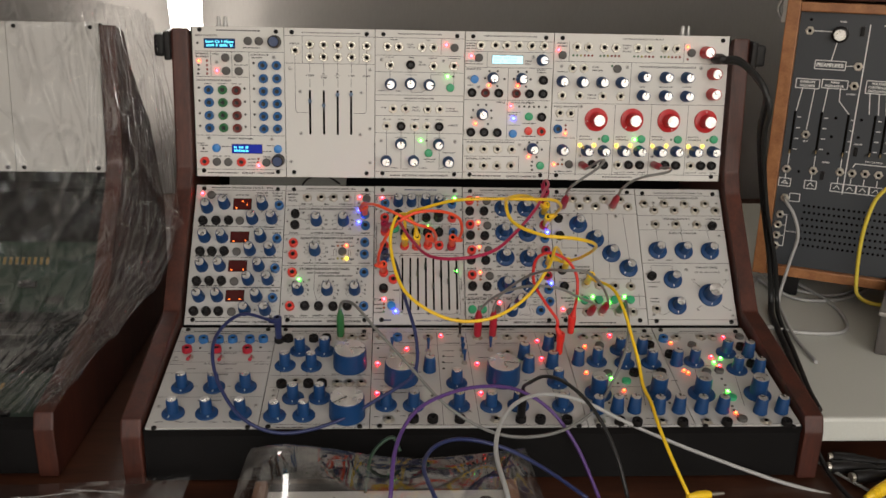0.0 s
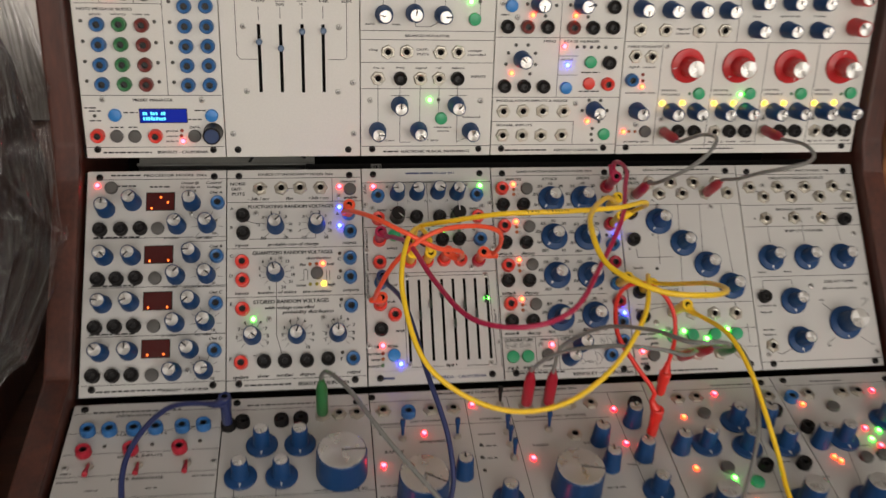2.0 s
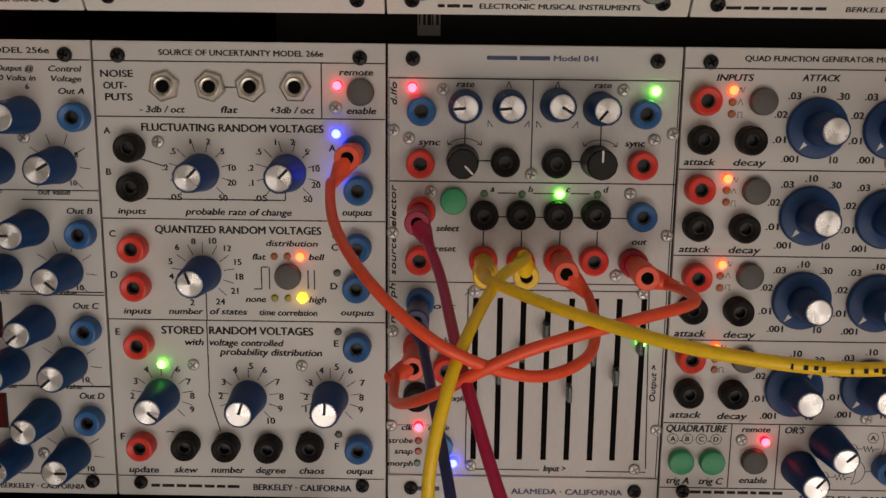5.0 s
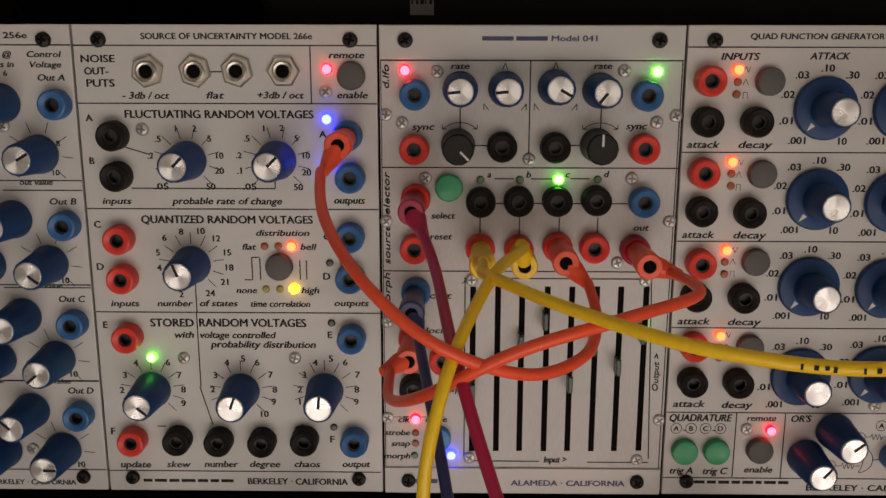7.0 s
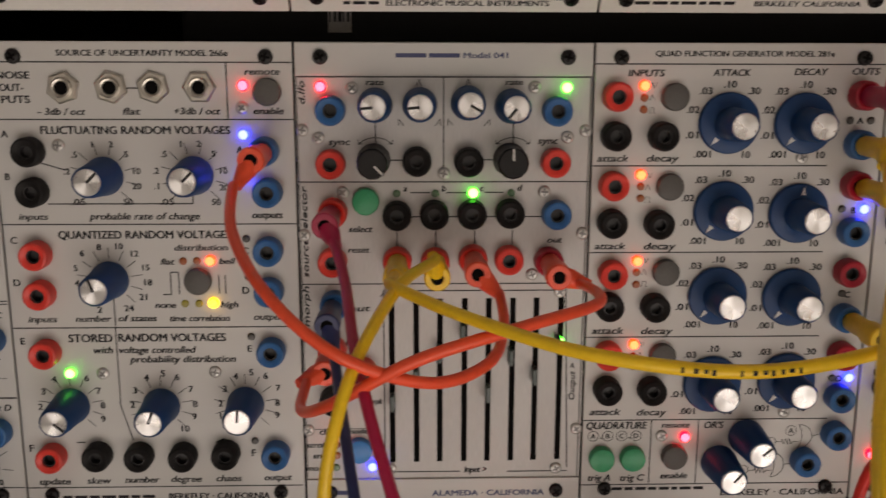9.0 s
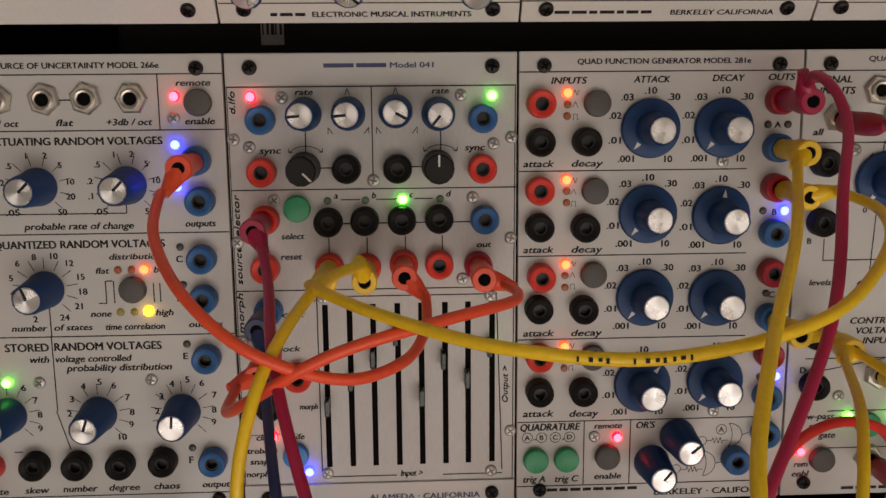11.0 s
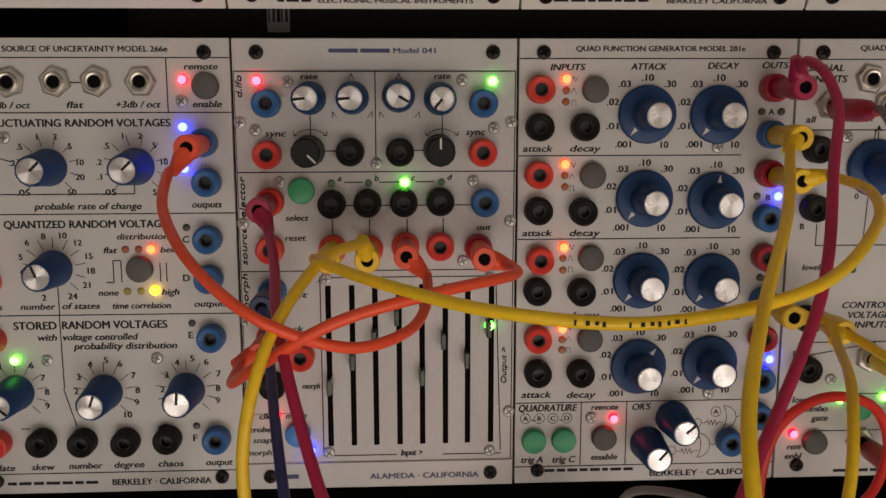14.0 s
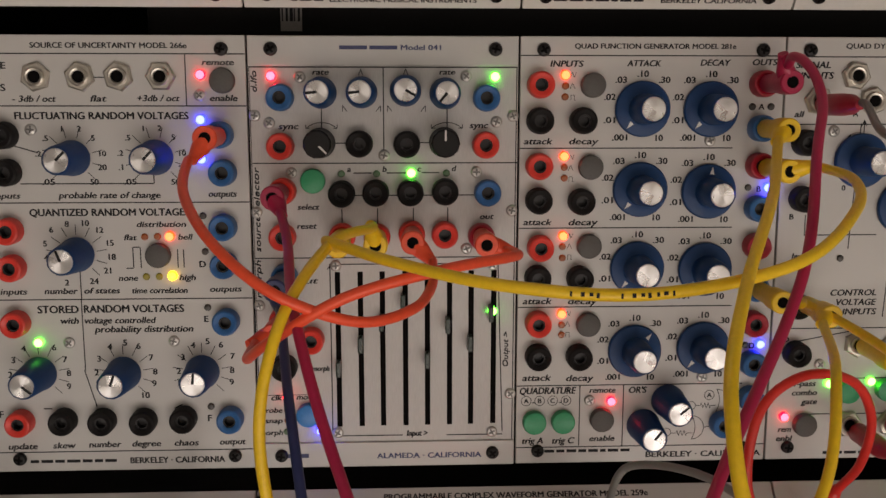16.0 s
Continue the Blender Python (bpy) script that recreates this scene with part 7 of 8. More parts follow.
patch_cable([(-0.0209, -0.026, -0.0339), (-0.0255, -0.0380, -0.0424), (-0.0200, -0.0681, -0.0511), (-0.006, -0.0937, -0.0636), (0.0138, -0.1039, -0.0774), (0.0375, -0.0966, -0.0875), (0.0545, -0.0833, -0.0867), (0.0615, -0.0579, -0.0841), (0.0626, -0.0337, -0.0804), (0.0552, -0.026, -0.0732)], ORANGE, 1.75, "bright orange-red patch cable between two jacks", "banana", "banana")
patch_cable([(0.0833, -0.026, -0.0743), (0.0906, -0.0286, -0.0765), (0.0924, -0.0497, -0.0743), (0.0863, -0.0771, -0.071), (0.0643, -0.0957, -0.0716), (0.0345, -0.1039, -0.0784), (0.0098, -0.0943, -0.0945), (-0.0021, -0.0636, -0.108), (-0.0041, -0.0343, -0.1103), (0.0019, -0.026, -0.1085)], ORANGE, 1.75, "bright orange-red patch cable curling round a jack", "banana", "banana")
patch_cable([(0.0412, -0.027, -0.0742), (0.0397, -0.0389, -0.0663), (0.0277, -0.0765, -0.0669), (0.0147, -0.1088, -0.0873), (0.0103, -0.1166, -0.1244), (0.0251, -0.1185, -0.1736), (0.0671, -0.115, -0.2016), (0.1131, -0.1122, -0.2016), (0.153, -0.1104, -0.1776), (0.1799, -0.1084, -0.1415), (0.1936, -0.0849, -0.1096), (0.218, -0.026, -0.1033)], YELLOW, 1.8, "yellow patch cable hanging in a wide loop", "banana", "banana")
patch_cable([(0.0271, -0.027, -0.0742), (0.0268, -0.051, -0.0702), (0.0277, -0.0745, -0.0659), (0.0484, -0.0989, -0.0686), (0.0799, -0.124, -0.0713), (0.1197, -0.1312, -0.0724), (0.1646, -0.1179, -0.0664), (0.1938, -0.0907, -0.0544), (0.2078, -0.0596, -0.0475), (0.2067, -0.0343, -0.0446), (0.1984, -0.026, -0.0468)], YELLOW, 1.8, "yellow patch cable stretched across the sliders", "banana", "banana")
patch_cable([(0.197, -0.026, -0.0312), (0.1671, -0.09, -0.0503), (0.1426, -0.1352, -0.071), (0.1287, -0.1664, -0.0927), (0.1324, -0.1831, -0.1226), (0.1583, -0.1975, -0.1426), (0.191, -0.1959, -0.1456), (0.2184, -0.159, -0.1353), (0.2315, -0.1039, -0.1197), (0.2256, -0.0502, -0.1086), (0.2134, -0.0192, -0.1007), (0.1984, -0.026, -0.0975)], YELLOW, 1.8, "yellow patch cable in a long sideways loop", "banana", "banana")
patch_cable([(0.0031, -0.026, -0.0561), (0.0119, -0.057, -0.0691), (0.0187, -0.0976, -0.0855), (0.0321, -0.1268, -0.1193), (0.0503, -0.1543, -0.1486), (0.0814, -0.1717, -0.1576), (0.1143, -0.1629, -0.1456), (0.1421, -0.1345, -0.113), (0.1706, -0.1073, -0.0715), (0.1865, -0.0766, -0.0365), (0.194, -0.062, -0.022), (0.1955, -0.052, -0.0122), (0.1945, -0.044, -0.0064), (0.1938, -0.036, -0.0045), (0.1948, -0.03, -0.0072), (0.1972, -0.026, -0.0134)], CRIMSON, 1.75, "dark crimson patch cable hanging in a deep loop", "banana", "banana")
patch_cable([(0.003, -0.026, -0.0913), (0.0147, -0.0808, -0.1247), (0.0251, -0.1065, -0.1756), (0.0367, -0.1136, -0.223), (0.0337, -0.1156, -0.2611), (0.0011, -0.1222, -0.2862), (-0.0438, -0.1291, -0.3123), (-0.0927, -0.134, -0.3234), (-0.1317, -0.137, -0.3085), (-0.1588, -0.135, -0.2686), (-0.1658, -0.1196, -0.2249), (-0.1461, -0.0952, -0.1917), (-0.1132, -0.0502, -0.1826)], NAVY, 1.8, "dark navy patch cable between middle and lowest row", "banana", "banana")
patch_cable([(0.2155, -0.039, -0.1775), (0.2204, -0.0537, -0.1536), (0.2195, -0.0612, -0.1336), (0.2086, -0.0676, -0.1176), (0.1872, -0.0759, -0.1126), (0.1711, -0.0799, -0.1233), (0.1674, -0.0813, -0.1493), (0.1778, -0.0805, -0.1715), (0.1907, -0.0786, -0.1915), (0.1956, -0.0687, -0.2065)], RED_CORD, 1.7, "scarlet patch cable arching over the lower jacks", "banana", "banana")
patch_cable([(-0.0451, -0.0473, -0.1755), (-0.0397, -0.074, -0.1695), (-0.026, -0.1096, -0.1867), (-0.0053, -0.1362, -0.219), (0.0278, -0.1515, -0.2611), (0.0661, -0.1562, -0.3041), (0.1141, -0.1512, -0.329), (0.166, -0.1402, -0.3268), (0.2108, -0.1202, -0.3028), (0.2404, -0.098, -0.2661), (0.2623, -0.0862, -0.2232), (0.2722, -0.0683, -0.1822), (0.2799, -0.026, -0.1565)], GREY_CORD, 1.6, "grey patch cable with green plugs", "phone_green", "phone_green")
patch_cable([(0.1089, -0.0468, -0.1754), (0.1072, -0.0318, -0.1873), (0.1097, -0.0435, -0.1714), (0.126, -0.0684, -0.1613), (0.1539, -0.1003, -0.1616), (0.1858, -0.1116, -0.1666), (0.2146, -0.0867, -0.1685), (0.2446, -0.026, -0.1595)], GREY_CORD, 1.5, "grey patch cable with red plugs", "phone_red", "phone_red")
patch_cable([(0.1259, -0.0468, -0.1754), (0.1345, -0.0526, -0.1533), (0.1564, -0.0862, -0.1463), (0.172, -0.1365, -0.1566), (0.184, -0.1727, -0.1706), (0.2058, -0.1709, -0.1715), (0.2334, -0.119, -0.1673), (0.2599, -0.026, -0.1565)], GREY_CORD, 1.5, "grey patch cable with dark red plugs", "phone_red", "phone_red")
patch_cable([(0.2463, -0.0387, 0.0151), (0.2541, -0.0725, 0.0055), (0.2541, -0.0975, -0.0066), (0.2432, -0.1074, -0.0215), (0.2275, -0.1069, -0.0329), (0.2166, -0.0917, -0.0358), (0.2149, -0.0643, -0.0314), (0.2212, -0.028, -0.0217)], GREY_CORD, 1.5, "short grey patch cable from top to middle row", "phone_red", "phone_red")
patch_cable([(0.3368, -0.0388, 0.0164), (0.3368, -0.0749, -0.0037), (0.3268, -0.1039, -0.0227), (0.3099, -0.1228, -0.0357), (0.292, -0.1257, -0.0406), (0.28, -0.1086, -0.0386), (0.2771, -0.0765, -0.0325), (0.2838, -0.028, -0.0204)], GREY_CORD, 1.5, "short grey patch cable with red plugs", "phone_red", "phone_red")
patch_cable([(0.2439, -0.028, -0.1215), (0.2583, -0.0649, -0.1506), (0.2642, -0.0812, -0.1802), (0.2682, -0.0882, -0.2122), (0.2722, -0.0912, -0.2432), (0.2722, -0.0992, -0.2701), (0.2737, -0.1162, -0.2916), (0.2738, -0.1322, -0.3166), (0.2798, -0.1421, -0.3486), (0.2919, -0.146, -0.3875)], YELLOW, 1.8, "yellow patch cable hanging over the front edge", "banana", "loose")
patch_cable([(0.0105, -0.2379, -0.3982), (0.0154, -0.224, -0.3532), (0.0322, -0.2051, -0.3192), (0.0621, -0.1852, -0.2982), (0.099, -0.1652, -0.2861), (0.1359, -0.1473, -0.286), (0.1689, -0.1312, -0.3029), (0.1939, -0.1202, -0.3357), (0.213, -0.1161, -0.3846)], PURPLE, 1.8, "purple cable arching before the lowest row", "none", "none")
patch_cable([(0.0465, -0.2679, -0.4021), (0.0384, -0.24, -0.3741), (0.0463, -0.2151, -0.3541), (0.0652, -0.1951, -0.3421), (0.0912, -0.1832, -0.341), (0.1212, -0.1802, -0.3499), (0.1512, -0.1861, -0.3679), (0.1832, -0.2011, -0.3947)], NAVY, 1.8, "navy blue cable coiled before the cabinet", "none", "none")
patch_cable([(0.1044, -0.2739, -0.404), (0.1003, -0.2351, -0.356), (0.1171, -0.2022, -0.317), (0.15, -0.1733, -0.296), (0.1939, -0.1483, -0.2958), (0.2438, -0.1252, -0.3127), (0.2967, -0.1061, -0.3305), (0.3497, -0.0951, -0.3483), (0.4027, -0.094, -0.3672), (0.4536, -0.1038, -0.384)], PALE_CORD, 2.0, "pale grey cable trailing across the front", "none", "none")
patch_cable([(0.1399, -0.1413, -0.289), (0.142, -0.1753, -0.285), (0.15, -0.2063, -0.287), (0.162, -0.2303, -0.297), (0.176, -0.2462, -0.315), (0.1891, -0.2552, -0.3399), (0.1991, -0.2561, -0.3688), (0.2062, -0.251, -0.4007)], BLACK_CORD, 1.7, "thin black cable with a black plug", "phone_black", "none")

# ---- fittings of the cabinet ----
for _x, _n in ((LEFT - 0.026, -1), (RIGHT + 0.026, 1)):
    h = thing("carry_bracket", pose(_x, 0.022, 1.134), "black plastic bracket on the cabinet's wooden cheek", "bracket", "cabinet brackets")
    part("plate", box(-0.004, -0.016, -0.017, 0.004, 0.016, 0.017, 0.003), BLACK_PLASTIC, h)
    part("lug", box(0.004 if _n > 0 else -0.016, -0.011, -0.013, 0.016 if _n > 0 else -0.004, 0.011, 0.013, 0.004), BLACK_PLASTIC, h)
for _x in (-0.197, -0.189, 0.369, 0.376):
    p = thing("rear_post", pose(_x, 0.045, 1.135), "thin bright metal post behind the top row", "post", "rear posts")
    part("rod", lathe([(0, 0), (0.0022, 0), (0.0022, 0.029), (0.0015, 0.031), (0, 0.031)], 12), STEEL, p)
    part("collar", lathe([(0.0022, 0.018), (0.0032, 0.018), (0.0032, 0.022), (0.0022, 0.022)], 12), STEEL, p)
psu = thing("power_supply", ROW[2] @ pose(0.23, 0.004, -0.06), "black power supply box seen in the gap between rows", "power supply")
part("housing", box(-0.06, -0.05, -0.012, 0.40, 0.012, 0.03, 0.002), BLACK_METAL, psu)
_b = box(-0.004, 0.0, 0.0301, 0.005, 0.0105, 0.0304)
part("sticker", _b, mat("grey_label_paper", (0.22, 0.21, 0.2), 0.6), psu, "small grey barcode label")
_b = bmesh.new()
for _i in range(5):
    box(-0.0035 + _i * 0.0017, 0.004, 0.03045, -0.0029 + _i * 0.0017 + 0.0004 * (_i % 3), 0.0095, 0.0305, bm=_b)
part("barcode", _b, INK, psu, "black printed code")
cover = thing("inner_cover", ROW[2], "pale grey metal cover seen in the gap between rows", "cover")
part("plate", box(0.028, 0.021, -0.062, 0.178, 0.075, -0.058, 0.001), mat("grey_metal_cover", (0.24, 0.24, 0.22), 0.5, 0.2, 0.12, 30, 500, 0.1), cover)
part("flange", box(0.028, 0.021, -0.0575, 0.178, 0.024, -0.048, 0.0008), mat("grey_metal_flange", (0.2, 0.2, 0.19), 0.45, 0.3), cover, "folded lower edge of the cover")
part("wire", tube([(0.120, 0.022, -0.052), (0.128, 0.031, -0.046), (0.141, 0.036, -0.044), (0.156, 0.036, -0.047), (0.170, 0.030, -0.055)], 0.0012, 8, 8), BLACK_CORD, cover, "thin black wire")

# thick black power lead from the top row, falling behind the cheek
lead = thing("power_lead", Matrix(), "thick black lead plugged into the top row", "cable")
_p = ROW[1] @ Vector((0.628, -0.027, 0.0))
part("cord", tube([ROW[1] @ Vector((0.632, -0.027, 0.03)), ROW[1] @ Vector((0.648, -0.03, 0.045)), (0.441, -0.058, 1.10), (0.450, -0.035, 1.05), (0.479, 0.0, 0.96), (0.512, 0.03, 0.87), (0.528, 0.045, 0.81), (0.518, 0.01, 0.795), (0.492, -0.10, 0.7945), (0.467, -0.20, 0.7945), (0.458, -0.245, 0.7945)], 0.0038, 12, 10), BLACK_CORD, lead)
part("cord", tube([ROW[1] @ Vector((0.632, -0.03, 0.03)), ROW[1] @ Vector((0.650, -0.035, 0.05)), (0.445, -0.061, 1.09), (0.454, -0.040, 1.04), (0.483, -0.005, 0.95), (0.518, 0.025, 0.865), (0.536, 0.045, 0.81), (0.527, 0.01, 0.794), (0.500, -0.10, 0.7935), (0.474, -0.20, 0.7935), (0.464, -0.25, 0.7935)], 0.003, 12, 10), BLACK_CORD, lead)
part("plug", lathe([(0, 0.003), (0.0055, 0.003), (0.0065, 0.006), (0.0065, 0.024), (0.0045, 0.034), (0, 0.036)], 20), BLACK_PLASTIC, lead, "chunky black plug", ROW[1] @ Matrix.Translation((0.630, -0.027, 0)))

# ---- the white table at the side, with its clutter ----
side = thing("side_table", Matrix(), "greyish white laminate table beside the cabinet", "table")
part("table_top", box(0.462, -0.262, 0.762, 1.75, 0.62, 0.79, 0.004), WHITE_TABLE, side)
for _x, _y in ((0.54, 0.55), (1.68, -0.2), (1.68, 0.55)):
    part("leg", box(_x, _y, 0.0, _x + 0.04, _y + 0.04, 0.762, 0.003), STEEL, side)


def loose_cord(label, points, material, radius):
    c = solid("loose_cable", tube(points, radius, 10, 10), material, Matrix(), label, "cable", "loose cables")
    return c


loose_cord("pale grey cable lying in a loop on the white table", [(0.55, 0.15, 0.80), (0.50, 0.05, 0.795), (0.486, 0.0, 0.793), (0.524, -0.036, 0.793), (0.581, -0.042, 0.793), (0.61, -0.01, 0.793), (0.622, 0.06, 0.794), (0.60, 0.14, 0.80)], PALE_CORD, 0.0025)
loose_cord("grey cable crossing the white table", [(0.545, 0.16, 0.80), (0.577, 0.085, 0.794), (0.628, 0.072, 0.794), (0.68, 0.1, 0.795), (0.75, 0.14, 0.81)], PALE_CORD, 0.0025)
loose_cord("white cable behind the grey ones", [(0.56, 0.17, 0.80), (0.60, 0.11, 0.794), (0.66, 0.10, 0.794), (0.78, 0.17, 0.81)], PALE_CORD, 0.002)
for _i, (_x, _y, _z) in enumerate(((0.474, -0.272, 0.7485), (0.463, -0.292, 0.7495), (0.478, -0.312, 0.7495))):
    c = thing("din_connector", pose(_x, _y, _z + 0.001, 0, 90, -12 + 9 * _i), "black round connector lying under the white table edge", "connector", "loose connectors")
    part("shell", lathe([(0, 0), (0.0062, 0), (0.0068, 0.002), (0.0068, 0.022), (0.0056, 0.026), (0.0046, 0.040), (0.003, 0.046), (0, 0.046)], 20), BLACK_PLASTIC, c)
    part("contact_ring", lathe([(0.0, -0.004), (0.0048, -0.004), (0.0048, 0.0), (0, 0)], 18), NICKEL, c, "nickel contact ring")
    part("cord", tube([(0, 0, 0.045), (0.002, 0.004, 0.08), (0.004, -0.006, 0.14), (0.003, 0.01, 0.24)], 0.0028, 10, 8), BLACK_CORD, c)
y = thing("yellow_connector", pose(0.474, -0.345, 0.7475, 0, 78, 22), "yellow ribbed connector lying on the desk", "connector")
part("shell", lathe([(0, 0), (0.003, 0), (0.004, 0.006), (0.0046, 0.007), (0.0042, 0.010), (0.0054, 0.011), (0.005, 0.014), (0.0062, 0.015), (0.0066, 0.03), (0.0075, 0.034), (0.0075, 0.06), (0, 0.06)], 20), YELLOW, y)
part("pin", lathe([(0, -0.012), (0.0012, -0.011), (0.0012, 0), (0, 0)], 10), NICKEL, y, "bare metal pin")
loose_cord("thin black cables hanging beside the cabinet foot", [(0.456, -0.20, 0.785), (0.458, -0.25, 0.765), (0.458, -0.30, 0.748), (0.462, -0.36, 0.745), (0.47, -0.46, 0.744)], BLACK_CORD, 0.0025)
loose_cord("thin grey cable trailing over the desk", [(0.452, -0.27, 0.748), (0.468, -0.30, 0.747), (0.486, -0.33, 0.746), (0.52, -0.38, 0.746)], GREY_CORD, 0.0016)


# ---- the slate-fronted synthesizer on the side table ----
SY = pose(0.545, 0.10, 0.832, 90, 0, -27)
sy = thing("semi_modular_synthesizer", SY, "slate grey synthesizer in an orange oak case on the white table", "synthesizer")
SW, SH = 0.42, 0.352
part("front_panel", box(-0.0045, 0.008, -0.003, SW, SH, 0, 0.0005), DARK_PANEL, sy, "slate grey front panel")
for _n, _b in (("side_board", box(-0.022, -0.006, -0.16, -0.005, SH + 0.014, 0.010, 0.0015)), ("side_board", box(SW, -0.014, -0.16, SW + 0.019, SH + 0.014, 0.012, 0.0015)),
               ("bottom_board", box(-0.005, -0.006, -0.16, SW, 0.008, 0.008, 0.0015)), ("top_board", box(-0.005, SH, -0.16, SW, SH + 0.012, 0.008, 0.0015))):
    part(_n, _b, WOOD_OAK, sy, "orange oak board")
for _x in (0.01, SW - 0.04):
    part("foot", box(_x, -0.0415, -0.14, _x + 0.03, -0.0065, -0.02, 0.002), BLACK_PLASTIC, sy)
part("lid", box(-0.02, SH + 0.0155, -0.17, SW + 0.02, SH + 0.03, 0.014, 0.002), WOOD_CASE, sy, "reddish wooden lid edge")
_l = part("latch", box(-0.030, SH - 0.018, -0.05, -0.0195, SH + 0.022, -0.02, 0.002), STEEL, sy, "steel case latch")
part("hook", tube([(-0.031, SH + 0.015, -0.035), (-0.036, SH, -0.035), (-0.031, SH - 0.012, -0.035)], 0.002, 8, 6), STEEL, _l)
_ink = bmesh.new()


def line(*pts, wide=0.0011):
    for (x0, y0), (x1, y1) in zip(pts, pts[1:]):
        a, c = Vector((x0, y0, 0.0001)), Vector((x1, y1, 0.0001))
        s = (c - a).normalized().cross(Vector((0, 0, 1))) * wide / 2
        _ink.faces.new([_ink.verts.new(p) for p in (a - s, c - s, c + s, a + s)])


def frame_label(x, y, w, h, *words):
    line((x, y), (x + w, y), (x + w, y + h), (x, y + h), (x, y))
    for i, t in enumerate(words):
        k = h / (len(words) + 0.35)
        add_text(_ink, t, (x + 0.5 * w - 0.04 * w * min(len(t), 11)) * 1000, (x + 0.5 * w + 0.04 * w * min(len(t), 11)) * 1000, -(y + h - (i + 0.68) * k) * 1000, k * 620, 0, False, 0.1)


def panel_socket(x, y):
    s = part("socket", once("nut", None), None, sy, "nickel phone socket", pose(x, y, 0))
    part("bushing", once("bush", None), None, s)
    part("bore", once("socketbore", None), None, s, "dark bore")


def panel_slider(x, y0, y1, k):
    s = part("slider_slot", box(x - 0.0016, y0, 0.0001, x + 0.0016, y1, 0.0004), HOLE, sy, "dark slider slot")
    part("lever", box(x - 0.0008, y0 + k * (y1 - y0) - 0.002, 0.0004, x + 0.0008, y0 + k * (y1 - y0) + 0.002, 0.008), mat("brass_lever", (0.35, 0.27, 0.14), 0.35, 0.7), s, "small brass lever")
    for i in range(4):
        line((x + 0.0035, y0 + (y1 - y0) * (0.12 + 0.25 * i)), (x + 0.0085, y0 + (y1 - y0) * (0.12 + 0.25 * i)))


for _x, _y0, _y1 in ((0.005, 0.165, 0.223), (0.038, 0.168, 0.224), (0.071, 0.168, 0.224), (0.103, 0.171, 0.225), (0.116, 0.171, 0.225), (0.150, 0.172, 0.226)):
    panel_slider(_x, _y0, _y1, 0.06)
for _x, _y in ((0.009, 0.328), (0.073, 0.286), (0.072, 0.261), (0.022, 0.193), (0.004, 0.144), (0.038, 0.145), (0.071, 0.147), (0.086, 0.147), (0.102, 0.148), (0.118, 0.148), (0.140, 0.149), (0.160, 0.149),
               (0.004, 0.080), (0.003, 0.065), (0.003, 0.050), (0.003, 0.035), (0.007, 0.104)):
    panel_socket(_x, _y)
for _x in (0.004, 0.037, 0.070, 0.086, 0.102, 0.118, 0.140):
    frame_label(_x - 0.0075, 0.120, 0.015, 0.011)
    line((_x, 0.140), (_x, 0.131))
    line((_x - 0.004, 0.1235), (_x, 0.128), (_x + 0.004, 0.1235))
for _x in (0.005, 0.038, 0.071):
    line((_x, 0.165), (_x, 0.150))
line((0.006, 0.223), (0.010, 0.254))
line((0.022, 0.199), (0.025, 0.254))
line((0.039, 0.224), (0.041, 0.256))
line((0.071, 0.224), (0.057, 0.240), (0.056, 0.256))
frame_label(0.001, 0.254, 0.029, 0.012, "ENVELOPE", "FOLLOWER")
frame_label(0.033, 0.256, 0.031, 0.011, "RING", "MODULATOR")
frame_label(0.021, 0.280, 0.037, 0.011, "PREAMPLIFIER")
frame_label(0.086, 0.253, 0.030, 0.016, "VOLTAGE", "CONTROLLED", "OSCILLATOR")
frame_label(0.124, 0.253, 0.030, 0.016, "VOLTAGE", "CONTROLLED", "OSCILLATOR")
line((0.058, 0.2855), (0.068, 0.286))
line((0.064, 0.2615), (0.067, 0.261))
line((0.040, 0.291), (0.044, 0.316))
line((0.014, 0.328), (0.036, 0.328))
line((0.080, 0.339), (0.078, 0.117), wide=0.0014)
for _x in (0.092, 0.103, 0.112):
    line((_x, 0.253), (_x + 0.003, 0.226))
frame_label(0.013, 0.100, 0.013, 0.011)
line((0.009, 0.035), (0.013, 0.035), (0.013, 0.080), (0.009, 0.080))
line((0.009, 0.050), (0.013, 0.050))
line((0.009, 0.065), (0.013, 0.065))
line((0.086, 0.155), (0.088, 0.160), (0.16, 0.160))
_k = part("knob", lathe([(0, 0), (0.0105, 0), (0.0105, 0.003), (0.0085, 0.004), (0.008, 0.014), (0, 0.014)], 24), BLACK_PLASTIC, sy, "black gain knob", pose(0.046, 0.325, 0))
part("cap", lathe([(0, 0.014), (0.0075, 0.014), (0.007, 0.0155), (0, 0.0155)], 24), SILVER, _k, "silver cap")
for _x, _y in ((0.056, 0.218), (0.054, 0.193), (0.053, 0.170), (0.087, 0.218), (0.0865, 0.195), (0.020, 0.142), (0.009, 0.342)):
    part("trim_hole", lathe([(0, 0.0001), (0.002, 0.0001), (0.002, 0.0004), (0, 0.0004)], 12), HOLE, sy, "small trimmer hole", pose(_x, _y, 0))
for _x, _y in ((0.072, 0.330), (0.086, 0.176), (0.050, 0.140)):
    part("slide_switch", box(_x - 0.0025, _y - 0.006, 0, _x + 0.0025, _y + 0.006, 0.0025, 0.0005), BLACK_PLASTIC, sy, "small black slide switch")
_holes = bmesh.new()
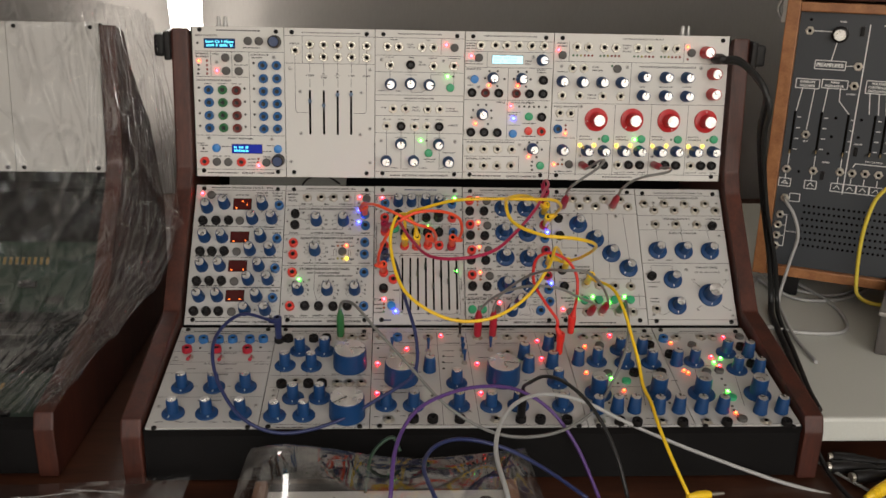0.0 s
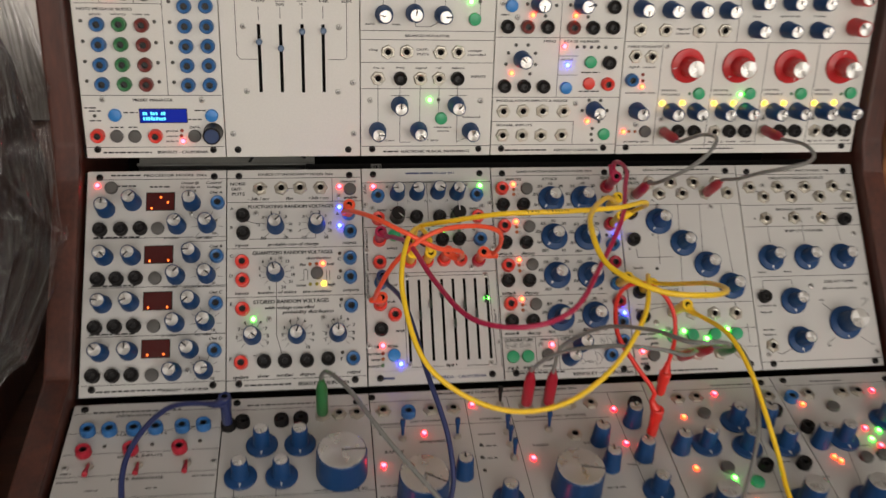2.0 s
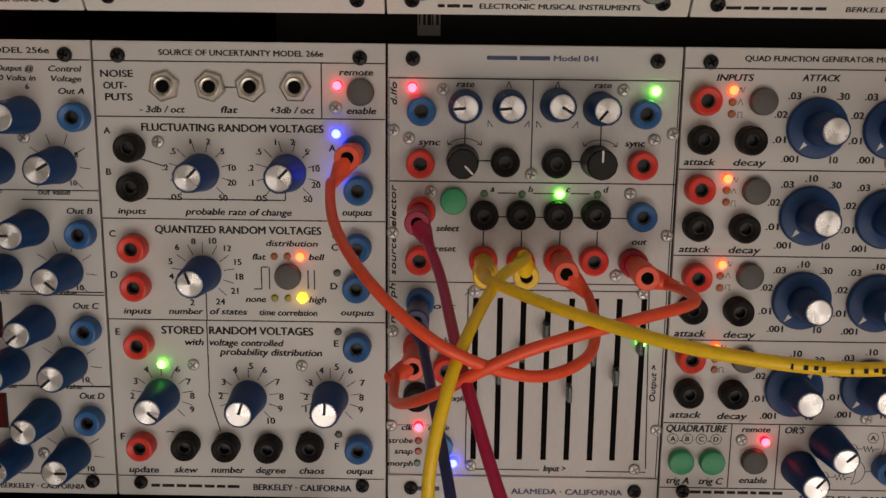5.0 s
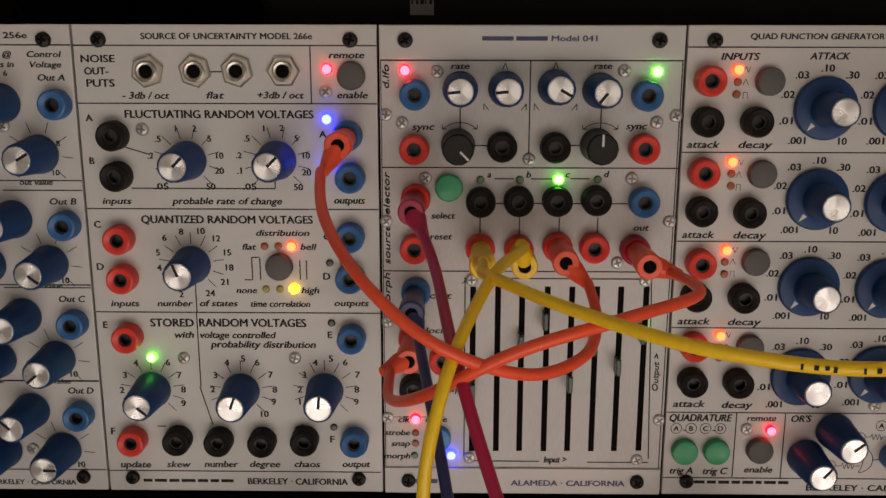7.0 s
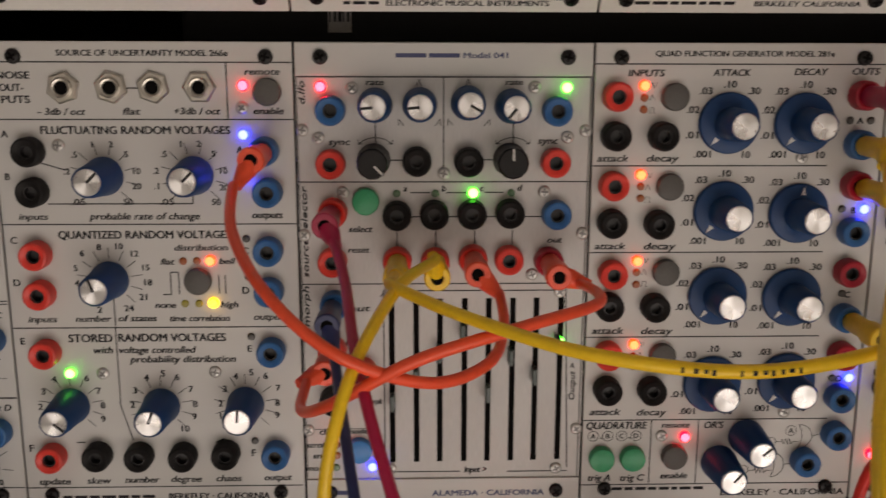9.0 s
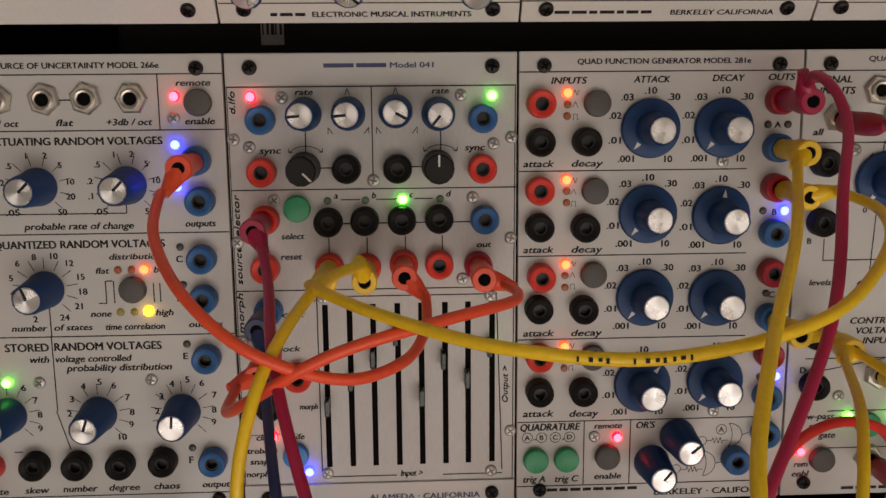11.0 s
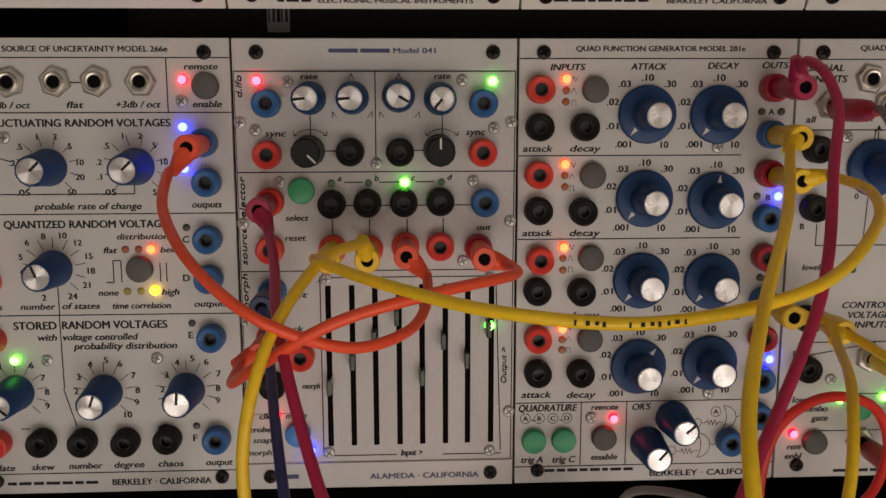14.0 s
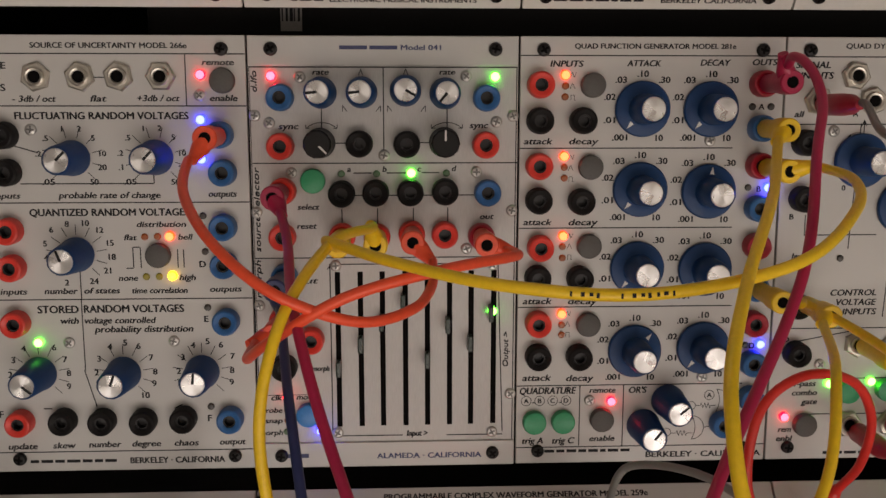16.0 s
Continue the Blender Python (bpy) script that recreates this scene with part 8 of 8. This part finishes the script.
for _r in range(7):
    for _c in range(22):
        _q = lathe([(0, 0.0001), (0.0019, 0.0001), (0.0019, 0.0003), (0, 0.0003)], 8, False)
        join(_holes, _q, pose(0.033 + 0.0063 * _c + 0.0015 * (_r % 2), 0.040 + 0.0093 * _r, 0))
tagged(part("grille_hole", _holes, HOLE, sy, "dark loudspeaker grille holes"), kind="stuff")
for _w, _x, _y, _h in (("GAIN", 0.044, 0.341, 2.2), ("OUTPUT", 0.064, 0.250, 1.9), ("OUT", 0.020, 0.184, 1.9), ("INITIAL", 0.096, 0.338, 2.2), ("AUDIO", 0.047, 0.158, 2.0), ("AUDIO", 0.083, 0.186, 2.0), ("F M CONTROL", 0.100, 0.164, 2.0), ("MULTIPLE", 0.013, 0.057, 1.8), ("MIC", 0.003, 0.124, 1.8)):
    add_text(_ink, _w, _x * 1000, (_x + 0.0019 * len(_w)) * 1000, -_y * 1000, _h, 0, False, 0.1)
part("lettering", _ink, WHITE_INK, sy, "white printed lettering and lines")
loose_cord("grey cable hanging from the slate synthesizer's lowest socket", [SY @ Vector(p) for p in ((0.007, 0.104, 0.004), (0.010, 0.103, 0.02), (0.022, 0.090, 0.03), (0.032, 0.06, 0.03), (0.026, 0.02, 0.03), (0.020, -0.03, 0.04))] + [(0.53, 0.0, 0.797), (0.52, -0.06, 0.793), (0.515, -0.13, 0.793)], PALE_CORD, 0.0022)
loose_cord("yellow cable hanging in front of the slate synthesizer", [SY @ Vector(p) for p in ((0.140, 0.149, 0.004), (0.137, 0.146, 0.025), (0.118, 0.12, 0.03), (0.110, 0.07, 0.03), (0.112, 0.01, 0.03), (0.118, -0.01, 0.035), (0.14, -0.016, 0.04), (0.19, -0.01, 0.04))], cord("pale_yellow_pvc", (0.7, 0.55, 0.06)), 0.0026)
kb = thing("keyboard_unit", pose(0.60, -0.10, 0.7905, 0, 0, -33), "dark-sided keyboard unit standing on the white table", "keyboard")
part("body", box(0.0, 0.0, 0.0, 0.5, 0.16, 0.05, 0.003), mat("grey_brown_vinyl", (0.09, 0.08, 0.075), 0.55, 0, 0.1, 60, 900, 0.3), kb)
part("edge_strip", box(-0.002, -0.003, 0.05, 0.502, 0.163, 0.056, 0.002), mat("pale_metal_edge", (0.4, 0.38, 0.36), 0.35, 0.6), kb, "pale metal edge strip")

# ---- the wall behind: grey blinds with a bright gap ----
blind = mat("grey_blind_fabric", (0.5, 0.48, 0.455), 0.85, 0, 0.05, 5, 300, 0.2, stretch=(1, 1, 0.2))
for _x0, _x1, _lean in ((-2.2, -0.445, -0.061), (-0.375, 2.2, 0.0)):
    bl = thing("roller_blind", Matrix(), "pulled-down grey fabric roller blind on the wall", "blind", "roller blinds")
    _b = bmesh.new()
    _n = 60
    _v = [[_b.verts.new((_x0 + (_x1 + _lean * (z - 1.142) - _x0) * i / _n, 0.86 + 0.004 * math.sin(i * 0.9 + _x0), z)) for i in range(_n + 1)] for z in (0.705, 2.5)]
    for i in range(_n):
        _b.faces.new((_v[0][i], _v[0][i + 1], _v[1][i + 1], _v[1][i])).smooth = True
    bmesh.ops.solidify(_b, geom=_b.faces[:], thickness=0.003)
    part("fabric", _b, blind, bl)
    part("bottom_rail", tube([(_x0, 0.861, 0.684), (_x1 - 0.43 * _lean, 0.861, 0.684)], 0.0235, 14, 2), blind, bl)
solid("window_1", box(-0.6, 0.93, 0.85, -0.25, 0.94, 2.3), mat("bright_overcast_sky", (0.9, 0.9, 0.88), 0.8, emit=(1.0, 0.97, 0.93), strength=7.0), Matrix(), "bright white daylight behind the blinds", "window", "", "structure")
solid("windowsill", box(-2.2, 0.90, 0.58, 2.2, 1.0, 0.62, 0.004), mat("grey_painted_sill", (0.4, 0.39, 0.37), 0.55), Matrix(), "grey painted windowsill below the blinds", "windowsill", "", "structure")


# ---- the second cabinet, wrapped in clear film ----
def film_material():
    m = bpy.data.materials.new("crinkled_clear_film")
    m.use_nodes = True
    nt = m.node_tree
    nt.nodes.remove(nt.nodes["Principled BSDF"])
    tr, gl, mx, fr = (nt.nodes.new("ShaderNode" + k) for k in ("BsdfTransparent", "BsdfGlossy", "MixShader", "LayerWeight"))
    tr.inputs["Color"].default_value = (0.9, 0.9, 0.9, 1)
    gl.inputs["Roughness"].default_value = 0.055
    fr.inputs["Blend"].default_value = 0.19
    no, bp, tc = nt.nodes.new("ShaderNodeTexNoise"), nt.nodes.new("ShaderNodeBump"), nt.nodes.new("ShaderNodeTexCoord")
    no.noise_type = "RIDGED_MULTIFRACTAL"
    no.inputs["Scale"].default_value, no.inputs["Detail"].default_value, no.inputs["Distortion"].default_value = 3.5, 0.0, 0.6
    bp.inputs["Strength"].default_value, bp.inputs["Distance"].default_value = 1.0, 0.006
    mp = nt.nodes.new("ShaderNodeMapping")
    mp.inputs["Rotation"].default_value, mp.inputs["Scale"].default_value = (0, 0.5, 0), (2.4, 1.0, 0.42)
    nt.links.new(tc.outputs["Object"], mp.inputs["Vector"])
    nt.links.new(mp.outputs["Vector"], no.inputs["Vector"])
    nt.links.new(no.outputs["Fac"], bp.inputs["Height"])
    nt.links.new(bp.outputs["Normal"], gl.inputs["Normal"])
    nt.links.new(bp.outputs["Normal"], fr.inputs["Normal"])
    ma = nt.nodes.new("ShaderNodeMath")
    ma.operation, ma.inputs[1].default_value, ma.inputs[2].default_value = "MULTIPLY_ADD", 1.0, 0.03
    nt.links.new(fr.outputs["Facing"], ma.inputs[0])
    nt.links.new(ma.outputs[0], mx.inputs["Fac"])
    nt.links.new(tr.outputs[0], mx.inputs[1])
    nt.links.new(gl.outputs[0], mx.inputs[2])
    df, haze = nt.nodes.new("ShaderNodeBsdfDiffuse"), nt.nodes.new("ShaderNodeMixShader")
    haze.inputs["Fac"].default_value = 0.008
    nt.links.new(mx.outputs[0], haze.inputs[1])
    nt.links.new(df.outputs[0], haze.inputs[2])
    nt.links.new(haze.outputs[0], nt.nodes["Material Output"].inputs["Surface"])
    return m


FILM = film_material()
# Pale see-through colour for the highlights drawn along film creases.
CREASE_GLINT = mat("film_crease_glint", (0.75, 0.75, 0.74), 0.2, 0, 0.3, 40, 300, shine=1.0)
CREASE_GLINT.node_tree.nodes["Principled BSDF"].inputs["Alpha"].default_value = 0.26
SHIFT = -0.760
BESIDE = Matrix.Translation((SHIFT, 0.015, 0))
second = cabinet("second_cabinet", BESIDE, "unfinished wooden-cheeked cabinet wrapped in clear plastic film")
for _c in range(6):
    bp = thing("blank_panel", BESIDE @ ROW[1] @ Matrix.Translation((_c * UNIT, 0, 0)), "plain white blank panel in the wrapped cabinet", "panel", "blank panels")
    part("plate", box(0.0003, -TALL, -0.0025, UNIT - 0.0003, 0, 0, 0.0004), PANEL_WHITE, bp)
    for _u, _v in ((9.6, 5), (98.4, 5), (9.6, 173), (98.4, 173)):
        part("mounting_screw", once("cscrew", None), None, bp, "black mounting screw", at(_u, _v))
pcb_green = mat("green_circuit_board", (0.007, 0.03, 0.016), 0.5, 0, 0.3, 90, 600)
for _r, _v in ((2, 0.07), (3, 0.06)):
    board = thing("circuit_board", BESIDE @ ROW[_r], "green circuit board in the wrapped cabinet", "circuit board", "bare circuit boards")
    part("board", box(0.01, -0.17, -0.03, 0.64, -_v, -0.027), pcb_green, board)
    for _i in range(40):
        part("contact", once("contact", lambda: mesh_of("contact", box(0, 0, -0.027, 0.003, 0.009, -0.0255), mat("gold_contact", (0.5, 0.32, 0.12), 0.35, 0.8))), None, board, "", Matrix.Translation((0.30 + 0.0072 * _i, -_v - 0.03, 0)))
    for _i in range(8):
        part("chip", once("chip", lambda: mesh_of("chip", box(0, 0, -0.0268, 0.02, 0.008, -0.022, 0.0006), BLACK_PLASTIC)), None, board, "black chip", Matrix.Translation((0.35 + 0.034 * _i, -_v - 0.06 - 0.02 * (_i % 2), 0)))


def film_sheet(name, label, rows, across, amp, seed, creases=40, gather=2.0):
    """Crinkled film through rows of points, across: cuts along each row; gather: from where on it hangs in folds."""
    grid = [smooth_path(r, across) for r in rows]
    cols = [smooth_path([g[i] for g in grid], 34) for i in range(len(grid[0]))]
    b = bmesh.new()
    vs = []
    for i, c in enumerate(cols):
        vs.append([])
        for p in c:
            q = p * 9 + Vector((seed, 0, 0))
            n1 = noise.noise(Vector((q.x * 1.3 + 0.4 * q.z, q.y * 0.8, q.z * 0.45)))
            n2 = noise.noise(Vector((q.x * 2.1 - 0.7 * q.z, q.y, q.z * 0.9 + 5)))
            k = 0.9 * noise.noise(q * 0.6) + 1.1 * (1 - abs(n1)) ** 7 + 0.7 * (1 - abs(n2)) ** 9
            n3 = noise.noise(Vector((q.x * 2.9 + 1.2 * q.z, q.y, q.z * 0.45 + 9)))
            n4 = noise.noise(Vector((q.x * 1.7 - 1.6 * q.z, q.y, q.z * 0.7 + 17)))
            patch = max(0.0, 0.3 + noise.noise(q * 0.45 + Vector((0, 7, 0)))) * 1.8
            k += patch * (0.55 * (1 - abs(n3)) ** 12 + 0.6 * (1 - abs(n4)) ** 12)
            edge = max(0.0, min(1.0, (i / len(cols) - gather) * 4))
            n5 = noise.noise(Vector((i * 0.13, len(vs[-1]) * 0.02, seed)))
            n6 = noise.noise(Vector((i * 0.075 + 4, len(vs[-1]) * 0.03, seed)))
            k = k * (0.7 + 0.3 * edge) + edge * (0.55 * (1 - abs(n5)) ** 6 + 0.5 * (1 - abs(n6)) ** 8)
            vs[-1].append(b.verts.new(p + Vector((0.4, -1, 0.25)) * amp * k))
    for a, c in zip(vs, vs[1:]):
        for j in range(len(a) - 1):
            b.faces.new((a[j], a[j + 1], c[j + 1], c[j])).smooth = True
    film = thing(name, Matrix(), label, "plastic film")
    rng = random.Random(int(seed))
    # Thin pale tubes over the sheet stand in for glints on its creases.
    folds = bmesh.new()
    for _ in range(creases):
        i, j = rng.randrange(2, len(vs) - 3), rng.randrange(2, len(vs[0]) - 3)
        di, dj, bend, pts = rng.uniform(-1.2, 1.2), rng.uniform(0.6, 1.4), rng.uniform(-0.06, 0.06), []
        fi, fj = float(i), float(j)
        for _ in range(rng.randrange(4, 13)):
            if not (0 <= fi < len(vs) - 1.01 and 0 <= fj < len(vs[0]) - 1.01):
                break
            i, j, u, v = int(fi), int(fj), fi % 1, fj % 1
            here = vs[i][j].co.lerp(vs[i + 1][j].co, u).lerp(vs[i][j + 1].co.lerp(vs[i + 1][j + 1].co, u), v)
            pts.append(here + Vector((0, -0.0012, 0.0006)))
            fi, fj, di = fi + di, fj + dj, di + bend
        if len(pts) > 3:
            tube(pts, rng.uniform(0.00015, 0.0004), 5, 3, bm=folds)
    part("sheet", b, FILM, film)
    tagged(part("crease_glint", folds, CREASE_GLINT, film, "pale lines drawn for glints along the film's creases"), kind="stuff")
    return film


_x = -0.3016
film_sheet("plastic_wrap", "crinkled clear plastic film hanging over the wooden-cheeked cabinet",
           [[(-1.1, 0.02, 1.17), (-0.7, -0.01, 1.18), (-0.42, -0.02, 1.18), (_x - 0.02, -0.03, 1.18), (_x + 0.015, 0.0, 1.175), (_x + 0.028, 0.04, 1.16)],
            [(-1.1, -0.03, 1.05), (-0.7, -0.04, 1.05), (-0.42, -0.05, 1.05), (_x - 0.01, -0.055, 1.05), (_x + 0.03, -0.02, 1.04), (_x + 0.05, 0.03, 1.03)],
            [(-1.1, -0.07, 0.95), (-0.7, -0.08, 0.95), (-0.42, -0.09, 0.94), (_x - 0.01, -0.09, 0.94), (_x + 0.035, -0.06, 0.93), (_x + 0.055, -0.01, 0.92)],
            [(-1.1, -0.17, 0.88), (-0.7, -0.17, 0.88), (-0.42, -0.18, 0.87), (_x - 0.025, -0.18, 0.872), (_x + 0.008, -0.165, 0.866), (_x + 0.03, -0.12, 0.862)],
            [(-1.1, -0.31, 0.84), (-0.7, -0.31, 0.84), (-0.45, -0.31, 0.835), (_x - 0.08, -0.31, 0.832), (_x - 0.035, -0.30, 0.828), (_x - 0.012, -0.275, 0.822)]], 44, 0.022, 3.0, 18, 0.4)

# ---- small wrapped keyboard in front of the cabinet ----
kw = thing("wrapped_module_box", pose(0.0, -0.42, 0.7405), "white-topped box with wooden ends inside a clear plastic bag", "module box")
part("body", box(-0.10, -0.09, 0.0, 0.115, 0.055, 0.034, 0.002), mat("white_box_plastic", (0.8, 0.79, 0.76), 0.5, 0, 0.05, 30, 500, 0.05), kw)
for _a, _b2 in ((-0.112, -0.1005), (0.1155, 0.127)):
    part("wooden_end", box(_a, -0.092, 0.0, _b2, 0.06, 0.042, 0.002), wood("pale_pine_" + str(_a), (0.28, 0.13, 0.07), (0.42, 0.22, 0.12), 0.5, (3, 0.6, 3)), kw, "pale wooden end piece")
part("back_part", box(-0.10, 0.0555, 0.0, 0.115, 0.075, 0.030, 0.002), BLACK_METAL, kw)
_b = bmesh.new()
for _i in range(5):
    box(-0.085 + 0.04 * _i, 0.030, 0.0341, -0.06 + 0.04 * _i, 0.033, 0.0343, bm=_b)
part("printed_bar", _b, GREY_BUTTON, kw, "grey printed lines")
part("knob", lathe([(0, 0.034), (0.007, 0.034), (0.006, 0.046), (0, 0.046)], 20), BLACK_PLASTIC, kw, "black knob", pose(0.095, 0.02, 0))
film_sheet("plastic_bag", "clear crinkled plastic bag over the small white box",
           [[(-0.14, -0.53, 0.765), (-0.08, -0.53, 0.79), (0.02, -0.53, 0.785), (0.10, -0.53, 0.79), (0.155, -0.53, 0.765)],
            [(-0.13, -0.42, 0.775), (-0.08, -0.42, 0.80), (0.02, -0.42, 0.79), (0.10, -0.42, 0.80), (0.148, -0.42, 0.775)],
            [(-0.125, -0.36, 0.79), (-0.08, -0.355, 0.805), (0.02, -0.35, 0.79), (0.10, -0.355, 0.80), (0.142, -0.36, 0.79)],
            [(-0.118, -0.33, 0.80), (-0.08, -0.328, 0.80), (0.02, -0.326, 0.785), (0.10, -0.328, 0.79), (0.136, -0.33, 0.798)],
            [(-0.12, -0.325, 0.75), (-0.08, -0.322, 0.75), (0.02, -0.32, 0.75), (0.10, -0.322, 0.75), (0.136, -0.325, 0.75)]], 16, 0.005, 8.0, 14)
film_sheet("plastic_sheet", "clear plastic film lying on the desk",
           [[(-0.55, -0.46, 0.746), (-0.40, -0.46, 0.752), (-0.28, -0.46, 0.748), (-0.19, -0.45, 0.746)],
            [(-0.55, -0.38, 0.75), (-0.40, -0.38, 0.76), (-0.28, -0.37, 0.756), (-0.185, -0.36, 0.75)],
            [(-0.55, -0.325, 0.748), (-0.40, -0.322, 0.756), (-0.28, -0.318, 0.757), (-0.18, -0.31, 0.762)]], 16, 0.004, 15.0, 30)
# Green tube drawn in place of a green reflection in the bag.
loose_cord("short dark green tube for a reflection in the bag", [(-0.012, -0.37, 0.775), (-0.006, -0.345, 0.80), (0.012, -0.335, 0.812), (0.02, -0.34, 0.80)], cord("bag_reflection_green", (0.012, 0.04, 0.02)), 0.0017)
